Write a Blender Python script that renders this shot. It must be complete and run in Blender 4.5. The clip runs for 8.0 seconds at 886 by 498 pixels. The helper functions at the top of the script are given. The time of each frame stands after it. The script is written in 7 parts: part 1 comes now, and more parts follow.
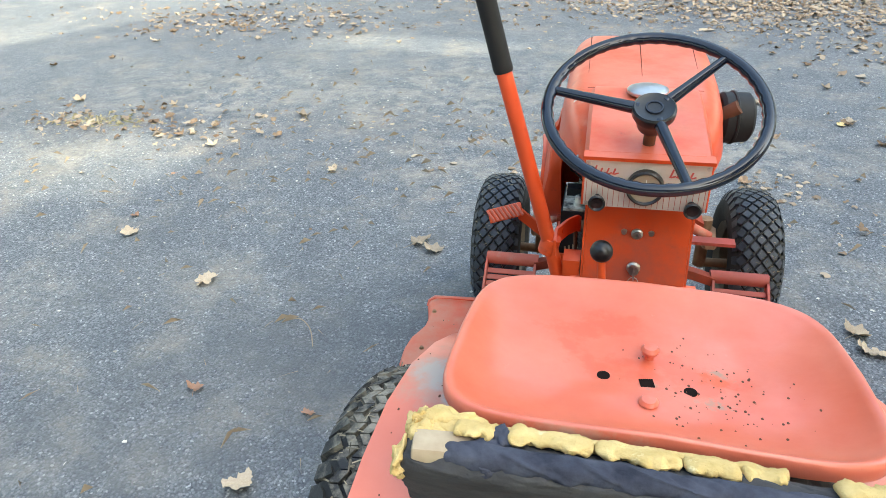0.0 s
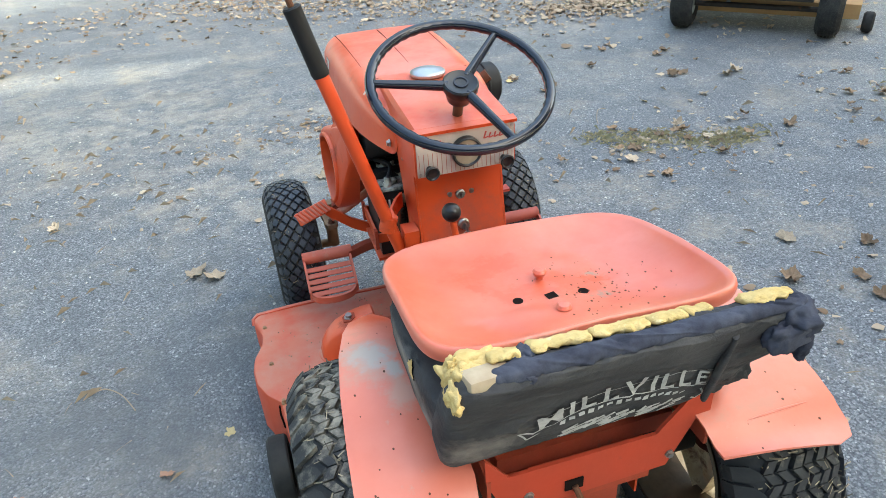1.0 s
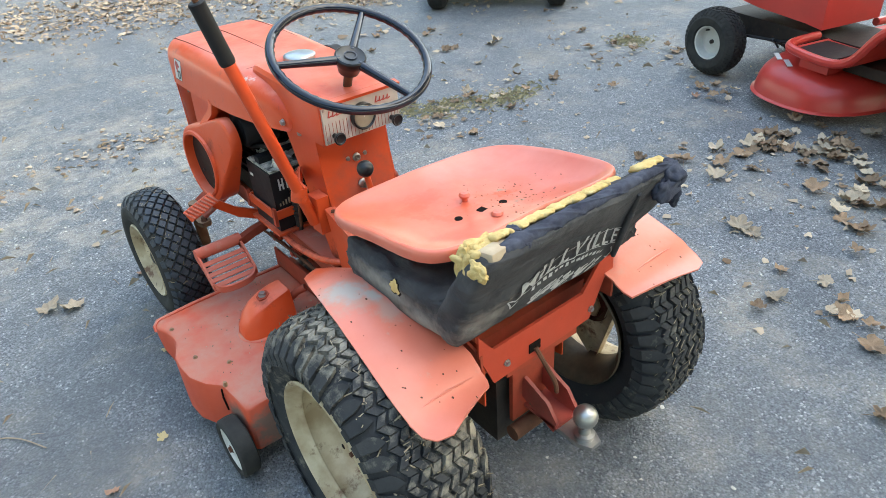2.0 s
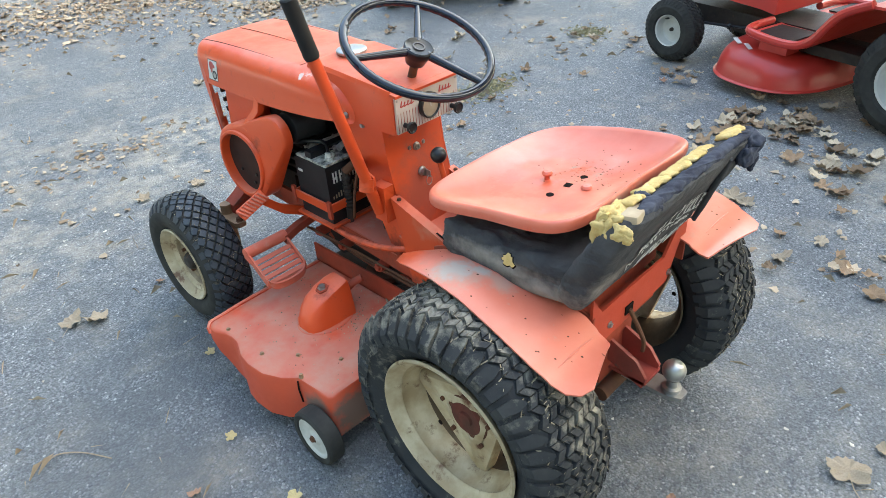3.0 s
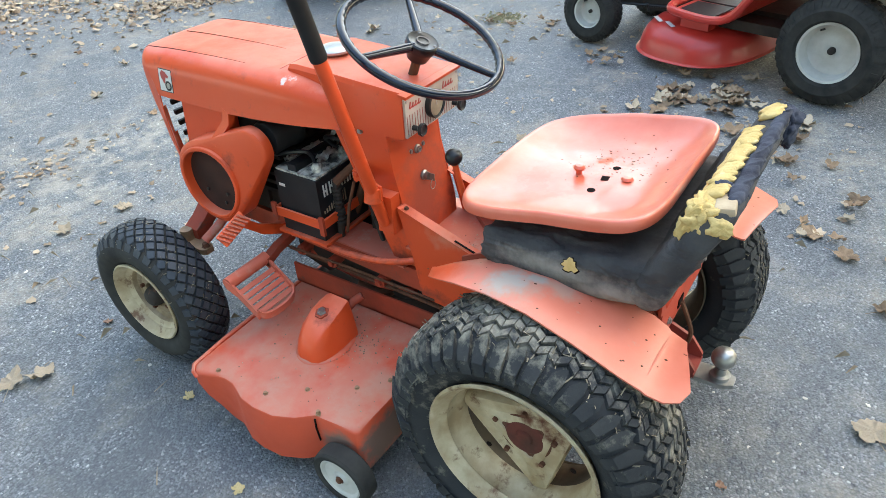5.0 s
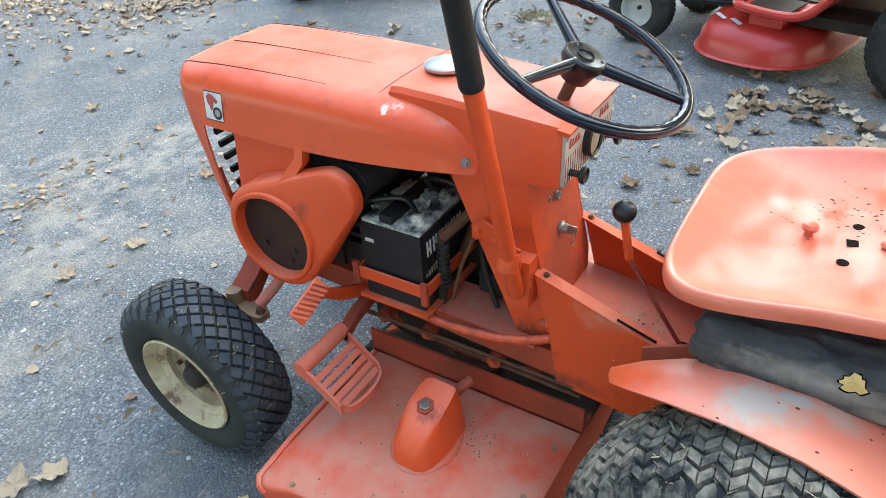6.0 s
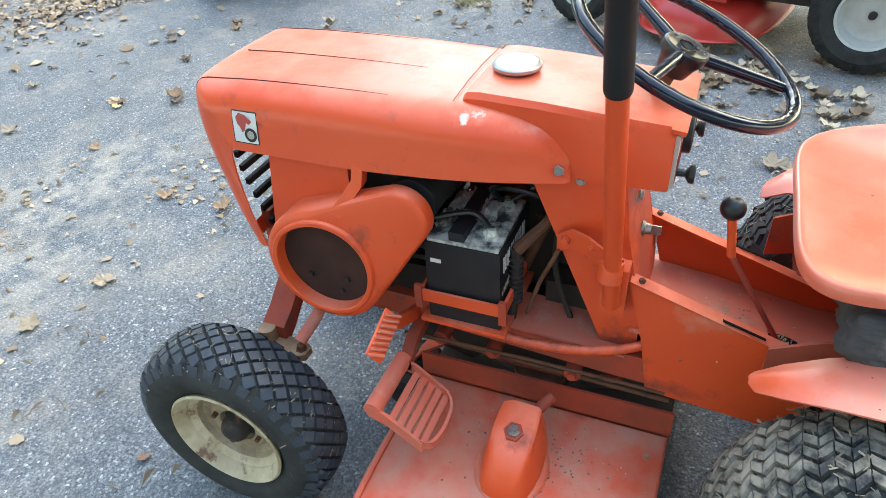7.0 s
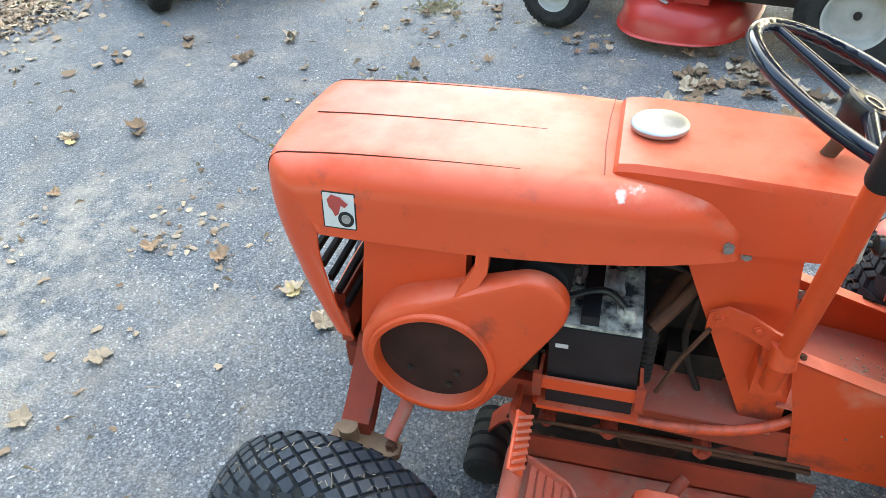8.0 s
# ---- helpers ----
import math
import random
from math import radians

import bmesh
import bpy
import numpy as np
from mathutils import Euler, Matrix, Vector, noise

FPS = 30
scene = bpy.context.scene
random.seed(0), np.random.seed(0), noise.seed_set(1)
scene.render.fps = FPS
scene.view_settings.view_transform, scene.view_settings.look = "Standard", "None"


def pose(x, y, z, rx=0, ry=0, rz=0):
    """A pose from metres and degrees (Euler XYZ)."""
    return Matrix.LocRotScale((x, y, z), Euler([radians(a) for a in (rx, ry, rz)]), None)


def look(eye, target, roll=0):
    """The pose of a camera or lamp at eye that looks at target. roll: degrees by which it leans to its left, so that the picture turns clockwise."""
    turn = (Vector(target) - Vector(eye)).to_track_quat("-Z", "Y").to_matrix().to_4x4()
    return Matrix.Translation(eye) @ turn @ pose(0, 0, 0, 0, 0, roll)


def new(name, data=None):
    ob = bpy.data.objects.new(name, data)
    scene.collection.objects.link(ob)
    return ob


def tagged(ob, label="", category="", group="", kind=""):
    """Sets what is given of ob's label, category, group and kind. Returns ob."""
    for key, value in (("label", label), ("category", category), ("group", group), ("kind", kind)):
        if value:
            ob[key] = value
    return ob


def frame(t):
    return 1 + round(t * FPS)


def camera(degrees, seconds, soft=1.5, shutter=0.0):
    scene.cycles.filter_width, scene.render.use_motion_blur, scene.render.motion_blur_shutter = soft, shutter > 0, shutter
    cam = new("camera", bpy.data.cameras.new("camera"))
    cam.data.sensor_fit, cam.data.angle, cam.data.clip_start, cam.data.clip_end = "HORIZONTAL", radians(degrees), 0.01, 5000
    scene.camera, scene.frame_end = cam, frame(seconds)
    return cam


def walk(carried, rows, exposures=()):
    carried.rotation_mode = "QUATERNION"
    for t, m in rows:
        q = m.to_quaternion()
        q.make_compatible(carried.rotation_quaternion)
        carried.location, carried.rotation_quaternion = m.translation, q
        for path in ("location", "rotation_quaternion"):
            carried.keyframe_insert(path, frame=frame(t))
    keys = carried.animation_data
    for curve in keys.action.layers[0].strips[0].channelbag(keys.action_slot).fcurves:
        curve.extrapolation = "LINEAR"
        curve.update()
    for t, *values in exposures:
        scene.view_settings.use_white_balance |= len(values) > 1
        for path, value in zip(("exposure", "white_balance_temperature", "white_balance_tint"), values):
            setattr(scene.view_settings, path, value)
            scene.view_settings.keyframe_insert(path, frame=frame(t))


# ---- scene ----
cam = camera(66.2, 8.0, 0.8)
PATH = [
    (0, (-0.084, -0.717, 1.311), (-0.506, 0.95, 0.289), -2.4),
    (0.5, (-0.236, -0.73, 1.34), (-0.276, 0.987, 0.315), -3.1),
    (1, (-0.389, -0.819, 1.352), (0.051, 0.821, 0.295), -3.8),
    (1.5, (-0.589, -0.964, 1.371), (0.214, 0.512, 0.287), -4.1),
    (1.7, (-0.663, -0.96, 1.377), (0.231, 0.46, 0.29), -4.1),
    (2.8, (-1.025, -0.704, 1.404), (0.127, 0.495, 0.293), -4.1),
    (3, (-1.079, -0.734, 1.407), (0.079, 0.463, 0.299), -4.0),
    (3.5, (-1.185, -0.879, 1.384), (-0.025, 0.317, 0.276), -4.1),
    (4, (-1.236, -0.858, 1.396), (-0.025, 0.278, 0.28), -4.4),
    (4.2, (-1.212, -0.786, 1.4), (0.023, 0.316, 0.278), -4.4),
    (5.3, (-1.121, -0.303, 1.371), (0.234, 0.615, 0.221), -3.8),
    (5.5, (-1.066, -0.218, 1.33), (0.288, 0.698, 0.178), -4.0),
    (6, (-0.99, 0.047, 1.304), (0.369, 0.95, 0.147), -3.8),
    (6.5, (-1.043, 0.229, 1.333), (0.318, 1.11, 0.163), -4.2),
    (7, (-1.021, 0.363, 1.304), (0.435, 1.024, 0.102), -4.0),
    (7.5, (-0.922, 0.566, 1.289), (0.575, 1.061, 0.058), -3.5),
    (8, (-0.913, 0.724, 1.341), (0.595, 1.187, 0.112), -3.4),
]
walk(cam, [(t, look(eye, target, roll)) for t, eye, target, roll in PATH], exposures=[(0.0, 2.84, 7200, -3), (1.5, 2.92, 7200, -3), (3.0, 3.0, 7200, -3), (3.5, 3.06, 7200, -3), (4.0, 3.29, 7200, -3), (5.5, 2.94, 7200, -3), (6.5, 3.22, 7200, -3), (8.0, 3.2, 7200, -3)])

# ---------------------------------------------------------------- light
world = bpy.data.worlds.new("sky")
scene.world = world
world.use_nodes = True
wn = world.node_tree
sky = wn.nodes.new("ShaderNodeTexSky")
sky.sky_type, sky.sun_disc = "NISHITA", False
sky.sun_elevation, sky.sun_rotation = radians(45), radians(113)
sky.air_density, sky.dust_density, sky.ozone_density = 1.0, 3.0, 1.0
wn.links.new(sky.outputs[0], wn.nodes["Background"].inputs[0])
wn.nodes["Background"].inputs[1].default_value = 0.15
sun = new("sun", bpy.data.lights.new("sun", "SUN"))
sun.data.energy, sun.data.angle, sun.data.color = 0.9, radians(0.5), (1.0, 0.94, 0.86)
SUNWARD = Vector((0.65, -0.28, 0.71)).normalized()
sun.matrix_world = look(SUNWARD * 20, (0, 0, 0))


# ---------------------------------------------------------------- materials
def shader(name, base, rough=0.5, metal=0.0, second=None, scale=8.0, spread=0.5, bump=0.0, bump_scale=60.0,
           third=None, third_scale=30.0, third_at=0.62, spec=0.5, coat=0.0, coat_rough=0.25, rough_var=0.1, per_object=0.0, third_soft=0.06, top_tone=None):
    """A worn surface: two colours mixed by a broad noise, a third in patches, grain and bump."""
    m = bpy.data.materials.new(name)
    m.use_nodes = True
    t, nodes, link = m.node_tree, m.node_tree.nodes, m.node_tree.links.new
    b = nodes["Principled BSDF"]
    b.inputs["Metallic"].default_value = metal
    b.inputs["Specular IOR Level"].default_value = spec
    b.inputs["Coat Weight"].default_value = coat
    b.inputs["Coat Roughness"].default_value = coat_rough
    co = nodes.new("ShaderNodeTexCoord")

    def noise_at(sc, detail=6.0, rough_=0.6):
        n = nodes.new("ShaderNodeTexNoise")
        n.inputs["Scale"].default_value, n.inputs["Detail"].default_value, n.inputs["Roughness"].default_value = sc, detail, rough_
        link(co.outputs["Object"], n.inputs["Vector"])
        return n

    def ramp(src, lo, hi):
        r = nodes.new("ShaderNodeMapRange")
        r.inputs["From Min"].default_value, r.inputs["From Max"].default_value = lo, hi
        link(src, r.inputs["Value"])
        return r.outputs["Result"]

    def mixed(fac, a, c):
        x = nodes.new("ShaderNodeMix")
        x.data_type = "RGBA"
        link(fac, x.inputs["Factor"])
        for s, v in ((x.inputs["A"], a), (x.inputs["B"], c)):
            if isinstance(v, tuple):
                s.default_value = (*v, 1)
            else:
                link(v, s)
        return x.outputs["Result"]

    colour = base
    broad = noise_at(scale)
    if second:
        colour = mixed(ramp(broad.outputs["Fac"], 0.5 - spread / 2, 0.5 + spread / 2), base, second)
    if third:
        fine = noise_at(third_scale, 8.0, 0.7)
        colour = mixed(ramp(fine.outputs["Fac"], third_at, third_at + third_soft), colour, third)
    if top_tone:
        # upward faces take a paler tone: bleaching and top light put into the colour
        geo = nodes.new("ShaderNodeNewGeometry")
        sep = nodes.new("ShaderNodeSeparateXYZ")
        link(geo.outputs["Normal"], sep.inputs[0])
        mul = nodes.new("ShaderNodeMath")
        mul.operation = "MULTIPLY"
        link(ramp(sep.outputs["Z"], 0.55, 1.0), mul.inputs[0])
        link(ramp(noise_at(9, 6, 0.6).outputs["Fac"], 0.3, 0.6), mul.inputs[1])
        colour = mixed(mul.outputs[0], colour, top_tone)
    if isinstance(colour, tuple):
        dark = tuple(v * 0.85 for v in colour)
        colour = mixed(broad.outputs["Fac"], colour, dark)
    if per_object:
        info = nodes.new("ShaderNodeObjectInfo")
        h = nodes.new("ShaderNodeHueSaturation")
        link(ramp(info.outputs["Random"], 0, 1), h.inputs["Value"])
        h.inputs["Value"].default_value = 1
        r = nodes.new("ShaderNodeMapRange")
        r.inputs["To Min"].default_value, r.inputs["To Max"].default_value = 1 - per_object, 1 + per_object
        link(info.outputs["Random"], r.inputs["Value"])
        link(r.outputs["Result"], h.inputs["Value"])
        link(colour, h.inputs["Color"])
        colour = h.outputs["Color"]
    link(colour, b.inputs["Base Color"])
    rr = nodes.new("ShaderNodeMapRange")
    rr.inputs["To Min"].default_value, rr.inputs["To Max"].default_value = max(0, rough - rough_var), min(1, rough + rough_var)
    link(noise_at(scale * 4).outputs["Fac"], rr.inputs["Value"])
    link(rr.outputs["Result"], b.inputs["Roughness"])
    if bump:
        bp = nodes.new("ShaderNodeBump")
        bp.inputs["Strength"].default_value, bp.inputs["Distance"].default_value = bump, 0.004
        link(noise_at(bump_scale, 8.0).outputs["Fac"], bp.inputs["Height"])
        link(bp.outputs["Normal"], b.inputs["Normal"])
    return m


def worn(m, spots, colour, noise_scale=30, ragged=0.5, soft=0.25, rough=None):
    """Adds patches of another colour (wear, stains, painted shade) to a material: spots of (centre, radii), ragged by
    noise.
    """
    nodes, link = m.node_tree.nodes, m.node_tree.links.new
    b = nodes["Principled BSDF"]
    before = b.inputs["Base Color"].links[0].from_socket
    co = nodes.new("ShaderNodeTexCoord")
    n = nodes.new("ShaderNodeTexNoise")
    n.inputs["Scale"].default_value, n.inputs["Detail"].default_value, n.inputs["Roughness"].default_value = noise_scale, 7, 0.65
    link(co.outputs["Object"], n.inputs["Vector"])
    total = None
    for centre, radii in spots:
        mp = nodes.new("ShaderNodeMapping")
        mp.vector_type = "TEXTURE"
        mp.inputs["Location"].default_value, mp.inputs["Scale"].default_value = centre, radii
        link(co.outputs["Object"], mp.inputs["Vector"])
        ln = nodes.new("ShaderNodeVectorMath")
        ln.operation = "LENGTH"
        link(mp.outputs["Vector"], ln.inputs[0])
        ad = nodes.new("ShaderNodeMath")
        ad.operation = "MULTIPLY_ADD"
        link(n.outputs["Fac"], ad.inputs[0])
        ad.inputs[1].default_value = -5 * ragged
        ad.inputs[2].default_value = 2.5 * ragged
        sm = nodes.new("ShaderNodeMath")
        link(ln.outputs["Value"], sm.inputs[0])
        link(ad.outputs[0], sm.inputs[1])
        r = nodes.new("ShaderNodeMapRange")
        r.inputs["From Min"].default_value, r.inputs["From Max"].default_value = 1 - soft, 1
        r.inputs["To Min"].default_value, r.inputs["To Max"].default_value = 1, 0
        link(sm.outputs[0], r.inputs["Value"])
        if total is None:
            total = r.outputs["Result"]
        else:
            mx = nodes.new("ShaderNodeMath")
            mx.operation = "MAXIMUM"
            link(total, mx.inputs[0])
            link(r.outputs["Result"], mx.inputs[1])
            total = mx.outputs[0]
    x = nodes.new("ShaderNodeMix")
    x.data_type = "RGBA"
    link(total, x.inputs["Factor"])
    link(before, x.inputs["A"])
    x.inputs["B"].default_value = (*colour, 1)
    link(x.outputs["Result"], b.inputs["Base Color"])
    if rough is not None:
        old = b.inputs["Roughness"].links[0].from_socket
        y = nodes.new("ShaderNodeMix")
        link(total, y.inputs["Factor"])
        link(old, y.inputs["A"])
        y.inputs["B"].default_value = rough
        link(y.outputs["Result"], b.inputs["Roughness"])
        c = nodes.new("ShaderNodeMath")
        c.operation = "MULTIPLY_ADD"
        link(total, c.inputs[0])
        c.inputs[1].default_value = -b.inputs["Coat Weight"].default_value
        c.inputs[2].default_value = b.inputs["Coat Weight"].default_value
        link(c.outputs[0], b.inputs["Coat Weight"])
    return m


RED_WORDS = dict(base=(0.59, 0.062, 0.015), rough=0.42, second=(0.62, 0.080, 0.023), scale=5, bump=0.08, bump_scale=40, spec=0.32, top_tone=(0.68, 0.160, 0.092),
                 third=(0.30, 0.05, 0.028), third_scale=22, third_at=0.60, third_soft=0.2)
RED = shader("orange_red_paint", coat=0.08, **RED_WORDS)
worn(RED, [((-0.12, 0.62, 0.40), (0.06, 0.20, 0.035)), ((-0.10, 0.45, 0.40), (0.05, 0.06, 0.06)), ((-0.20, 0.885, 0.62), (0.05, 0.025, 0.03)), ((-0.21, 0.985, 0.44), (0.05, 0.06, 0.012)), ((-0.13, 0.50, 0.58), (0.04, 0.03, 0.02)), ((-0.16, 0.465, 0.61), (0.03, 0.02, 0.018)),
            ((0.0, 0.44, 0.58), (0.03, 0.03, 0.03)), ((0.09, 0.43, 0.50), (0.03, 0.03, 0.05)), ((-0.12, 0.36, 0.34), (0.03, 0.10, 0.02)), ((-0.28, 0.57, 0.29), (0.03, 0.03, 0.02)), ((-0.10, 0.0, 0.44), (0.05, 0.16, 0.02))], (0.24, 0.045, 0.024), 40, 0.55, 0.95, 0.6)
worn(RED, [((-0.12, 0.30, 0.52), (0.05, 0.08, 0.03)), ((0.0, 0.50, 0.85), (0.10, 0.06, 0.02)), ((0.06, 0.62, 0.86), (0.05, 0.05, 0.02))], (0.58, 0.16, 0.09), 26, 0.5, 0.9, 0.6)
# duller red over the pedestal's rear face
worn(RED, [((0.0, 0.42, 0.58), (0.13, 0.05, 0.20))], (0.40, 0.075, 0.042), 22, 0.35, 0.6, 0.6)
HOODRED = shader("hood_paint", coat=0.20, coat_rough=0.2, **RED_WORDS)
worn(HOODRED, [((-0.150, 0.712, 0.838), (0.03, 0.008, 0.012)), ((-0.150, 0.695, 0.842), (0.03, 0.020, 0.005))], (0.62, 0.56, 0.50), 90, 0.5, 0.35)
worn(HOODRED, [((-0.150, 0.69, 0.842), (0.04, 0.050, 0.014)), ((-0.13, 0.60, 0.825), (0.03, 0.05, 0.010)), ((0.0, 0.80, 0.86), (0.10, 0.05, 0.02))], (0.68, 0.19, 0.12), 35, 0.4, 0.9)
SEATPAINT = shader("seat_paint", (0.64, 0.165, 0.100), 0.34, second=(0.58, 0.115, 0.060), scale=8, spread=0.35, bump=0.12, bump_scale=14,
                   third=(0.52, 0.20, 0.13), third_scale=30, third_at=0.66, third_soft=0.12, coat=0.32, coat_rough=0.25)
worn(SEATPAINT, [((-0.10, -0.19, 0.78), (0.10, 0.008, 0.03))], (0.54, 0.26, 0.18), 45, 0.4, 0.6, 0.5)
worn(SEATPAINT, [((0.004, -0.012, 0.67), (0.017, 0.017, 0.05)), ((0.08, -0.035, 0.67), (0.035, 0.014, 0.05)), ((0.09, 0.02, 0.67), (0.03, 0.025, 0.05))], (0.34, 0.20, 0.14), 80, 0.6, 0.5, 0.7)
worn(SEATPAINT, [((0.01, 0.02, 0.67), (0.13, 0.05, 0.05)), ((-0.08, 0.10, 0.69), (0.07, 0.05, 0.05))], (0.60, 0.105, 0.050), 18, 0.7, 0.4)
FENDERPAINT = shader("fender_paint", (0.65, 0.198, 0.134), 0.38, second=(0.59, 0.140, 0.082), scale=6, spread=0.4, bump=0.07, bump_scale=30,
                     third=(0.50, 0.24, 0.17), third_scale=24, third_at=0.62, third_soft=0.15, coat=0.18)
worn(FENDERPAINT, [((-0.300, 0.035, 0.62), (0.070, 0.090, 0.1)), ((-0.262, -0.04, 0.62), (0.035, 0.05, 0.1))], (0.50, 0.25, 0.18), 24, 0.5, 0.7, 0.6)
worn(FENDERPAINT, [((-0.27, 0.21, 0.58), (0.06, 0.075, 0.06))], (0.58, 0.085, 0.030), 14, 0.35, 0.6)
worn(FENDERPAINT, [((-0.300, 0.050, 0.62), (0.050, 0.040, 0.1)), ((-0.262, 0.0, 0.62), (0.016, 0.03, 0.1))], (0.40, 0.325, 0.275), 30, 0.5, 0.6, 0.6)
worn(FENDERPAINT, [((0.25, -0.05, 0.62), (0.08, 0.16, 0.1)), ((0.26, -0.22, 0.58), (0.12, 0.02, 0.1))], (0.50, 0.20, 0.14), 30, 0.5, 0.9, 0.6)
DUSTY = shader("dusty_orange_paint", (0.58, 0.088, 0.042), 0.62, second=(0.38, 0.14, 0.095), scale=6, bump=0.15, bump_scale=70,
               third=(0.40, 0.27, 0.21), third_scale=13, third_at=0.54, third_soft=0.25)
# the upward tone here is dust on the deck's top
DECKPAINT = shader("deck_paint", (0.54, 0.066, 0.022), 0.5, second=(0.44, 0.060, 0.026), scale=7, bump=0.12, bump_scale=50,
                   third=(0.32, 0.10, 0.06), third_scale=18, third_at=0.60, third_soft=0.2, top_tone=(0.42, 0.178, 0.120))
worn(DECKPAINT, [((-0.465, 0.39, 0.11), (0.03, 0.055, 0.085)), ((-0.38, 0.33, 0.11), (0.12, 0.02, 0.09))], (0.17, 0.10, 0.075), 24, 0.3, 0.5, 0.8)
worn(DECKPAINT, [((-0.40, 0.66, 0.2), (0.07, 0.05, 0.02)), ((-0.44, 0.52, 0.2), (0.05, 0.09, 0.02)), ((-0.34, 0.44, 0.2), (0.08, 0.05, 0.02))], (0.46, 0.120, 0.070), 28, 0.5, 0.9)
# shade under the tractor body, put into the deck's middle as near-black
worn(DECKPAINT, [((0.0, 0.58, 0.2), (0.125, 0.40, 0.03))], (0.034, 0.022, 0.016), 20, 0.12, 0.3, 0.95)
DULLRED = shader("dull_red_paint", (0.44, 0.046, 0.018), 0.6, spec=0.3, second=(0.36, 0.050, 0.024), scale=9, bump=0.12, bump_scale=50,
                 third=(0.16, 0.06, 0.04), third_scale=20, third_at=0.60, third_soft=0.2)
GRIMY = shader("grimy_orange_paint", (0.40, 0.052, 0.022), 0.7, spec=0.3, second=(0.20, 0.045, 0.025), scale=9, bump=0.2, bump_scale=60,
               third=(0.09, 0.06, 0.045), third_scale=20, third_at=0.58, third_soft=0.15)
MAROON = shader("dark_red_paint", (0.36, 0.045, 0.03), 0.6, second=(0.2, 0.045, 0.03), scale=12, bump=0.1, third=(0.12, 0.07, 0.05), third_scale=30)
TYRE = shader("tyre_rubber", (0.018, 0.020, 0.024), 0.68, second=(0.042, 0.042, 0.042), scale=14, bump=0.25, bump_scale=150,
              third=(0.20, 0.18, 0.14), third_scale=24, third_at=0.60, third_soft=0.18, spec=0.2)
worn(TYRE, [((-0.32, 0.20, 0.44), (0.13, 0.17, 0.17)), ((-0.34, 0.02, 0.58), (0.10, 0.16, 0.05)), ((-0.28, -0.20, 0.46), (0.10, 0.12, 0.12))], (0.235, 0.21, 0.165), 34, 0.8, 0.9, 0.9)
TREAD = shader("dusty_tread_rubber", (0.018, 0.020, 0.024), 0.75, second=(0.050, 0.050, 0.049), scale=18, bump=0.3, bump_scale=150,
               third=(0.22, 0.20, 0.16), third_scale=16, third_at=0.56, third_soft=0.22, spec=0.2)
worn(TREAD, [((-0.32, 0.20, 0.44), (0.13, 0.17, 0.17)), ((-0.34, 0.02, 0.58), (0.10, 0.20, 0.08)), ((-0.28, -0.20, 0.46), (0.10, 0.14, 0.16))], (0.25, 0.225, 0.18), 30, 0.8, 0.9, 0.9)
TYRE_BLUE = shader("front_tyre_rubber", (0.020, 0.025, 0.034), 0.5, second=(0.048, 0.054, 0.064), scale=16, bump=0.2, bump_scale=150,
                   third=(0.12, 0.11, 0.09), third_scale=42, third_at=0.62, third_soft=0.2, spec=0.35)
BARK = shader("dusty_black_rubber", (0.018, 0.018, 0.018), 0.85, second=(0.05, 0.047, 0.042), scale=20, bump=0.3, spec=0.2)
DIRTYRIM = shader("stained_inner_rim", (0.13, 0.092, 0.052), 0.7, second=(0.05, 0.034, 0.02), scale=14, bump=0.15)
STAINED = shader("stained_cream_paint", (0.36, 0.275, 0.165), 0.6, second=(0.13, 0.08, 0.045), scale=16, spread=0.35, bump=0.12)
CREAM = shader("cream_wheel_paint", (0.53, 0.435, 0.285), 0.5, second=(0.34, 0.245, 0.135), scale=13, spread=0.3, bump=0.08,
               third=(0.15, 0.075, 0.035), third_scale=17, third_at=0.55, third_soft=0.10)
worn(CREAM, [((-0.33, -0.08, 0.35), (0.06, 0.055, 0.055)), ((-0.33, -0.03, 0.36), (0.06, 0.03, 0.03)), ((-0.33, -0.06, 0.235), (0.06, 0.015, 0.012))], (0.11, 0.035, 0.015), 30, 0.45, 0.6, 0.85)
HUBRED = shader("rusty_red_hub", (0.15, 0.034, 0.024), 0.75, spec=0.25, second=(0.07, 0.030, 0.020), scale=18, bump=0.25)
RUST = shader("rusty_steel", (0.075, 0.032, 0.019), 0.85, spec=0.2, second=(0.14, 0.062, 0.035), scale=25, bump=0.3, third=(0.05, 0.035, 0.03), third_scale=40)
STEEL = shader("dull_steel", (0.42, 0.41, 0.39), 0.38, metal=0.9, second=(0.3, 0.29, 0.27), scale=30, bump=0.05)
CAPMETAL = shader("worn_cap_metal", (0.50, 0.50, 0.49), 0.36, metal=0.85, second=(0.36, 0.36, 0.36), scale=25, bump=0.05)
BLACK = shader("black_plastic", (0.007, 0.0075, 0.009), 0.32, second=(0.013, 0.013, 0.014), scale=20, spec=0.4)
GRIP = shader("black_rubber_grip", (0.008, 0.008, 0.009), 0.6, spec=0.3, second=(0.014, 0.014, 0.014), scale=30, bump=0.1)
WHEELBLUE = shader("navy_black_wheel_rim", (0.004, 0.007, 0.016), 0.15, second=(0.006, 0.010, 0.020), scale=20, coat=0.0, spec=0.45)
BATTERY = shader("battery_case", (0.008, 0.009, 0.010), 0.45, spec=0.3, second=(0.018, 0.018, 0.019), scale=18, bump=0.03)
DUSTGREY = shader("dusty_battery_top", (0.60, 0.57, 0.48), 0.9, second=(0.035, 0.034, 0.032), scale=30, spread=0.22, bump=0.3)
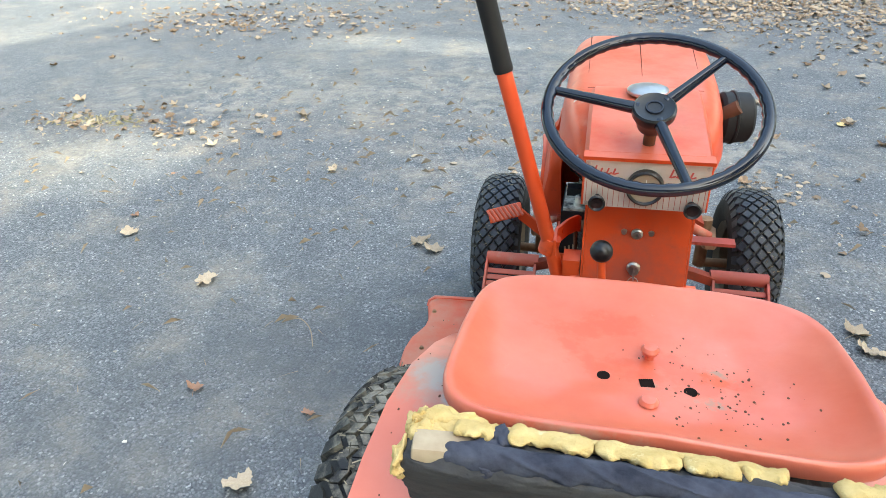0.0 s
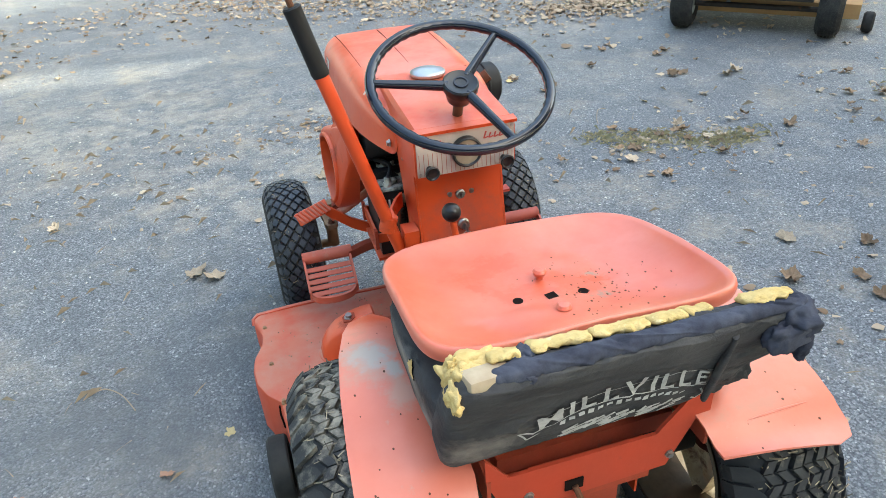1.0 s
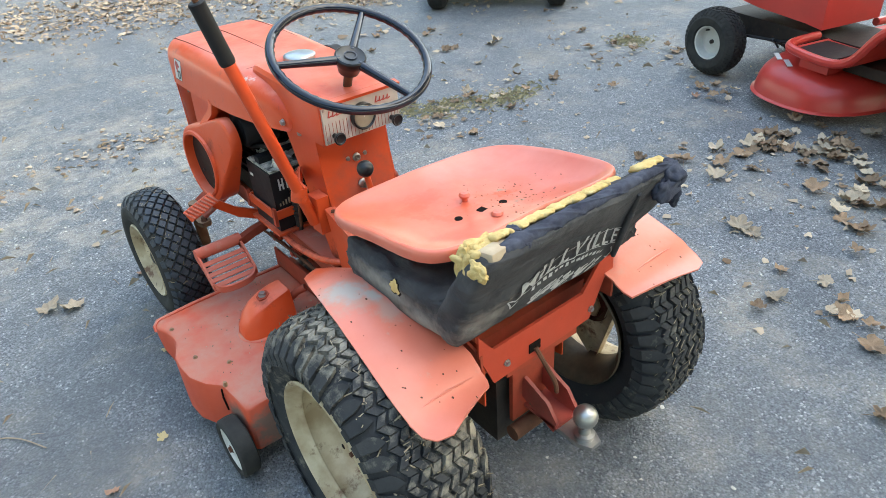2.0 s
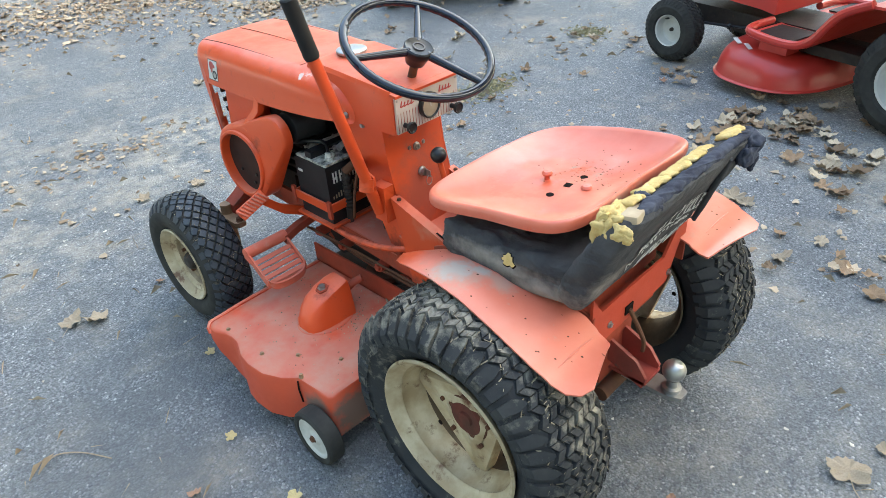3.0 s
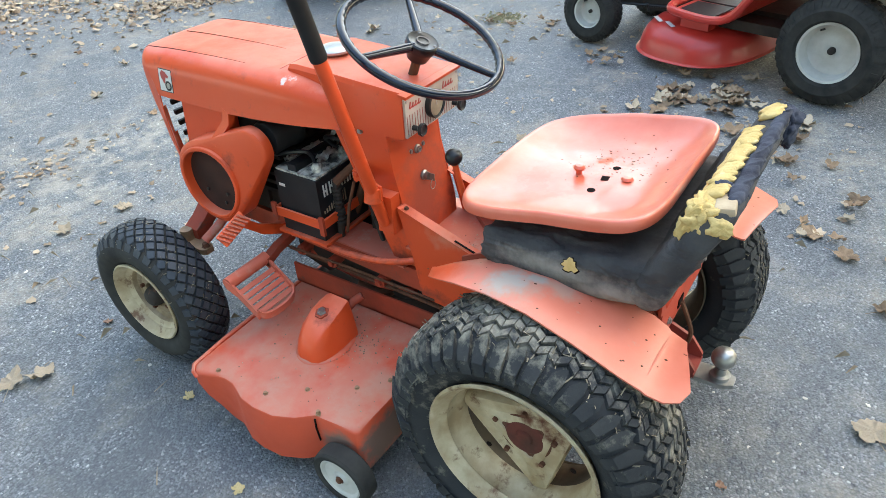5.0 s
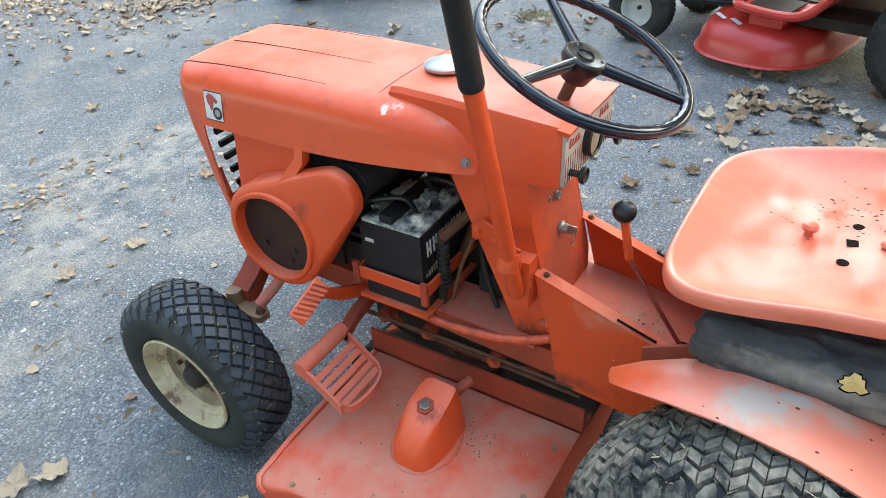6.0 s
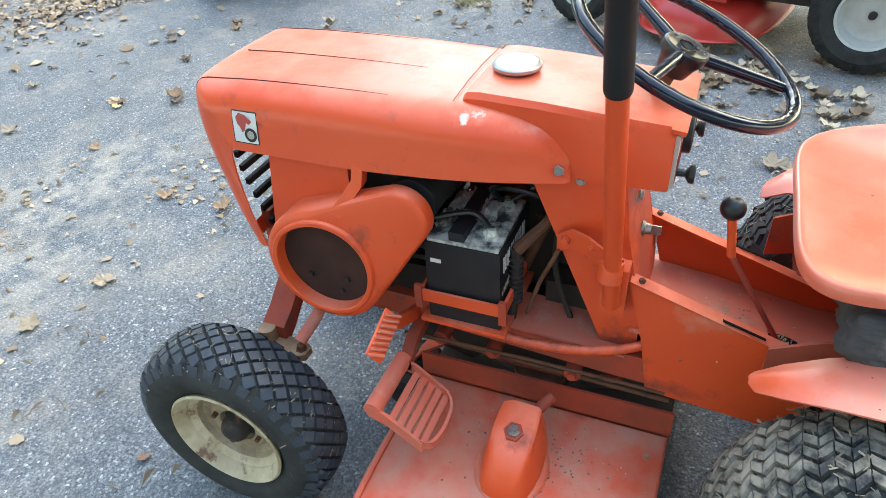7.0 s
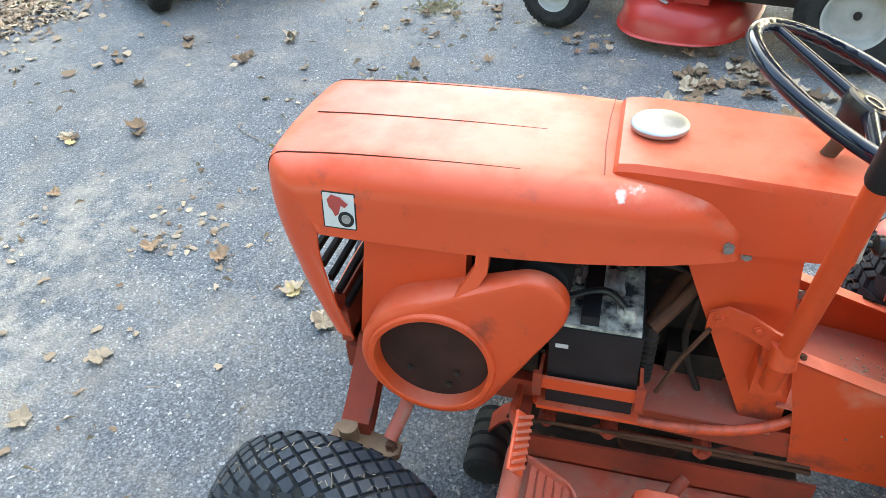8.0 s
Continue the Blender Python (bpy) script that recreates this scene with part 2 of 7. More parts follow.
GREASE = shader("greasy_engine_metal", (0.016, 0.014, 0.013), 0.6, second=(0.045, 0.033, 0.026), scale=22, bump=0.3, spec=0.25, third=(0.10, 0.045, 0.025), third_scale=20)
SCREEN = shader("dark_screen", (0.020, 0.011, 0.009), 0.75, spec=0.2, second=(0.060, 0.024, 0.017), scale=14, bump=0.1, bump_scale=400)
CLOTH = shader("charcoal_cotton", (0.036, 0.035, 0.038), 0.92, second=(0.084, 0.081, 0.080), scale=9, spread=0.35, bump=0.35, bump_scale=220,
               third=(0.14, 0.128, 0.112), third_scale=14, third_at=0.60, third_soft=0.25, spec=0.2)
# creases in the cloth
_n, _l = CLOTH.node_tree.nodes, CLOTH.node_tree.links.new
_co, _mp, _no, _bp = _n.new("ShaderNodeTexCoord"), _n.new("ShaderNodeMapping"), _n.new("ShaderNodeTexNoise"), _n.new("ShaderNodeBump")
_mp.inputs["Scale"].default_value, _mp.inputs["Rotation"].default_value = (5, 8, 20), (radians(28), radians(20), 0)
_no.inputs["Scale"].default_value, _no.inputs["Detail"].default_value, _no.inputs["Distortion"].default_value = 1.0, 3.0, 0.8
_bp.inputs["Strength"].default_value, _bp.inputs["Distance"].default_value = 0.8, 0.02
_l(_co.outputs["Object"], _mp.inputs["Vector"])
_l(_mp.outputs["Vector"], _no.inputs["Vector"])
_l(_no.outputs["Fac"], _bp.inputs["Height"])
_b = _n["Principled BSDF"]
_l(_b.inputs["Normal"].links[0].from_socket, _bp.inputs["Normal"])
_l(_bp.outputs["Normal"], _b.inputs["Normal"])
# pale dust on the cloth; the last spot lightens the cushion's left side
worn(CLOTH, [((-0.245, -0.13, 0.615), (0.05, 0.10, 0.045)), ((-0.245, 0.02, 0.60), (0.05, 0.12, 0.022)), ((-0.20, -0.26, 0.66), (0.08, 0.06, 0.05)), ((-0.25, -0.02, 0.64), (0.03, 0.16, 0.03))], (0.26, 0.235, 0.210), 22, 0.35, 0.9)
CLOTH_BLUE = shader("navy_cotton", (0.020, 0.022, 0.034), 0.92, second=(0.075, 0.080, 0.104), scale=26, spread=0.4, bump=0.3, bump_scale=200, spec=0.15)
PRINT = shader("faded_print", (0.52, 0.51, 0.49), 0.95, second=(0.34, 0.335, 0.32), scale=60, spread=0.3)
FOAM = shader("yellow_foam", (0.70, 0.52, 0.24), 0.95, second=(0.50, 0.34, 0.12), scale=34, bump=0.9, bump_scale=140, third=(0.74, 0.60, 0.32), third_scale=40, spec=0.1)
PAPER = shader("dirty_paper", (0.78, 0.76, 0.70), 0.8, second=(0.44, 0.40, 0.31), scale=40, spread=0.3, bump=0.2)
WOOD = shader("pale_plywood", (0.46, 0.36, 0.24), 0.85, second=(0.34, 0.25, 0.16), scale=40, bump=0.2)
WHITE = shader("white_decal", (0.62, 0.60, 0.56), 0.5, second=(0.55, 0.53, 0.5), scale=50)
DARKGAP = shader("dark_gap", (0.012, 0.008, 0.007), 0.95, spec=0.05)
SEAMDARK = shader("rusty_dark_seam", (0.10, 0.022, 0.014), 0.8, spec=0.1, second=(0.05, 0.015, 0.010), scale=30)
PLATE = shader("striped_aluminium", (0.50, 0.46, 0.41), 0.5, metal=0.25, second=(0.42, 0.37, 0.32), scale=25)
SCRIPT = shader("red_script", (0.42, 0.05, 0.04), 0.5)
MOWRED = shader("bright_red_paint", (0.50, 0.032, 0.022), 0.36, second=(0.42, 0.030, 0.022), scale=6, bump=0.05, coat=0.15, third=(0.42, 0.16, 0.12), third_scale=14, third_at=0.7)
GREYRIM = shader("pale_grey_rim", (0.54, 0.52, 0.48), 0.5, second=(0.40, 0.38, 0.335), scale=14, bump=0.05)
TAN = shader("tan_painted_deck", (0.44, 0.27, 0.11), 0.6, second=(0.36, 0.18, 0.07), scale=9, bump=0.1)
BROWNLEAF = shader("dry_brown_leaf", (0.30, 0.20, 0.12), 0.85, second=(0.17, 0.105, 0.06), scale=30, bump=0.3, per_object=0.4)
PALELEAF = shader("pale_tan_leaf", (0.50, 0.41, 0.30), 0.85, second=(0.32, 0.235, 0.15), scale=30, bump=0.3, per_object=0.3)
RUSTLEAF = shader("russet_leaf", (0.36, 0.205, 0.13), 0.8, second=(0.25, 0.14, 0.09), scale=30, bump=0.3, per_object=0.3)
YELLOWLEAF = shader("yellow_leaf", (0.58, 0.47, 0.24), 0.8, second=(0.44, 0.32, 0.14), scale=30, bump=0.3, per_object=0.2)
GRASS = shader("dry_grass", (0.30, 0.27, 0.14), 0.9, second=(0.44, 0.38, 0.24), scale=20)
TWIG = shader("grey_twig", (0.34, 0.27, 0.19), 0.9, second=(0.24, 0.18, 0.12), scale=30)


def asphalt():
    m = bpy.data.materials.new("worn_asphalt")
    m.use_nodes = True
    nodes, link = m.node_tree.nodes, m.node_tree.links.new
    b = nodes["Principled BSDF"]
    co = nodes.new("ShaderNodeTexCoord")

    def noise_at(sc, detail=6, rough_=0.6):
        n = nodes.new("ShaderNodeTexNoise")
        n.inputs["Scale"].default_value, n.inputs["Detail"].default_value, n.inputs["Roughness"].default_value = sc, detail, rough_
        link(co.outputs["Object"], n.inputs["Vector"])
        return n.outputs["Fac"]

    def ramp(src, lo, hi, a=0.0, c=1.0):
        r = nodes.new("ShaderNodeMapRange")
        for k, v in (("From Min", lo), ("From Max", hi), ("To Min", a), ("To Max", c)):
            r.inputs[k].default_value = v
        link(src, r.inputs["Value"])
        return r.outputs["Result"]

    def mixed(fac, a, c):
        x = nodes.new("ShaderNodeMix")
        x.data_type = "RGBA"
        link(fac, x.inputs["Factor"])
        for s, v in ((x.inputs["A"], a), (x.inputs["B"], c)):
            if isinstance(v, tuple):
                s.default_value = (*v, 1)
            else:
                link(v, s)
        return x.outputs["Result"]

    def times(a, c):
        x = nodes.new("ShaderNodeMath")
        x.operation = "MULTIPLY"
        link(a, x.inputs[0])
        link(c, x.inputs[1])
        return x.outputs[0]

    # crushed stone of uneven shape: the cells' edges are jittered
    jitter = nodes.new("ShaderNodeTexNoise")
    jitter.inputs["Scale"].default_value, jitter.inputs["Detail"].default_value = 120, 3
    link(co.outputs["Object"], jitter.inputs["Vector"])
    shift = nodes.new("ShaderNodeVectorMath")
    shift.operation = "MULTIPLY_ADD"
    link(jitter.outputs["Color"], shift.inputs[0])
    shift.inputs[1].default_value = (0.006, 0.006, 0.0)
    link(co.outputs["Object"], shift.inputs[2])
    vor = nodes.new("ShaderNodeTexVoronoi")
    vor.inputs["Scale"].default_value = 160
    link(shift.outputs["Vector"], vor.inputs["Vector"])
    grey = nodes.new("ShaderNodeSeparateColor")
    link(vor.outputs["Color"], grey.inputs[0])
    power = nodes.new("ShaderNodeMath")
    power.operation = "POWER"
    link(grey.outputs[0], power.inputs[0])
    power.inputs[1].default_value = 1.6
    stone = mixed(power.outputs[0], (0.100, 0.109, 0.122), (0.262, 0.272, 0.282))
    tar = mixed(ramp(vor.outputs["Distance"], 0.50, 0.80, 0.0, 0.75), stone, (0.040, 0.046, 0.056))
    # a few pale stones, and pits of two sizes where stones have broken out
    tar = mixed(ramp(grey.outputs[1], 0.962, 0.975, 0.0, 0.85), tar, (0.46, 0.465, 0.455))
    tar = mixed(ramp(noise_at(120, 4, 0.68), 0.36, 0.46, 0.95, 0.0), tar, (0.020, 0.023, 0.029))
    tar = mixed(ramp(noise_at(52, 5, 0.70), 0.33, 0.44, 0.75, 0.0), tar, (0.030, 0.034, 0.041))
    tar = mixed(ramp(noise_at(14, 6, 0.65), 0.38, 0.55, 0.30, 0.0), tar, (0.070, 0.080, 0.096))
    # pale dust and tan silt in patches, of two sizes
    dust = times(ramp(noise_at(0.8, 8, 0.62), 0.50, 0.66), ramp(noise_at(22, 8, 0.75), 0.40, 0.60))
    silty = mixed(ramp(dust, 0.0, 1.0, 0.0, 0.42), tar, (0.40, 0.36, 0.295))
    # brown silt and leaf dust caught in hand-wide blotches
    blotch = times(ramp(noise_at(3.1, 7, 0.66), 0.505, 0.66), ramp(noise_at(40, 7, 0.75), 0.38, 0.60, 0.1, 0.75))
    silty = mixed(blotch, silty, (0.300, 0.258, 0.200))
    # silt washed into low spots of the drive
    for centre, radii in (((0.25, 2.35, 0), (0.65, 0.45, 1)), ((-0.9, 3.3, 0), (0.8, 1.1, 1)), ((-2.4, 3.0, 0), (1.2, 0.9, 1)), ((-0.6, 2.1, 0), (0.5, 0.5, 1)), ((0.1, 2.75, 0), (0.6, 0.5, 1)), ((0.7, 2.6, 0), (0.5, 0.4, 1))):
        mp = nodes.new("ShaderNodeMapping")
        mp.vector_type = "TEXTURE"
        mp.inputs["Location"].default_value, mp.inputs["Scale"].default_value = centre, radii
        link(co.outputs["Object"], mp.inputs["Vector"])
        ln = nodes.new("ShaderNodeVectorMath")
        ln.operation = "LENGTH"
        link(mp.outputs["Vector"], ln.inputs[0])
        pool = times(ramp(ln.outputs["Value"], 0.2, 1.2, 1.0, 0.0), ramp(noise_at(7, 9, 0.72), 0.45, 0.62, 0.0, 0.55))
        silty = mixed(pool, silty, (0.38, 0.335, 0.27))
    dark = mixed(ramp(noise_at(2.4, 9, 0.74), 0.49, 0.66, 0.0, 0.42), silty, (0.050, 0.057, 0.067))
    # the tractor's shade painted into the asphalt as ellipses, plus a dark stretch leftward
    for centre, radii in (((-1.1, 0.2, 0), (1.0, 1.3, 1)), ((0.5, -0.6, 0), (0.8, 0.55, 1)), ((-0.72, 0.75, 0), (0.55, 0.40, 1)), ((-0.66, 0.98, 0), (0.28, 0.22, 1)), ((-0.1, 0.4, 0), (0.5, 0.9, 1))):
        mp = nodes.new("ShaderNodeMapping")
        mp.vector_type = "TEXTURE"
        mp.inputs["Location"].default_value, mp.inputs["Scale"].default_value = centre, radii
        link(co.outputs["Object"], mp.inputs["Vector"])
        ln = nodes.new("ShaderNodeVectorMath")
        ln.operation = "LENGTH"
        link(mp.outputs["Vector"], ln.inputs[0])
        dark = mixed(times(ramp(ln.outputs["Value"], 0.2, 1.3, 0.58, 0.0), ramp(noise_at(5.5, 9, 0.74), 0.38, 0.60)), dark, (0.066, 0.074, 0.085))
    specks = mixed(ramp(noise_at(80, 3, 0.5), 0.765, 0.785), dark, (0.40, 0.37, 0.33))
    link(specks, b.inputs["Base Color"])
    b.inputs["Roughness"].default_value = 0.68
    b.inputs["Specular IOR Level"].default_value = 0.6
    bp = nodes.new("ShaderNodeBump")
    bp.inputs["Strength"].default_value, bp.inputs["Distance"].default_value = 0.75, 0.005
    inv = ramp(vor.outputs["Distance"], 0.0, 1.0, 1.0, 0.0)
    link(inv, bp.inputs["Height"])
    bp2 = nodes.new("ShaderNodeBump")
    bp2.inputs["Strength"].default_value, bp2.inputs["Distance"].default_value = 0.4, 0.01
    link(noise_at(45, 6), bp2.inputs["Height"])
    link(bp.outputs["Normal"], bp2.inputs["Normal"])
    link(bp2.outputs["Normal"], b.inputs["Normal"])
    return m


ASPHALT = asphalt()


# ---------------------------------------------------------------- mesh helpers
from mathutils.bvhtree import BVHTree


def part(name, bm, material, parent=None, label="", angle=35, bevel=0.0, seg=2, mats=()):
    """Links a bmesh as one mesh object under a thing or a part."""
    if bevel:
        sharp = [e for e in bm.edges if len(e.link_faces) == 2 and e.calc_face_angle(0) > radians(30)]
        bmesh.ops.bevel(bm, geom=sharp, offset=bevel, segments=seg, affect="EDGES", profile=0.5, clamp_overlap=True)
    bmesh.ops.recalc_face_normals(bm, faces=bm.faces)
    me = bpy.data.meshes.new(name)
    bm.to_mesh(me)
    bm.free()
    me.polygons.foreach_set("use_smooth", [True] * len(me.polygons))
    me.set_sharp_from_angle(angle=radians(angle))
    me.materials.append(material)
    for extra in mats:
        me.materials.append(extra)
    ob = new(name, me)
    if parent:
        ob.parent = parent
    if label:
        ob["label"] = label
    return ob


def box(bm, x0, x1, y0, y1, z0, z1, m=None):
    vs = [bm.verts.new((x, y, z)) for x in (x0, x1) for y in (y0, y1) for z in (z0, z1)]
    for f in ((0, 1, 3, 2), (4, 6, 7, 5), (0, 4, 5, 1), (2, 3, 7, 6), (0, 2, 6, 4), (1, 5, 7, 3)):
        bm.faces.new([vs[i] for i in f])
    if m:
        bmesh.ops.transform(bm, matrix=m, verts=vs)
    return vs


def loft(bm, rings, closed=True, caps=True):
    """Skins rings of equal length."""
    rows = [[bm.verts.new(p) for p in ring] for ring in rings]
    n = len(rows[0])
    for a, b in zip(rows, rows[1:]):
        for i in range(n if closed else n - 1):
            bm.faces.new((a[i], a[(i + 1) % n], b[(i + 1) % n], b[i]))
    if caps and closed:
        bm.faces.new(rows[0][::-1])
        bm.faces.new(rows[-1])
    return rows


def tube(bm, pts, r, n=12, caps=True, flat=1.0):
    """A round bar along points; r one radius or one for each point."""
    pts = [Vector(p) for p in pts]
    rs = r if isinstance(r, (list, tuple)) else [r] * len(pts)
    rings, up = [], None
    for i, p in enumerate(pts):
        d = (pts[min(i + 1, len(pts) - 1)] - pts[max(i - 1, 0)]).normalized()
        if up is None:
            up = d.orthogonal().normalized()
        up = (up - d * up.dot(d)).normalized()
        side = d.cross(up)
        rings.append([p + rs[i] * (math.cos(a) * up + flat * math.sin(a) * side) for a in [2 * math.pi * k / n for k in range(n)]])
    return loft(bm, rings, True, caps)


def curve(pts, n=8):
    """A smooth run of points through the given ones."""
    pts = [Vector(p) for p in pts]
    out = []
    for i in range(len(pts) - 1):
        p0, p1, p2, p3 = pts[max(i - 1, 0)], pts[i], pts[i + 1], pts[min(i + 2, len(pts) - 1)]
        for k in range(n):
            t = k / n
            out.append(0.5 * ((2 * p1) + (p2 - p0) * t + (2 * p0 - 5 * p1 + 4 * p2 - p3) * t * t + (3 * p1 - p0 - 3 * p2 + p3) * t ** 3))
    return out + [pts[-1]]


def lathe(bm, profile, n=48, m=None, close=False):
    """Turns (along, radius) pairs round the x axis."""
    rows = []
    for a, r in profile:
        rows.append([bm.verts.new((a, r * math.cos(2 * math.pi * k / n), r * math.sin(2 * math.pi * k / n))) for k in range(n)])
    pairs = list(zip(rows, rows[1:])) + ([(rows[-1], rows[0])] if close else [])
    for a, b in pairs:
        for k in range(n):
            bm.faces.new((a[k], a[(k + 1) % n], b[(k + 1) % n], b[k]))
    vs = [v for row in rows for v in row]
    if m:
        bmesh.ops.transform(bm, matrix=m, verts=vs)
    return vs


def plate(bm, outline, axis, at, thick):
    """A flat plate: outline in the two other axes (in order), from at to at + thick along axis."""
    def put(p, d):
        v = list(p)
        v.insert("xyz".index(axis), d)
        return v
    loft(bm, [[put(p, at) for p in outline], [put(p, at + thick) for p in outline]])


def round_outline(pts, r, n=5):
    """Rounds the corners of a flat polygon."""
    out, k = [], len(pts)
    for i in range(k):
        p, a, b = Vector(pts[i]), Vector(pts[i - 1]), Vector(pts[(i + 1) % k])
        da, db = (a - p), (b - p)
        ra = min(r, da.length * 0.45, db.length * 0.45)
        s, e = p + da.normalized() * ra, p + db.normalized() * ra
        for j in range(n + 1):
            t = j / n
            q = (1 - t) ** 2 * s + 2 * t * (1 - t) * p + t * t * e
            out.append((q.x, q.y))
    return out


KNUCKLE = shader("tan_oily_steel", (0.36, 0.22, 0.115), 0.7, second=(0.13, 0.065, 0.035), scale=14, bump=0.2)


def bolt(name, p, axis, r, h, mat, parent, sides=6):
    """A bolt head that stands on p along axis."""
    bm = bmesh.new()
    m = Matrix.Translation(p) @ Vector((1, 0, 0)).rotation_difference(Vector(axis)).to_matrix().to_4x4()
    lathe(bm, [(-0.002, r * 1.35), (0.001, r * 1.35), (0.0012, r), (h, r * 0.95), (h, 0.0001)], sides * (1 if sides > 8 else 1), m)
    return part(name, bm, mat, parent)


def thing(name, label, category, at=(0, 0, 0), group=""):
    e = new(name)
    e.empty_display_size = 0.1
    e.location = at
    return tagged(e, label, category, group)


# ---------------------------------------------------------------- ground
bm = bmesh.new()
n = 40
rows = [[bm.verts.new((-150 + 300 * i / n, -150 + 300 * j / n, 0)) for i in range(n + 1)] for j in range(n + 1)]
for j in range(n):
    for i in range(n):
        bm.faces.new((rows[j][i], rows[j][i + 1], rows[j + 1][i + 1], rows[j + 1][i]))
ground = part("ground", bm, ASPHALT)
tagged(ground, "worn grey asphalt driveway with tan silt and grit", "driveway", kind="structure")

# ---------------------------------------------------------------- the garden tractor
tractor = thing("garden_tractor", "vintage orange-red garden tractor with mower deck, worn and dusty, on asphalt", "tractor")


def laid(ob, name, material, label, eye, way, along, length, width, seed):
    """A thin ragged patch laid on a part's surface where the line from eye along way meets it."""
    tree_ = BVHTree.FromPolygons([v.co for v in ob.data.vertices], [p.vertices[:] for p in ob.data.polygons])
    way, along = Vector(way).normalized(), Vector(along).normalized()
    across = way.cross(along).normalized()
    rng_ = random.Random(seed)
    bm = bmesh.new()
    rings_ = []
    wob_ = [rng_.uniform(0.65, 1.15) for _ in range(28)]
    for k in (0.02, 0.35, 0.7, 1.0):
        ring_ = []
        for q in range(28):
            a = 2 * math.pi * q / 28
            w_ = 1 + (wob_[q] - 1) * k
            e = Vector(eye) + along * length * k * w_ * math.cos(a) + across * width * k * w_ * math.sin(a)
            hit = tree_.ray_cast(e, way)
            if hit[0] is None:
                hit = tree_.find_nearest(e + way * 0.4)
            ring_.append(hit[0] - way * 0.0006)
        rings_.append(ring_)
    loft(bm, rings_, True, False)
    return part(name, bm, material, ob, label, angle=80)


def lug(bm, poly, radius_at, low, high, m, inset=0.85):
    """One tread block: a polygon in (angle, along), raised from low to high over the carcass."""
    cu, cx = sum(p[0] for p in poly) / len(poly), sum(p[1] for p in poly) / len(poly)
    rings = []
    for h, s in ((low, 1.0), (high, inset)):
        ring = []
        for u, x in poly:
            u2, x2 = cu + (u - cu) * s, cx + (x - cx) * s
            r = radius_at(x2) + h
            ring.append(m @ Vector((x2, r * math.cos(u2), r * math.sin(u2))))
        rings.append(ring)
    rows_ = [[bm.verts.new(p) for p in ring] for ring in rings]
    k = len(poly)
    for i in range(k):
        bm.faces.new((rows_[0][i], rows_[0][(i + 1) % k], rows_[1][(i + 1) % k], rows_[1][i]))
    bm.faces.new(rows_[1])


def profile_radius(profile):
    """The carcass's radius at a place across the tread, from its profile."""
    pts = sorted(profile)
    xs, rs = [p[0] for p in pts], [p[1] for p in pts]
    return lambda x: float(np.interp(x, xs, rs))


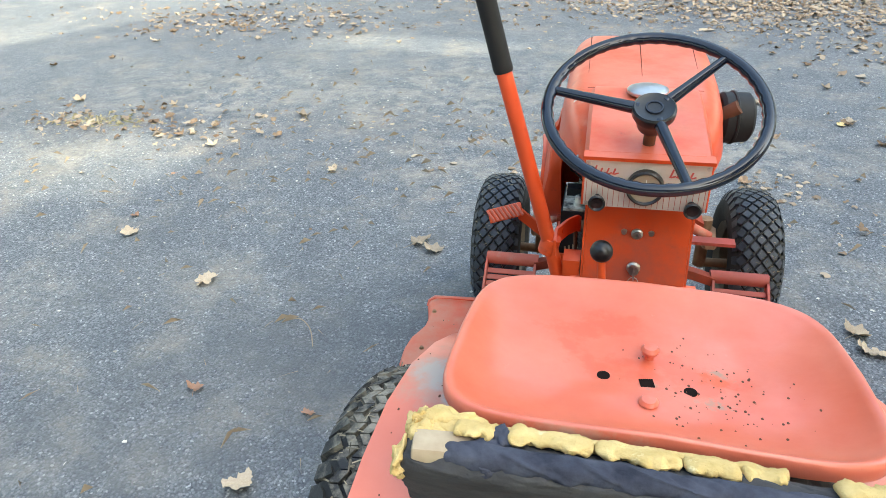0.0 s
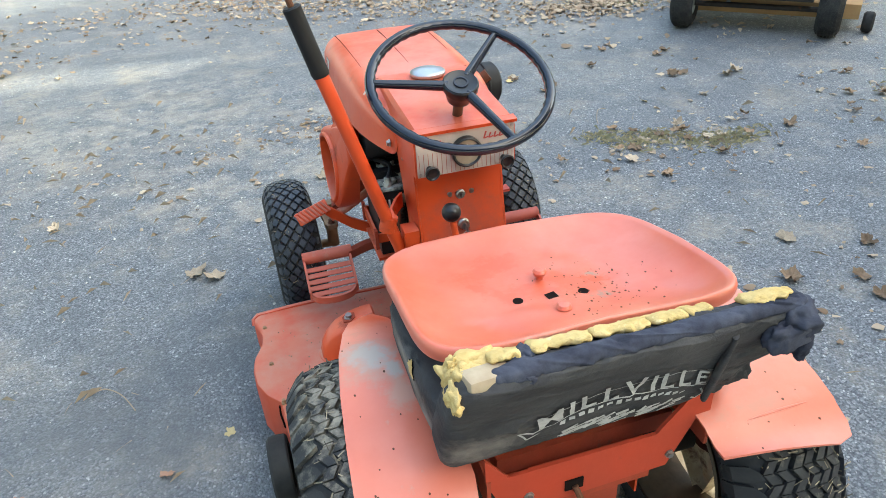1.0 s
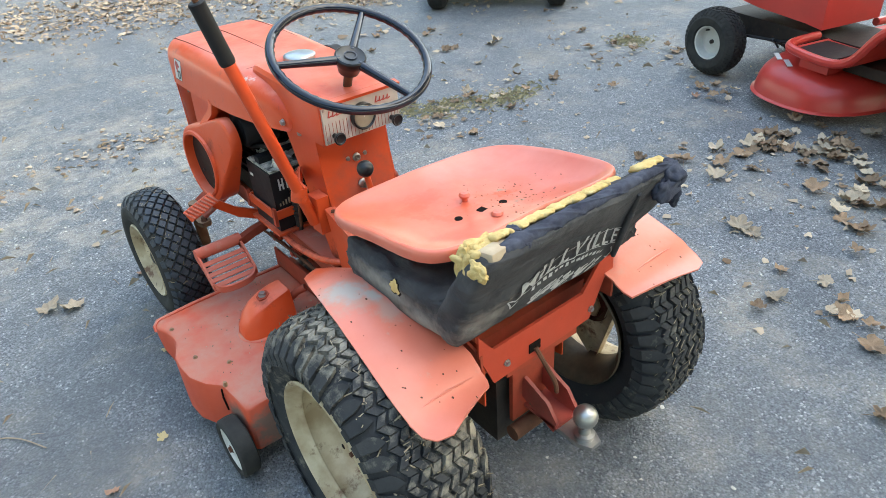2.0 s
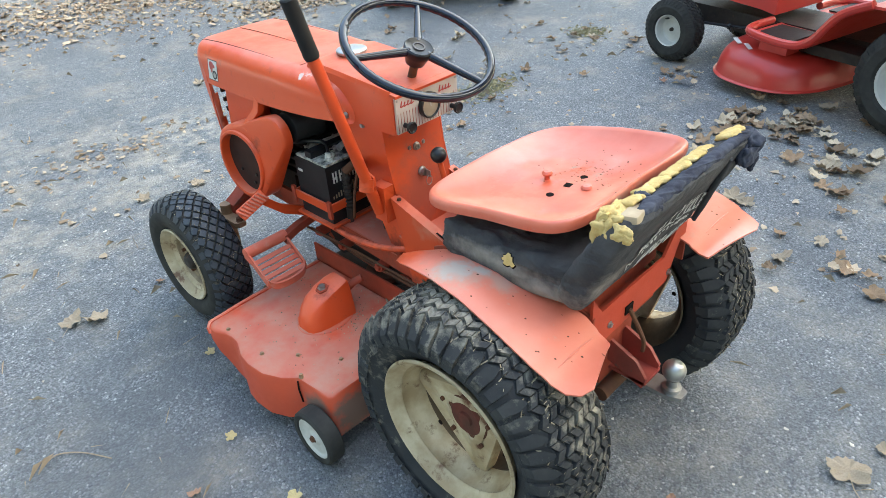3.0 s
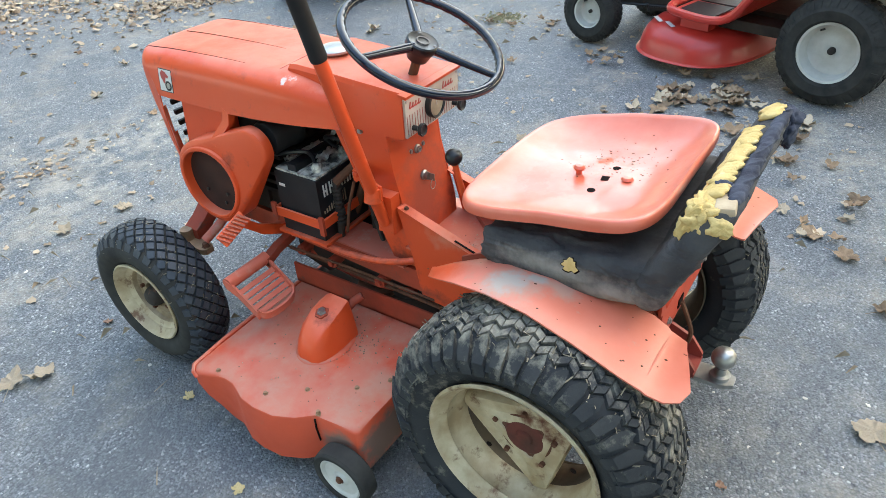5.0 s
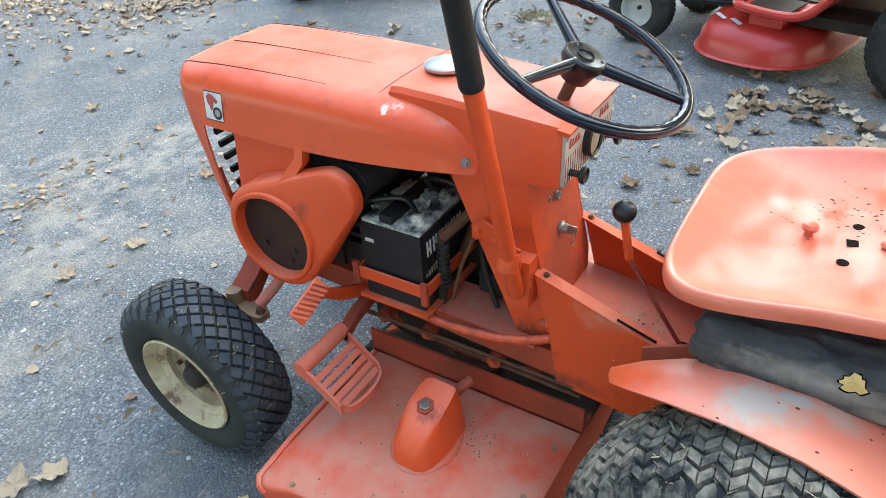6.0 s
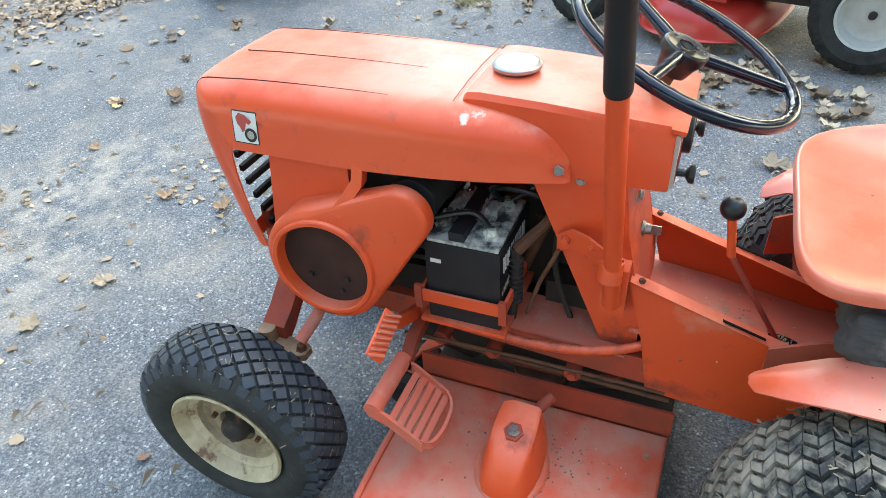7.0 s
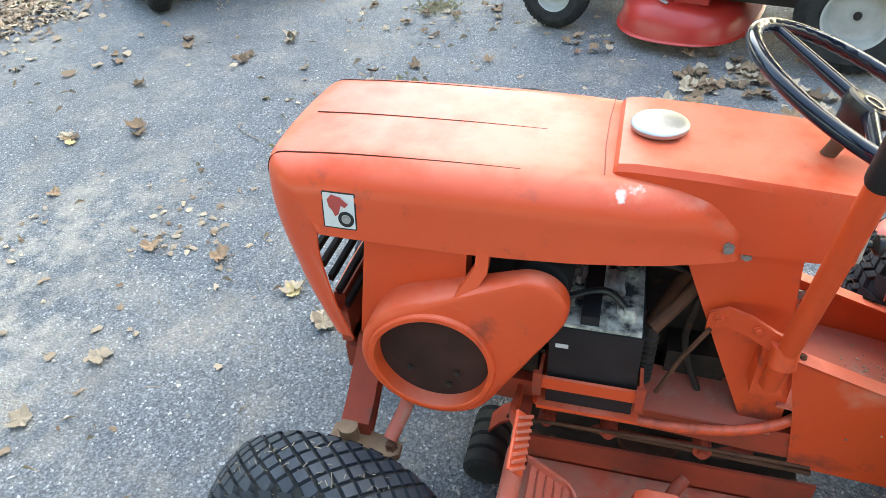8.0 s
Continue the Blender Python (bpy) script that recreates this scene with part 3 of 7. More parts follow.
def rear_wheel(name, x_in, side, label):
    """A wide lugged drive wheel; side -1 is the left, +1 the right. x_in: the middle of its tread."""
    m = pose(x_in, -0.027, 0.299) @ Matrix.Diagonal((side, 1, 1, 1))
    tyre_m = m @ Matrix.Diagonal((1.04, 1.005, 1.005, 1))
    wheel = new(name)
    wheel.parent = tractor
    wheel["label"] = label
    tread = [(-0.088, 0.262), (-0.07, 0.278), (-0.035, 0.286), (0, 0.288), (0.035, 0.286), (0.07, 0.278), (0.088, 0.262)]
    bm = bmesh.new()
    lathe(bm, [(-0.062, 0.171), (-0.072, 0.181), (-0.092, 0.203), (-0.0985, 0.230), (-0.1015, 0.234), (-0.098, 0.242)] + tread
          + [(0.098, 0.242), (0.1025, 0.2345), (0.0985, 0.2305), (0.095, 0.212), (0.084, 0.197), (0.079, 0.184), (0.066, 0.171), (0.05, 0.167), (-0.05, 0.167)], 72, tyre_m, close=True)
    part("tyre", bm, TYRE, wheel, "black rear tyre with smooth sidewall", angle=30)
    rad = profile_radius([(-0.106, 0.236)] + tread + [(0.106, 0.236)])
    bm = bmesh.new()
    rng = random.Random(5)
    count = 48
    st = 2 * math.pi / count
    for i in range(count):
        for half in (-1, 1):
            # deep shoulder lugs, over a smooth sidewall
            a, top_ = i * st + rng.uniform(-0.010, 0.010), rng.uniform(0.011, 0.016)
            out_x = rng.uniform(0.1015, 0.1055)
            lug(bm, [(a - 0.04 * st, half * out_x), (a + rng.uniform(0.62, 0.72) * st, half * out_x), (a + 0.76 * st, half * 0.082), (a + 0.62 * st, half * 0.066), (a + 0.30 * st, half * 0.072), (a + 0.02 * st, half * 0.082)], rad, -0.014, top_, tyre_m, 0.95)
        for r_, x in enumerate((-0.0555, -0.0333, -0.0111, 0.0111, 0.0333, 0.0555)):
            # nested zigzag ribs
            h = rng.uniform(0.007, 0.012)
            for q in (0, 1):
                a0 = i * st + 0.5 * q * st
                d_ = (0.0065 if q else -0.0065) * rng.uniform(0.85, 1.1)
                lug(bm, [(a0 + 0.01 * st, x - d_ - 0.0078), (a0 + 0.49 * st, x + d_ - 0.0078), (a0 + 0.49 * st, x + d_ + 0.0078), (a0 + 0.01 * st, x - d_ + 0.0078)], rad, -0.003, h, tyre_m, 0.94)
    tagged(part("tread", bm, TREAD, wheel, "deep zigzag tread caked with dried grass", angle=30), kind="stuff")
    m = m @ Matrix.Diagonal((1.04, 1.062, 1.062, 1))
    bm = bmesh.new()
    lathe(bm, [(0.080, 0.170), (0.088, 0.175), (0.092, 0.171), (0.089, 0.165), (0.074, 0.161), (0.068, 0.152), (0.063, 0.1495), (0.060, 0.151), (0.036, 0.147), (0.026, 0.141), (0.006, 0.138)], 64, m)
    part("rim", bm, CREAM, wheel, "cream-painted steel rim with rust", angle=50)
    bm = bmesh.new()
    lathe(bm, [(0.006, 0.138), (-0.030, 0.139), (-0.048, 0.146), (-0.066, 0.152), (-0.078, 0.166), (-0.084, 0.173), (-0.088, 0.170)], 64, m)
    part("inner_rim", bm, DIRTYRIM, wheel, "brown-stained inner rim", angle=50)
    bm = bmesh.new()

    def lobes(k, x):
        out = []
        for q in range(72):
            a = 2 * math.pi * q / 72
            # a rounded triangle that meets the rim at its corners
            turn_ = (a + math.pi / 4 + math.pi / 3) % (2 * math.pi / 3) - math.pi / 3
            r = min(0.1400, 0.081 / math.cos(turn_))
            out.append(m @ Vector((x, k * r * math.cos(a), k * r * math.sin(a))))
        return out
    rw_ = loft(bm, [lobes(1.0, -0.004), lobes(0.985, 0.020), lobes(0.95, 0.025), lobes(0.62, 0.022), lobes(0.56, 0.027), lobes(0.38, 0.027), lobes(0.34, 0.020)], True, False)
    bm.faces.new(rw_[-1])
    part("centre_plate", bm, CREAM, wheel, "cream three-cornered wheel centre with rust stains", angle=50)
    bm = bmesh.new()
    lathe(bm, [(0.006, 0.045), (0.024, 0.043), (0.0275, 0.038), (0.0265, 0.018), (0.031, 0.015), (0.031, 0.0001)], 28, m)
    part("hub", bm, HUBRED, wheel, "rusty dark red hub")
    bm = bmesh.new()
    lathe(bm, [(0.018, 0.056), (0.0235, 0.053), (0.0240, 0.03)], 40, m)
    part("rust_ring", bm, RUST, wheel, "rusted ring round the hub")
    for k in range(5):
        a = k * 2 * math.pi / 5 + 0.3
        bm = bmesh.new()
        lathe(bm, [(0.0, 0.006), (0.008, 0.0055), (0.008, 0.0001)], 6, m @ Matrix.Translation((0.024, 0.064 * math.cos(a), 0.064 * math.sin(a))))
        part("wheel_bolt", bm, RUST, wheel)
    for k in range(3):
        a = k * 2 * math.pi / 3 - 0.72
        bm = bmesh.new()
        lathe(bm, [(0.0, 0.006), (0.0012, 0.006), (0.0012, 0.0001)], 12, m @ Matrix.Translation((0.0235, 0.105 * math.cos(a), 0.105 * math.sin(a))))
        part("plate_hole", bm, DARKGAP, wheel)
    return wheel


rear_wheel("rear_wheel", -0.335, -1, "large lugged rear wheel with cream rim")
rear_wheel("rear_wheel", 0.325, 1, "large lugged rear wheel with cream rim")


def front_wheel(name, x_in, side, turn=0.0):
    m = pose(x_in, 1.135, 0.219, 0, 0, turn) @ Matrix.Diagonal((side * 1.14, 1.028, 1.028, 1))
    wheel = new(name)
    wheel.parent = tractor
    wheel["label"] = "small front wheel with diamond tread and cream rim"
    tread = [(-0.052, 0.186), (-0.042, 0.198), (-0.02, 0.204), (0, 0.205), (0.02, 0.204), (0.042, 0.198), (0.052, 0.186)]
    bm = bmesh.new()
    lathe(bm, [(-0.04, 0.108), (-0.05, 0.12), (-0.061, 0.14), (-0.064, 0.16), (-0.060, 0.175)] + tread
          + [(0.060, 0.175), (0.064, 0.16), (0.061, 0.14), (0.052, 0.126), (0.046, 0.116), (0.04, 0.108)], 64, m, close=True)
    part("tyre", bm, BARK, wheel, "black front tyre", angle=30)
    rad = profile_radius([(-0.066, 0.150)] + tread + [(0.066, 0.150)])
    bm = bmesh.new()
    count = 34
    step = 2 * math.pi / count
    for i in range(count):
        for row, x in enumerate((-0.042, -0.028, -0.014, 0.0, 0.014, 0.028, 0.042)):
            a = (i + 0.5 * (row % 2)) * step
            w = 0.0132
            lug(bm, [(a - 0.45 * step, x), (a, x - w), (a + 0.45 * step, x), (a, x + w)], rad, -0.005, 0.008, m, 0.80)
        # shoulder blocks that run out on the sidewall
        for half in (-1, 1):
            a = i * step
            lug(bm, [(a - 0.36 * step, half * 0.0500), (a + 0.36 * step, half * 0.0500), (a + 0.33 * step, half * 0.0590), (a - 0.33 * step, half * 0.0590)], rad, -0.006, 0.0090, m, 0.90)
    tagged(part("tread", bm, TYRE_BLUE, wheel, "diamond tread blocks", angle=30), kind="stuff")
    bm = bmesh.new()
    lathe(bm, [(0.048, 0.118), (0.056, 0.122), (0.059, 0.118), (0.055, 0.113), (0.047, 0.110), (0.042, 0.103), (0.036, 0.101), (0.032, 0.094), (0.026, 0.088)], 48, m)
    part("rim", bm, CREAM, wheel, "cream-painted steel rim")
    bm = bmesh.new()
    lathe(bm, [(0.026, 0.088), (0.016, 0.083), (0.012, 0.068), (0.020, 0.058), (0.020, 0.040), (0.010, 0.036)], 48, m)
    part("wheel_disc", bm, STAINED, wheel, "brown-stained cream wheel disc")
    bm = bmesh.new()
    lathe(bm, [(-0.04, 0.106), (-0.05, 0.118), (-0.054, 0.116), (-0.04, 0.098), (-0.01, 0.09)], 40, m)
    part("inner_rim", bm, DIRTYRIM, wheel)
    bm = bmesh.new()
    lathe(bm, [(0.010, 0.038), (0.010, 0.031), (0.032, 0.028), (0.041, 0.022), (0.044, 0.015), (0.044, 0.0001)], 20, m)
    part("hub", bm, GREASE, wheel, "greasy dark hub")
    for k in range(4):
        a = k * math.pi / 2 + 0.4
        bm = bmesh.new()
        lathe(bm, [(0.0, 0.006), (0.010, 0.0055), (0.010, 0.0001)], 6, m @ Matrix.Translation((0.019, 0.049 * math.cos(a), 0.049 * math.sin(a))))
        part("wheel_bolt", bm, RUST, wheel)
    return wheel


front_wheel("front_wheel", -0.359, -1, 1)
front_wheel("front_wheel", 0.355, 1, 1)

# front axle: short sloping beam ends, oily knuckles, steering arms and tie rod
bm = bmesh.new()
loft(bm, [[(x, 1.115 + dy, z + dz) for dy, dz in ((-0.022, -0.024), (0.03, -0.024), (0.03, 0.024), (-0.022, 0.024))]
          for x, z in ((-0.225, 0.335), (-0.19, 0.355), (-0.10, 0.43), (0.10, 0.43), (0.19, 0.355), (0.225, 0.335))])
part("front_axle", bm, GRIMY, tractor, "grimy orange front axle beam", bevel=0.005)
for s in (-1, 1):
    bm = bmesh.new()
    tube(bm, [(s * 0.235, 1.128, 0.205), (s * 0.235, 1.128, 0.36)], 0.018, 14)
    tube(bm, [(s * 0.235, 1.130, 0.212), (s * 0.34, 1.135, 0.212)], 0.014, 12)
    part("kingpin", bm, KNUCKLE, tractor, "oily kingpin")
    bm = bmesh.new()
    loft(bm, [[(s * x - w, y, z), (s * x + w, y, z), (s * x + w, y, z + 0.016), (s * x - w, y, z + 0.016)]
              for x, y, z, w in ((0.228, 1.165, 0.312, 0.018), (0.235, 1.13, 0.312, 0.030), (0.238, 1.085, 0.312, 0.022), (0.24, 1.045, 0.312, 0.020), (0.24, 1.032, 0.312, 0.012))])
    arm = part("steering_arm", bm, KNUCKLE, tractor, "tan oil-stained steering arm", bevel=0.004)
    bolt("arm_bolt", (s * 0.24, 1.048, 0.328), (0, 0, 1), 0.009, 0.012, RUST, arm)
    bm = bmesh.new()
    tube(bm, [(s * 0.236, 1.05, 0.345), (s * 0.19, 1.035, 0.375), (s * 0.11, 1.02, 0.43)], [0.013, 0.013, 0.012], 12)
    part("drag_link", bm, DUSTY, tractor)
bm = bmesh.new()
box(bm, -0.06, 0.06, 1.05, 1.17, 0.36, 0.44)
part("axle_pivot", bm, GRIMY, tractor, bevel=0.006)

# frame rails and cross members
for s in (-1, 1):
    bm = bmesh.new()
    x0, x1 = sorted((s * 0.085, s * 0.112))
    loft(bm, [[(x0, y, z0), (x1, y, z0), (x1, y, z1), (x0, y, z1)] for y, z0, z1 in ((0.05, 0.32, 0.385), (0.45, 0.335, 0.395), (0.8, 0.36, 0.415), (1.17, 0.375, 0.43))])
    part("frame_rail", bm, GRIMY, tractor, "grimy orange frame rail", bevel=0.003)
bm = bmesh.new()
loft(bm, [[(-0.125, y, z), (-0.02, y, z), (-0.02, y, z + 0.005), (-0.125, y, z + 0.005)] for y, z in ((0.43, 0.398), (0.66, 0.408))])
part("frame_shelf", bm, DUSTY, tractor, "dusty orange frame shelf", bevel=0.0015)
bm = bmesh.new()
box(bm, -0.088, 0.088, 0.42, 1.16, 0.352, 0.360)
part("frame_floor", bm, GREASE, tractor)
bm = bmesh.new()
box(bm, -0.1, 0.1, 1.155, 1.175, 0.36, 0.46)
part("front_crossmember", bm, GRIMY, tractor, bevel=0.003)
# bowed clutch bar and rods along the left
bm = bmesh.new()
tube(bm, curve([(-0.118, 0.812, 0.378), (-0.128, 0.785, 0.390), (-0.142, 0.70, 0.405), (-0.146, 0.60, 0.402), (-0.138, 0.50, 0.406), (-0.122, 0.43, 0.418), (-0.098, 0.39, 0.424)], 7), 0.009, 12)
part("clutch_bar", bm, RED, tractor, "bowed orange clutch bar")
for pts, r in (([(-0.140, 0.86, 0.345), (-0.125, 0.6, 0.335), (-0.118, 0.35, 0.325)], 0.0035), ([(-0.115, 0.84, 0.32), (-0.105, 0.34, 0.295)], 0.005)):
    bm = bmesh.new()
    tube(bm, pts, r, 10)
    part("linkage_rod", bm, RUST, tractor)

# hood: profile along the top and round the nose, with the edge that it turns down to
P = curve([(0.549, 0.775, 0), (0.553, 0.792, 0), (0.568, 0.815, 0), (0.612, 0.836, 0), (0.72, 0.850, 0), (0.9, 0.855, 0), (1.06, 0.855, 0), (1.16, 0.852, 0), (1.216, 0.844, 0), (1.232, 0.80, 0), (1.230, 0.73, 0), (1.214, 0.65, 0), (1.190, 0.58, 0), (1.165, 0.515, 0)], 6)
E = curve([(0.549, 0.742, 0), (0.553, 0.742, 0), (0.568, 0.743, 0), (0.612, 0.745, 0), (0.72, 0.744, 0), (0.9, 0.739, 0), (1.06, 0.741, 0), (1.140, 0.742, 0), (1.1405, 0.7418, 0), (1.148, 0.733, 0), (1.150, 0.69, 0), (1.144, 0.64, 0), (1.134, 0.585, 0), (1.117, 0.525, 0)], 6)


def hood_half(y):
    """Half the hood's width along its length."""
    return float(np.interp(y, (0.549, 0.553, 0.566, 0.60, 0.65, 0.70, 0.76, 0.9, 1.1, 1.2, 1.24), (0.112, 0.117, 0.124, 0.137, 0.151, 0.160, 0.167, 0.172, 0.174, 0.172, 0.168)))


rings = []
for i, (p, e) in enumerate(zip(P, E)):
    p2, e2 = Vector((p.x, p.y)), Vector((e.x, e.y))
    w = hood_half(p2.x)
    way = (e2 - p2)
    depth = way.length
    way.normalize()
    r = min(0.062, depth * 0.85)
    half = [(w - r) * k / 5 for k in range(6)]
    sec = [(x, 0.0) for x in half]
    sec += [(w - r + r * math.sin(a), r * (1 - math.cos(a))) for a in [math.pi / 2 * k / 8 for k in range(1, 9)]]
    last = sec[-1][1]
    sec += [(w + 0.002 * k, last + (depth - last) * k / 4) for k in range(1, 5)]
    bow = 0.016 * min(1, max(0, (p2.x - 1.08) / 0.13))
    line = [(x, (p2 + way * d).x + bow * (1 - min(1, x / w) ** 2), (p2 + way * d).y) for x, d in sec]
    rings.append([(-x, y, z) for x, y, z in line[::-1]] + line[1:])
bm = bmesh.new()
loft(bm, rings, closed=False)
# the grille opening in the nose
gone = [f for f in bm.faces if f.calc_center_median().y > 1.15 and 0.545 < f.calc_center_median().z < 0.775 and abs(f.calc_center_median().x) < 0.126]
bmesh.ops.delete(bm, geom=gone, context="FACES")
bmesh.ops.recalc_face_normals(bm, faces=bm.faces)
bmesh.ops.solidify(bm, geom=bm.faces[:], thickness=0.003)
hood = part("hood", bm, HOODRED, tractor, "orange-red hood, glossy with paler top", angle=60)
hood_tree = BVHTree.FromPolygons([v.co for v in hood.data.vertices], [p.vertices[:] for p in hood.data.polygons])


def cling(bm, s, off):
    """Lays a flat patch in (y, z) onto the hood's side."""
    bmesh.ops.triangulate(bm, faces=bm.faces[:])
    bmesh.ops.subdivide_edges(bm, edges=bm.edges[:], cuts=2, use_grid_fill=True)
    for v in bm.verts:
        hit = hood_tree.ray_cast(Vector((s, v.co.y, v.co.z)), Vector((-s, 0, 0)))
        v.co.x = hit[0].x + s * off
    return bm


def flat(outline):
    bm = bmesh.new()
    bm.faces.new([bm.verts.new((0, y, z)) for y, z in outline])
    return bm


# seam lines pressed along the top; the outer ones run over the nose's edge
for x, y0, y1 in ((-0.121, 0.85, 1.226), (-0.004, 0.83, 1.20), (0.118, 0.90, 1.22)):
    bm = bmesh.new()
    line = [hood_tree.ray_cast(Vector((x * (1 + 0.06 * k / 29), y0 + (y1 - y0) * k / 29, 1.2)), Vector((0, 0, -1)))[0] for k in range(30)]
    line = [p for p in line if p]
    if abs(x) > 0.1:
        side = -1 if x < 0 else 1
        over = [hood_tree.ray_cast(Vector((side, line[-1].y + 0.004 + 0.003 * k, line[-1].z - 0.008 * (k + 1) ** 1.25)), Vector((-side, 0, 0)))[0] for k in range(3)]
        line += [p for p in over if p and p.y > 1.2]
    tube(bm, line, [0.0005 + 0.0012 * k / (len(line) - 1) for k in range(len(line))], 6)
    part("seam", bm, SEAMDARK, hood)
# square badge decals on the nose sides, with plain coloured shapes
for s in (-1, 1):
    y0, y1, z0, z1 = 1.078, 1.131, 0.757, 0.815
    badge = part("badge", cling(flat(round_outline([(y0, z0), (y1, z0), (y1, z1), (y0, z1)], 0.003)), s, 0.0006), BLACK, hood, "square white badge with a red and black shape", angle=80)
    part("badge_face", cling(flat([(y0 + 0.0022, z0 + 0.0022), (y1 - 0.0022, z0 + 0.0022), (y1 - 0.0022, z1 - 0.0022), (y0 + 0.0022, z1 - 0.0022)]), s, 0.0010), WHITE, badge, angle=80)
    red = [(1.122, 0.803), (1.115, 0.811), (1.101, 0.808), (1.089, 0.798), (1.095, 0.792), (1.101, 0.795), (1.105, 0.781), (1.111, 0.777), (1.115, 0.786), (1.120, 0.791)]
    part("badge_shape", cling(flat(red), s, 0.0014), SCRIPT, badge, angle=80)
    for name, r0, r1, mat in (("badge_tyre", 0.0072, 0.0125, BLACK), ("badge_rim", 0.001, 0.0066, STEEL)):
        bm = bmesh.new()
        lathe(bm, [(0, r1), (0, r0)], 24, pose(0, 1.094, 0.774))
        part(name, cling(bm, s, 0.0016), mat, badge, angle=80)
for s in (-1, 1):
    bolt("hood_bolt", (s * 0.1245, 0.566, 0.762), (s, 0, 0), 0.007, 0.006, STEEL, hood)
# striped grille between the nose and the engine shroud
bm = bmesh.new()
for k in range(7):
    z = 0.540 + k * 0.029
    gy = float(np.interp(z, (0.526, 0.57, 0.64, 0.72, 0.79), (1.136, 1.154, 1.178, 1.190, 1.190)))
    loft(bm, [[(x, gy, z + dz) for dz in (0, 0.0125)] + [(x, gy + 0.008, z + 0.001 + dz) for dz in (0.0125, 0)] for x in (-0.124, -0.06, 0, 0.06, 0.124)])
part("grille", bm, GRIP, hood, "black slatted nose grille", bevel=0.001, seg=1)
bm = bmesh.new()
loft(bm, [[(x, 1.175 + y, 0.44 + z) for y, z in ((-0.02, 0), (0.0, 0), (0.0, 0.12), (-0.02, 0.12))] for x in (-0.11, 0.11)])
part("nose_lower_panel", bm, GRIMY, tractor, bevel=0.004)

# tank cover and dash housing
bm = bmesh.new()
loft(bm, [[(x * w, y, z) for x, z in ((-1, z0), (-1, z1), (-0.93, z2), (0.93, z2), (1, z1), (1, z0))]
          for y, w, z0, z1, z2 in ((0.404, 0.108, 0.744, 0.826, 0.838), (0.41, 0.108, 0.742, 0.832, 0.846), (0.50, 0.109, 0.742, 0.843, 0.853), (0.60, 0.11, 0.745, 0.852, 0.861), (0.70, 0.11, 0.78, 0.857, 0.866), (0.722, 0.108, 0.80, 0.855, 0.863), (0.728, 0.104, 0.82, 0.850, 0.856))])
cover = part("tank_cover", bm, RED, tractor, "orange-red dash housing and tank cover", bevel=0.004, seg=3)
bm = bmesh.new()
tube(bm, [(-0.118, 0.738, 0.8545), (-0.04, 0.742, 0.8548), (0.04, 0.742, 0.8548), (0.118, 0.738, 0.8545)], 0.0008, 6)
part("cover_seam", bm, MAROON, cover)
bm = bmesh.new()
lathe(bm, [(0.0, 0.028), (0.003, 0.037), (0.006, 0.0405), (0.011, 0.041), (0.013, 0.0395), (0.0155, 0.033), (0.018, 0.017), (0.0185, 0.0001)], 40, pose(0.002, 0.672, 0.864, 0, -90, 0))
part("fuel_cap", bm, CAPMETAL, cover, "round dull metal fuel cap")
# instrument panel with rim, vertical lines, gauge and pull knobs
bm = bmesh.new()
box(bm, -0.104, 0.104, 0.398, 0.404, 0.746, 0.834)
panel = part("instrument_panel", bm, PLATE, tractor, "pale striped instrument panel", bevel=0.002)
bm = bmesh.new()
loft(bm, [[(x, 0.392, 0.836), (x, 0.412, 0.840), (x, 0.412, 0.846), (x, 0.390, 0.843)] for x in (-0.108, 0.108)])
part("panel_lip", bm, RED, panel, bevel=0.002)
for k in range(22):
    x = -0.100 + k * 0.0095
    bm = bmesh.new()
    box(bm, x - 0.0004, x + 0.0004, 0.3972, 0.3982, 0.748, 0.796)
    part("panel_line", bm, MAROON, panel)
for x0 in (-0.088, 0.040):
    for k in range(4):
        bm = bmesh.new()
        box(bm, -0.0015, 0.0015, -0.0005, 0.0005, -0.006, 0.006 if k else 0.010, pose(x0 + 0.011 * k, 0.3968, 0.815, 0, 18, 0))
        box(bm, -0.004, 0.004, -0.0005, 0.0005, -0.0012, 0.0012, pose(x0 + 0.011 * k + 0.004, 0.3968, 0.811, 0, -20, 0))
        part("script_stroke", bm, SCRIPT, panel)
bm = bmesh.new()
lathe(bm, [(0.0, 0.032), (0.012, 0.032), (0.014, 0.029), (0.011, 0.026)], 36, pose(-0.001, 0.398, 0.790, 0, 0, -90))
gauge = part("gauge", bm, BLACK, panel, "round gauge in a black bezel")
bm = bmesh.new()
lathe(bm, [(0.0085, 0.0275), (0.009, 0.0001)], 32, pose(-0.001, 0.398, 0.790, 0, 0, -90))
part("gauge_face", bm, TWIG, panel)
bm = bmesh.new()
box(bm, -0.0006, 0.0006, 0.3875, 0.3885, 0.788, 0.806)
part("gauge_needle", bm, WHITE, panel)
for x, z in ((-0.080, 0.763), (0.080, 0.760)):
    bm = bmesh.new()
    lathe(bm, [(0.0, 0.0065), (0.014, 0.0055), (0.017, 0.010), (0.020, 0.0140), (0.026, 0.0150), (0.028, 0.0130), (0.025, 0.010), (0.024, 0.0001)], 24, pose(x, 0.398, z, 0, 0, -90))
    part("pull_knob", bm, BLACK, panel, "black pull knob")
for x, z in ((-0.099, 0.752), (0.099, 0.752), (-0.099, 0.828), (0.099, 0.828)):
    bolt("panel_screw", (x, 0.399, z), (0, -1, 0), 0.0028, 0.003, STEEL, panel, 10)

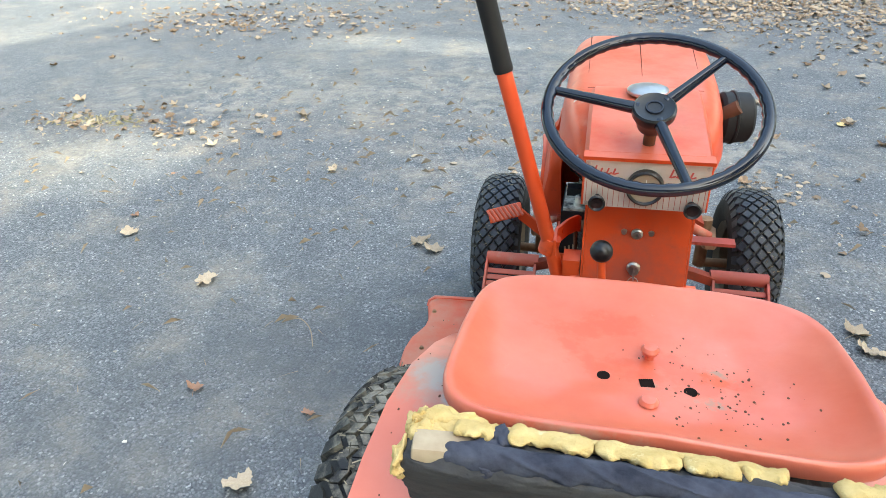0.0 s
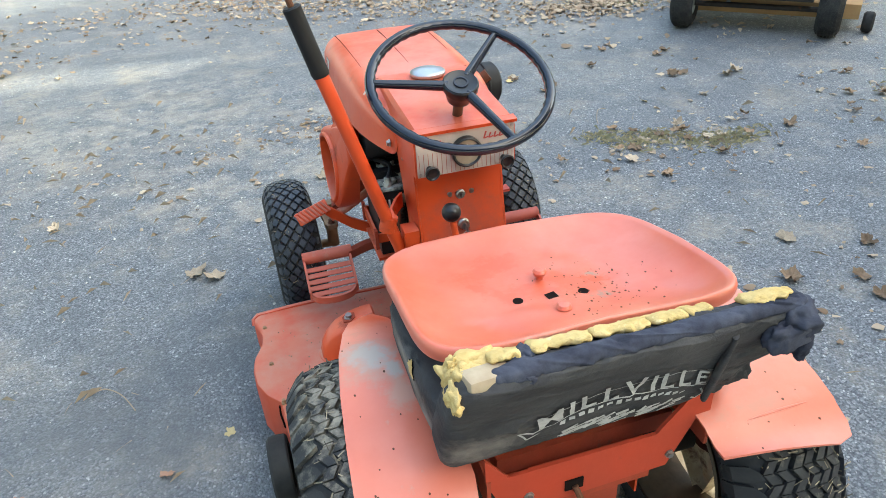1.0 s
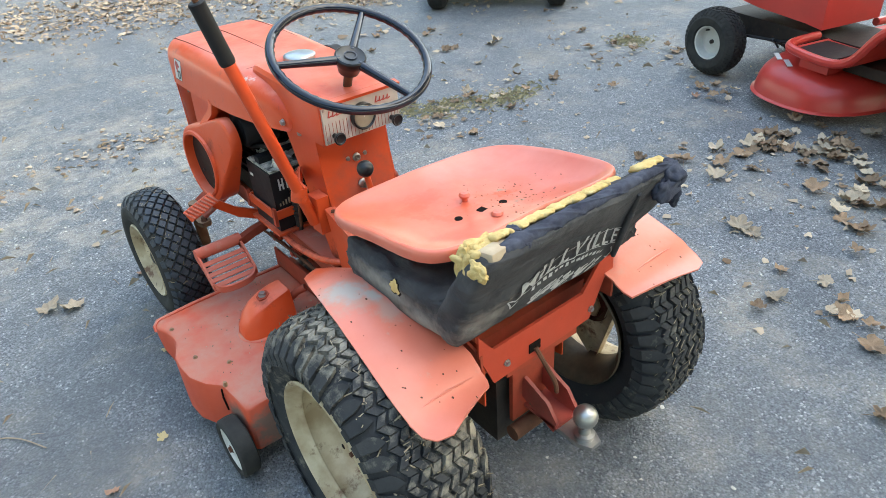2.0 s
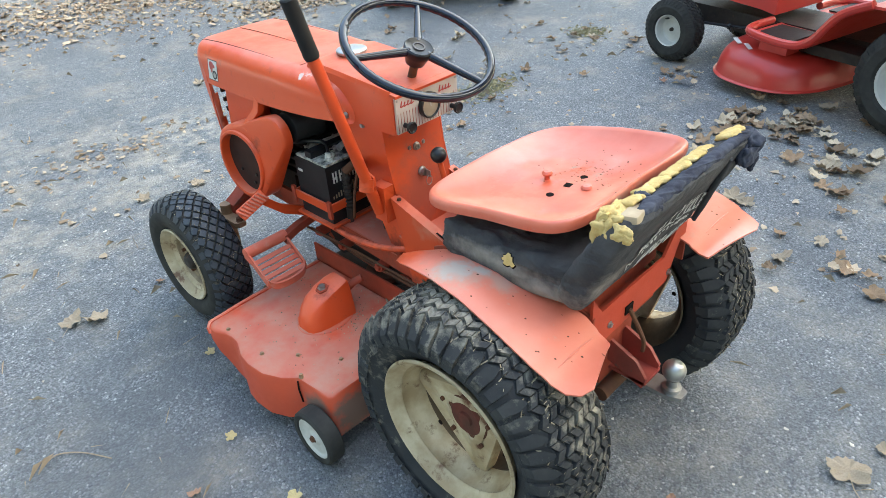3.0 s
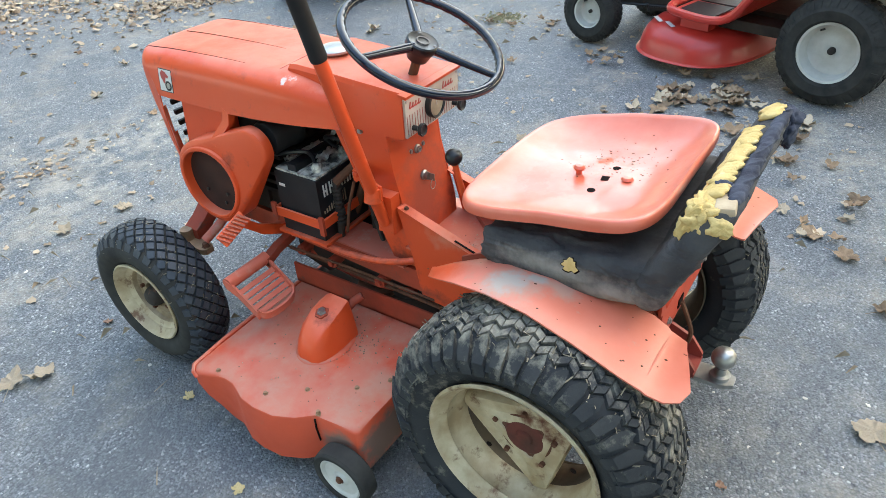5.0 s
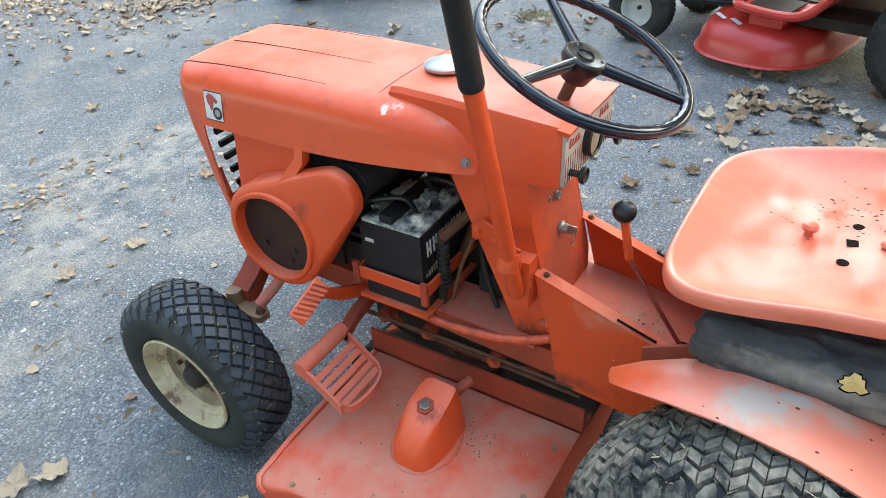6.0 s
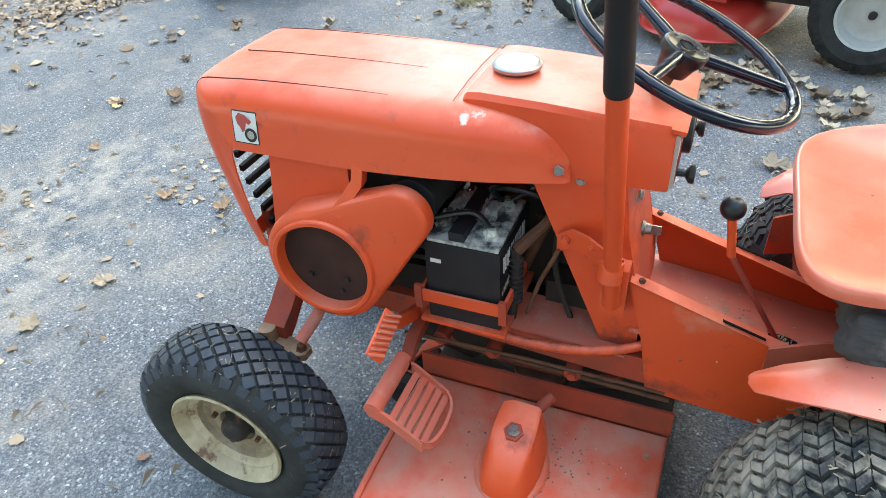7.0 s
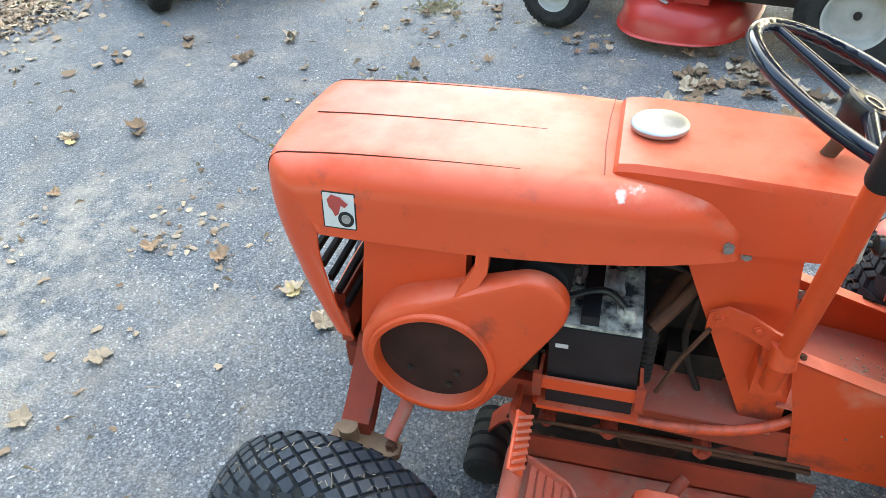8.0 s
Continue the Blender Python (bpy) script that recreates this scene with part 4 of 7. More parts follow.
# steering column, hub, spokes and ribbed rim
ax = Vector((0, -math.sin(radians(25)), math.cos(radians(25))))
hubm = Matrix.Translation((0, 0.415, 0.925)) @ Vector((1, 0, 0)).rotation_difference(ax).to_matrix().to_4x4()
steer = new("steering_wheel")
steer.parent = tractor
steer["label"] = "navy-black steering wheel with three spokes"
bm = bmesh.new()
tube(bm, [(0, 0.468, 0.80), Vector((0, 0.415, 0.925)) - ax * 0.02], 0.0105, 14)
part("steering_column", bm, RUST, tractor, "grimy brown steering shaft")
bm = bmesh.new()
lathe(bm, [(-0.045, 0.014), (-0.042, 0.024), (-0.022, 0.030), (-0.012, 0.036), (0.0, 0.036), (0.003, 0.033), (0.001, 0.029), (0.001, 0.0001)], 36, hubm)
hubp = part("wheel_hub", bm, BLACK, steer, "black plastic hub")
bm = bmesh.new()
lathe(bm, [(0.0015, 0.015), (0.003, 0.0145), (0.003, 0.012), (0.0015, 0.0115)], 24, hubm, close=True)
part("hub_emblem", bm, WHEELBLUE, steer)
# two directions in the wheel's plane
u_, v_ = Vector((1, 0, 0)), ax.cross(Vector((1, 0, 0)))
R = 0.176
bm = bmesh.new()
ring_rows = []
for k in range(144):
    a = 2 * math.pi * k / 144
    d = math.cos(a) * u_ + math.sin(a) * v_
    wob = 0.0007 * math.cos(a * 44)
    row = []
    for j in range(14):
        b = 2 * math.pi * j / 14
        rr = 0.0105 + (wob * max(0, -math.cos(b)) * 1.6)
        row.append(Vector((0, 0.415, 0.925)) + d * (R + rr * math.cos(b)) + ax * rr * 0.95 * math.sin(b))
    ring_rows.append(row)
vv = [[bm.verts.new(p) for p in row] for row in ring_rows]
for k in range(144):
    for j in range(14):
        bm.faces.new((vv[k][j], vv[k][(j + 1) % 14], vv[(k + 1) % 144][(j + 1) % 14], vv[(k + 1) % 144][j]))
part("wheel_rim", bm, WHEELBLUE, steer, "glossy dark rim with a wavy inner grip", angle=80)
for deg in (168, 48, -72):
    a = radians(deg)
    d = math.cos(a) * u_ + math.sin(a) * v_
    c = Vector((0, 0.415, 0.925)) - ax * 0.008
    bm = bmesh.new()
    tube(bm, [c + d * 0.026, c + d * 0.1 + ax * 0.003, c + d * (R - 0.002) + ax * 0.006], [0.0105, 0.009, 0.0075], 12)
    part("spoke", bm, WHEELBLUE, steer)

# pedestal under the dash
bm = bmesh.new()
outer = [(0.622, 0.742), (0.462, 0.742), (0.452, 0.65), (0.418, 0.50), (0.412, 0.38), (0.458, 0.36)]
plate(bm, outer, "x", -0.100, 0.004)
plate(bm, outer, "x", 0.096, 0.004)
loft(bm, [[(-0.0955, y, z), (0.0955, y, z), (0.0955, y + 0.004, z), (-0.0955, y + 0.004, z)] for y, z in ((0.4625, 0.741), (0.4525, 0.65), (0.4185, 0.50), (0.4125, 0.40))])
pedestal = part("pedestal", bm, RED, tractor, "orange-red sheet metal dash pedestal", bevel=0.0015)
bm = bmesh.new()
lathe(bm, [(0, 0.011), (0.006, 0.011), (0.008, 0.008), (0.012, 0.0075), (0.012, 0.004), (0.004, 0.0001)], 20, pose(0.0, 0.457, 0.664, 0, 0, -90))
part("switch", bm, STEEL, pedestal, "steel light switch")
for x in (-0.024, 0.026):
    bolt("switch_screw", (x, 0.4555, 0.666), (0, -1, 0), 0.005, 0.004, STEEL, pedestal, 12)
bm = bmesh.new()
lathe(bm, [(0, 0.013), (0.004, 0.013), (0.007, 0.010), (0.016, 0.0095), (0.016, 0.0001)], 20, pose(0.0, 0.441, 0.597, 0, 0, -90))
part("ignition_lock", bm, STEEL, pedestal, "steel ignition lock")
bm = bmesh.new()
box(bm, -0.0012, 0.0012, 0.408, 0.428, 0.588, 0.606)
part("ignition_key", bm, STEEL, pedestal, bevel=0.0008, seg=1)
bm = bmesh.new()
ring = [(0.010 * math.cos(a), 0.414, 0.578 + 0.013 * math.sin(a)) for a in [2 * math.pi * k / 20 for k in range(21)]]
tube(bm, ring, 0.0009, 6)
part("key_ring", bm, STEEL, pedestal)
for s in (-1, 1):
    bolt("pedestal_bolt", (s * 0.101, 0.535, 0.735), (s, 0, 0), 0.006, 0.005, STEEL, pedestal)

# tunnel side plates with folded tops, and the sloping floor between them
for s in (-1, 1):
    bm = bmesh.new()
    x0 = s * 0.114
    plate(bm, [(0.438, 0.566), (0.28, 0.513), (0.13, 0.462), (0.02, 0.44), (-0.14, 0.44), (-0.14, 0.33), (0.12, 0.30), (0.385, 0.322), (0.405, 0.44)], "x", x0, s * 0.004)
    loft(bm, [[(x0 + s * 0.004, y, z), (x0 - s * 0.022, y, z + 0.001), (x0 - s * 0.022, y, z - 0.003), (x0 + s * 0.004, y, z - 0.003)] for y, z in ((0.438, 0.568), (0.28, 0.515), (0.13, 0.464), (0.02, 0.442), (-0.14, 0.442))])
    sp = part("tunnel_side", bm, RED, tractor, "orange side plate with folded top edge", bevel=0.001, seg=1)
    bolt("plate_bolt", (s * 0.105, 0.420, 0.564), (0, 0.2, 1), 0.005, 0.004, RUST, sp)
    bm = bmesh.new()
    loft(bm, [[(s * 0.108, y, z), (s * 0.113, y, z), (s * 0.113, y, z + 0.0015), (s * 0.108, y, z + 0.0015)] for y, z in ((0.215, 0.4965), (0.285, 0.519))])
    part("slot", bm, DARKGAP, sp)
bm = bmesh.new()
loft(bm, [[(-0.11, y, z), (0.11, y, z), (0.11, y, z + 0.004), (-0.11, y, z + 0.004)] for y, z in ((0.43, 0.45), (0.30, 0.435), (0.12, 0.40), (-0.12, 0.395))])
floor_plate = part("tunnel_floor", bm, DUSTY, tractor, "dusty orange floor plate")
bm = bmesh.new()
loft(bm, [[(-0.036 - 0.018 * k, 0.198 - 0.050 * t, 0.4175 - 0.010 * t), (-0.004 + 0.008 * k, 0.198 - 0.050 * t, 0.4175 - 0.010 * t), (-0.004 + 0.008 * k, 0.198 - 0.050 * t, 0.4195 - 0.010 * t), (-0.036 - 0.018 * k, 0.198 - 0.050 * t, 0.4195 - 0.010 * t)] for t, k in ((0, 0.3), (0.3, 0.9), (0.7, 1.0), (1.0, 0.5))])
part("floor_opening", bm, DARKGAP, tractor, "dark opening round the gear lever")
bm = bmesh.new()
BEND, BASE = Vector((-0.056, 0.293, 0.612)), Vector((-0.026, 0.168, 0.400))
tube(bm, [BEND, Vector((-0.0645, 0.306, 0.692))], 0.0072, 12)
gear = part("gear_lever", bm, RED, tractor, "orange gear lever with black ball knob")
bm = bmesh.new()
tube(bm, [BEND + Vector((0, 0.001, 0.006)), BEND, BASE], 0.0068, 12, flat=0.6)
part("lever_strap", bm, MAROON, gear, "dark red lower strap")
bm = bmesh.new()
bmesh.ops.create_uvsphere(bm, u_segments=28, v_segments=18, radius=0.0195, matrix=pose(-0.065, 0.307, 0.706))
part("ball_knob", bm, BLACK, gear, "shiny black ball knob")

# lift lever on the left, with its bracket
lower, upper, tip = Vector((-0.138, 0.462, 0.53)), Vector((-0.261, 0.470, 0.966)), Vector((-0.294, 0.472, 1.092))
bm = bmesh.new()
tube(bm, [lower, upper], 0.0145, 18)
lever = part("lift_lever", bm, RED, tractor, "orange lift lever with black rubber grip")
bm = bmesh.new()
d = (tip - upper)
tube(bm, [upper - d * 0.04, upper, upper + d * 0.03, upper + d * 0.1, upper + d * 0.5, upper + d * 0.93, upper + d * 0.98, tip], [0.0165, 0.0178, 0.0180, 0.0176, 0.0174, 0.0174, 0.0180, 0.0150], 20)
grip = part("grip", bm, GRIP, lever, "ribbed black rubber grip")
bm = bmesh.new()
tube(bm, [tip - d * 0.02, tip + d.normalized() * 0.028], 0.006, 10)
part("release_rod", bm, RUST, lever)
bm = bmesh.new()
tube(bm, [Vector((-0.168, 0.466, 0.602)), Vector((-0.160, 0.466, 0.635))], 0.0195, 16)
part("lever_sleeve", bm, RED, lever)
bm = bmesh.new()
loft(bm, [[(x, y, z), (x - 0.006, y, z), (x - 0.006, y, z + 0.036), (x, y, z + 0.036)] for x, y, z in ((-0.107, 0.565, 0.597), (-0.112, 0.54, 0.614), (-0.130, 0.51, 0.618), (-0.150, 0.478, 0.612), (-0.150, 0.448, 0.602))])
bracket = part("lever_bracket", bm, RED, tractor, "bent orange lever bracket", bevel=0.002)
bolt("bracket_bolt", (-0.118, 0.55, 0.628), (-1, 0, 0), 0.007, 0.006, RED, bracket)
bolt("bracket_bolt", (-0.142, 0.50, 0.636), (-1, 0, 0), 0.007, 0.006, RED, bracket)
bm = bmesh.new()
box(bm, -0.135, -0.102, 0.44, 0.485, 0.50, 0.60)
part("lever_socket", bm, RED, tractor, bevel=0.006)
bm = bmesh.new()
tube(bm, [(-0.118, 0.56, 0.605), (-0.115, 0.59, 0.53), (-0.11, 0.615, 0.44)], 0.004, 8)
part("lift_link", bm, RUST, tractor)

# battery, its tray and hold-down
bx0, bx1, by0, by1, bz0, bz1 = -0.155, 0.02, 0.652, 0.792, 0.425, 0.598
bm = bmesh.new()
box(bm, bx0, bx1, by0, by1, bz0, bz1)
battery = part("battery", bm, BATTERY, tractor, "black car battery with dusty top", bevel=0.005)
bm = bmesh.new()
box(bm, bx0 + 0.004, bx1 - 0.004, by0 + 0.004, by1 - 0.004, bz1, bz1 + 0.006)
part("battery_top", bm, DUSTGREY, battery, "dust-caked battery top", bevel=0.003)
bm = bmesh.new()
box(bm, bx0 + 0.008, bx1 - 0.012, by0 + 0.068, by0 + 0.096, bz1 + 0.006, bz1 + 0.024)
part("vent_cap", bm, BATTERY, battery, "grey-black vent strip", bevel=0.003)
for x, y in ((-0.118, 0.678), (-0.02, 0.678)):
    bm = bmesh.new()
    lathe(bm, [(0.0, 0.012), (0.008, 0.012), (0.01, 0.009), (0.022, 0.008), (0.022, 0.0001)], 16, pose(x, y, bz1 + 0.005, 0, -90, 0))
    bmesh.ops.create_uvsphere(bm, u_segments=10, v_segments=8, radius=0.013, matrix=pose(x + 0.01, y + 0.008, bz1 + 0.013) @ Matrix.Diagonal((1.3, 0.9, 0.7, 1)))
    part("terminal", bm, DUSTGREY, battery, "corroded battery terminal")
for k in range(6):
    bm = bmesh.new()
    x = bx0 + 0.020 + k * 0.0225
    box(bm, x, x + 0.0045, by0 - 0.0012, by0 + 0.001, 0.545, 0.578)
    box(bm, x + 0.010, x + 0.0145, by0 - 0.0012, by0 + 0.001, 0.545, 0.578)
    box(bm, x + 0.003, x + 0.012, by0 - 0.0012, by0 + 0.001, 0.556 + 0.005 * (k % 3), 0.562 + 0.005 * (k % 3))
    part("label_bar", bm, WHITE, battery)
for k in range(10):
    bm = bmesh.new()
    x = bx0 + 0.012 + k * 0.009
    box(bm, x, x + 0.004, by0 - 0.0012, by0 + 0.001, 0.50, 0.508 + 0.003 * k)
    part("label_stripe", bm, TWIG, battery)
bm = bmesh.new()
box(bm, bx0 - 0.001, bx0 + 0.001, 0.762, 0.782, 0.556, 0.564)
part("label_tag", bm, WHITE, battery)
bm = bmesh.new()
box(bm, bx0 - 0.012, bx0 - 0.006, 0.64, 0.81, 0.468, 0.493)
box(bm, bx0 - 0.012, 0.03, 0.640, 0.646, 0.468, 0.493)
box(bm, bx0 - 0.012, 0.03, 0.80, 0.806, 0.468, 0.493)
box(bm, bx0 - 0.012, 0.03, 0.640, 0.806, 0.416, 0.424)
tray = part("battery_tray", bm, RED, tractor, "orange battery tray strap", bevel=0.002)
for y in (0.643, 0.806):
    bm = bmesh.new()
    box(bm, bx0 - 0.016, bx0 - 0.008, y - 0.007, y + 0.007, 0.452, 0.505)
    part("tray_post", bm, GRIMY, tray, bevel=0.002)
for pts in ([(-0.118, 0.678, 0.618), (-0.10, 0.72, 0.638), (-0.13, 0.80, 0.628), (-0.11, 0.87, 0.60)], [(-0.02, 0.678, 0.618), (0.0, 0.63, 0.65), (-0.04, 0.60, 0.69), (-0.05, 0.66, 0.72)], [(-0.02, 0.69, 0.62), (-0.05, 0.70, 0.66), (-0.07, 0.64, 0.68), (-0.06, 0.58, 0.66)]):
    bm = bmesh.new()
    tube(bm, curve(pts, 6), 0.0055, 8)
    part("battery_cable", bm, BLACK, tractor)
rng = random.Random(44)
for x, y, a, b_ in ((-0.05, 0.705, 0.035, 0.018), (-0.035, 0.765, 0.03, 0.016), (-0.015, 0.735, 0.03, 0.02), (-0.10, 0.772, 0.022, 0.012)):
    # crumpled scraps of paper and nest straw on the battery
    bm = bmesh.new()
    g_ = 7
    rw_ = [[bm.verts.new((x - a + 2 * a * i / g_ + rng.uniform(-0.003, 0.003), y - b_ + 2 * b_ * j / g_ + rng.uniform(-0.002, 0.002), bz1 + 0.012 + rng.uniform(0, 0.012))) for i in range(g_ + 1)] for j in range(g_ + 1)]
    for j in range(g_):
        for i in range(g_):
            bm.faces.new((rw_[j][i], rw_[j][i + 1], rw_[j + 1][i + 1], rw_[j + 1][i]))
    bmesh.ops.solidify(bm, geom=bm.faces[:], thickness=0.0008)
    part("crumpled_scrap", bm, PAPER, battery, "crumpled dirty paper scrap", angle=20)

# engine: recoil shroud with its round screen, block, fins and muffler
yc, zc, rc = 0.966, 0.548, 0.117
yl, zl, rl = 0.820, 0.660, 0.056
ang = math.atan2(zl - zc, yl - yc)
dist = math.hypot(yl - yc, zl - zc)
open_ = math.acos((rc - rl) / dist)
pear = [(yc + rc * math.cos(a), zc + rc * math.sin(a)) for a in np.linspace(ang + open_, ang + 2 * math.pi - open_, 40)]
pear += [(yl + rl * math.cos(a), zl + rl * math.sin(a)) for a in np.linspace(ang - open_, ang + open_, 16)]
lower_run = [tuple(np.array(pear[39]) + (np.array(pear[40]) - np.array(pear[39])) * k / 12) for k in range(1, 12)]
upper_run = [tuple(np.array(pear[-1]) + (np.array(pear[0]) - np.array(pear[-1])) * k / 12) for k in range(1, 12)]
pear = pear[:40] + lower_run + pear[40:] + upper_run


def face_x(y, z):
    """The shroud's face leans out towards the round intake."""
    along = ((y - yc) * (yl - yc) + (z - zc) * (zl - zc)) / dist ** 2
    return -0.229 + 0.029 * min(1.15, max(0.0, along))


def pear_ring(inset, back, x=None):
    out = []
    for y, z in pear:
        n1 = math.hypot(y - yc, z - zc)
        y2, z2 = y + (yc - y) / n1 * inset, z + (zc - z) / n1 * inset
        out.append((face_x(y2, z2) + back if x is None else x, y2, z2))
    return out


bm = bmesh.new()
rings = [pear_ring(0, 0, -0.166), pear_ring(0, 0, -0.170), pear_ring(0, 0.014), pear_ring(0.002, 0.006), pear_ring(0.007, 0.0015), pear_ring(0.014, 0.0)]
turned = [math.atan2(z - zc, y - yc) for y, z in pear]
for rad_, lift_ in ((0.1015, 0.0), (0.1005, -0.004), (0.0985, -0.0055), (0.0925, -0.0055), (0.0905, -0.004), (0.0895, 0.004), (0.0895, 0.022)):
    rings.append([(-0.229 + lift_ + (face_x(yc + rad_ * math.cos(a), zc + rad_ * math.sin(a)) + 0.229) * (1 if lift_ == 0 else 0.8), yc + rad_ * math.cos(a), zc + rad_ * math.sin(a)) for a in turned])
loft(bm, rings, True, False)
shroud = part("engine_shroud", bm, RED, tractor, "orange pear-shaped engine shroud", angle=32)
bm = bmesh.new()
lathe(bm, [(0.0, 0.0905), (0.004, 0.06), (0.002, 0.02), (0.002, 0.0001)], 48, pose(-0.208, yc, zc))
part("screen", bm, SCREEN, shroud, "dark dusty air intake screen")
for a in (0.4, 2.5, 4.2):
    bolt("screen_bolt", (-0.209, yc + 0.045 * math.cos(a), zc - 0.045 + 0.02 * math.sin(a)), (-1, 0, 0), 0.004, 0.002, GREASE, shroud)
bm = bmesh.new()
loft(bm, [[(x, y, z) for y, z in ((0.93, 0.54), (1.106, 0.53), (1.074, 0.745), (0.917, 0.745))] for x in (-0.166, -0.05)])
part("engine_air_duct", bm, RED, tractor, "orange engine air duct", bevel=0.012, seg=3)
bm = bmesh.new()
loft(bm, [[(x0, y, z), (x0 + 0.02, y, z), (x0 + 0.02, y - 0.018, z - 0.010), (x0, y - 0.018, z - 0.010)] for x0, y, z in ((-0.180, 0.900, 0.750), (-0.186, 0.902, 0.722), (-0.202, 0.918, 0.696), (-0.214, 0.938, 0.668))])
part("shroud_strap", bm, RED, tractor, bevel=0.002)
bm = bmesh.new()
box(bm, -0.09, 0.09, 0.815, 0.94, 0.40, 0.74)
box(bm, -0.125, 0.10, 0.83, 0.93, 0.62, 0.735)
block = part("engine_block", bm, GREASE, tractor, "greasy finned engine block", bevel=0.002, seg=1)
for k in range(9):
    z = 0.50 + 0.026 * k
    bm = bmesh.new()
    box(bm, -0.12, 0.12, 0.80, 0.95, z, z + 0.010)
    part("fin", bm, GREASE, block)
# black air cleaner behind the shroud, up under the hood
bm = bmesh.new()
lathe(bm, [(-0.150, 0.0001), (-0.150, 0.030), (-0.146, 0.042), (-0.138, 0.046), (-0.07, 0.046), (-0.066, 0.05), (-0.05, 0.05), (-0.05, 0.0001)], 32, pose(0, 0.812, 0.672))
part("air_cleaner", bm, GRIP, tractor, "black round air cleaner", angle=45)
for pts in ([(-0.10, 0.648, 0.41), (-0.10, 0.640, 0.50), (-0.10, 0.638, 0.58)],):
    bm = bmesh.new()
    tube(bm, curve(pts, 5), 0.010, 10)
    part("engine_rod", bm, GREASE, tractor, "greasy dark rod")
for k in range(9):
    bm = bmesh.new()
    lathe(bm, [(-0.004, 0.009), (-0.002, 0.0135), (0.002, 0.0135), (0.004, 0.009)], 12, pose(-0.10, 0.639, 0.46 + 0.012 * k, 0, -90, 0))
    part("spring_coil", bm, GREASE, tractor)
# dark steering gear, firewall and wiring behind the battery
bm = bmesh.new()
box(bm, 0.03, 0.085, 0.53, 0.66, 0.395, 0.73)
box(bm, -0.03, 0.04, 0.50, 0.60, 0.395, 0.46)
part("steering_gear", bm, GREASE, tractor, "greasy steering gear", bevel=0.01)
bm = bmesh.new()
tube(bm, [(0.0, 0.50, 0.78), (-0.01, 0.60, 0.60), (-0.02, 0.66, 0.44)], 0.011, 12)
part("steering_shaft", bm, RUST, tractor)
bm = bmesh.new()
tube(bm, [(-0.10, 0.638, 0.575), (-0.075, 0.60, 0.615), (-0.05, 0.57, 0.655)], [0.012, 0.010, 0.010], 10)
part("steering_joint", bm, RUST, tractor, "rusty steering joint")
bm = bmesh.new()
plate(bm, [(0.60, 0.42), (0.60, 0.75), (0.80, 0.74), (0.80, 0.42)], "x", 0.100, 0.004)
part("right_panel", bm, MAROON, tractor, "dark red inner panel")
for pts in ([(-0.06, 0.54, 0.40), (-0.05, 0.58, 0.52), (-0.07, 0.56, 0.70)],):
    bm = bmesh.new()
    tube(bm, curve(pts, 5), 0.006, 8)
    part("linkage", bm, GREASE, tractor)
bm = bmesh.new()
box(bm, -0.10, 0.11, 0.90, 1.10, 0.40, 0.62)
part("crankcase", bm, GREASE, tractor, bevel=0.012)
bm = bmesh.new()
lathe(bm, [(0.0, 0.035), (0.004, 0.052), (0.012, 0.058), (0.03, 0.058), (0.032, 0.061), (0.036, 0.061), (0.038, 0.058), (0.068, 0.056), (0.075, 0.048), (0.078, 0.0001)], 32, pose(0.172, 0.885, 0.748, 0, 0, 8))
muffler = part("muffler", bm, GRIP, tractor, "dark rusty muffler can")
bm = bmesh.new()
tube(bm, [(0.10, 0.85, 0.70), (0.17, 0.85, 0.76), (0.21, 0.84, 0.79)], 0.016, 12)
part("exhaust_pipe", bm, RUST, tractor)

# greasy pulley, its spindle and the rusty hanger arm over the deck's middle
bm = bmesh.new()
lathe(bm, [(0.0, 0.030), (0.012, 0.028), (0.014, 0.058), (0.018, 0.060), (0.024, 0.050), (0.030, 0.060), (0.034, 0.058), (0.036, 0.020), (0.052, 0.018), (0.053, 0.0001)], 32, pose(-0.035, 0.600, 0.200, 0, -90, 0))
part("deck_pulley", bm, RUST, tractor, "rusty deck pulley")
bm = bmesh.new()
tube(bm, curve([(-0.085, 0.43, 0.300), (-0.070, 0.56, 0.262), (-0.060, 0.70, 0.256), (-0.075, 0.80, 0.300)], 6), 0.009, 10, flat=0.6)
part("hanger_arm", bm, GRIMY, tractor, "grimy deck hanger arm")

# dark body added between the rails to block light over the deck's middle
bm = bmesh.new()
loft(bm, [[(-w, y, z0), (w, y, z0), (w, y, z1), (-w, y, z1)] for y, w, z0, z1 in ((0.36, 0.070, 0.27, 0.345), (0.50, 0.082, 0.25, 0.350), (0.56, 0.060, 0.262, 0.350), (0.70, 0.062, 0.27, 0.350), (0.74, 0.080, 0.25, 0.350), (0.85, 0.072, 0.27, 0.350))])
part("drive_housing", bm, GREASE, tractor, "greasy dark body under the frame", bevel=0.006)
for y, z in ((0.52, 0.318), (0.68, 0.325), (0.79, 0.330)):
    bm = bmesh.new()
    tube(bm, [(-0.088, y, z), (-0.122, y, z)], 0.016, 14)
    tube(bm, [(-0.122, y, z), (-0.130, y, z)], 0.009, 8)
    part("pivot_boss", bm, GRIMY, tractor, "grimy pivot boss")

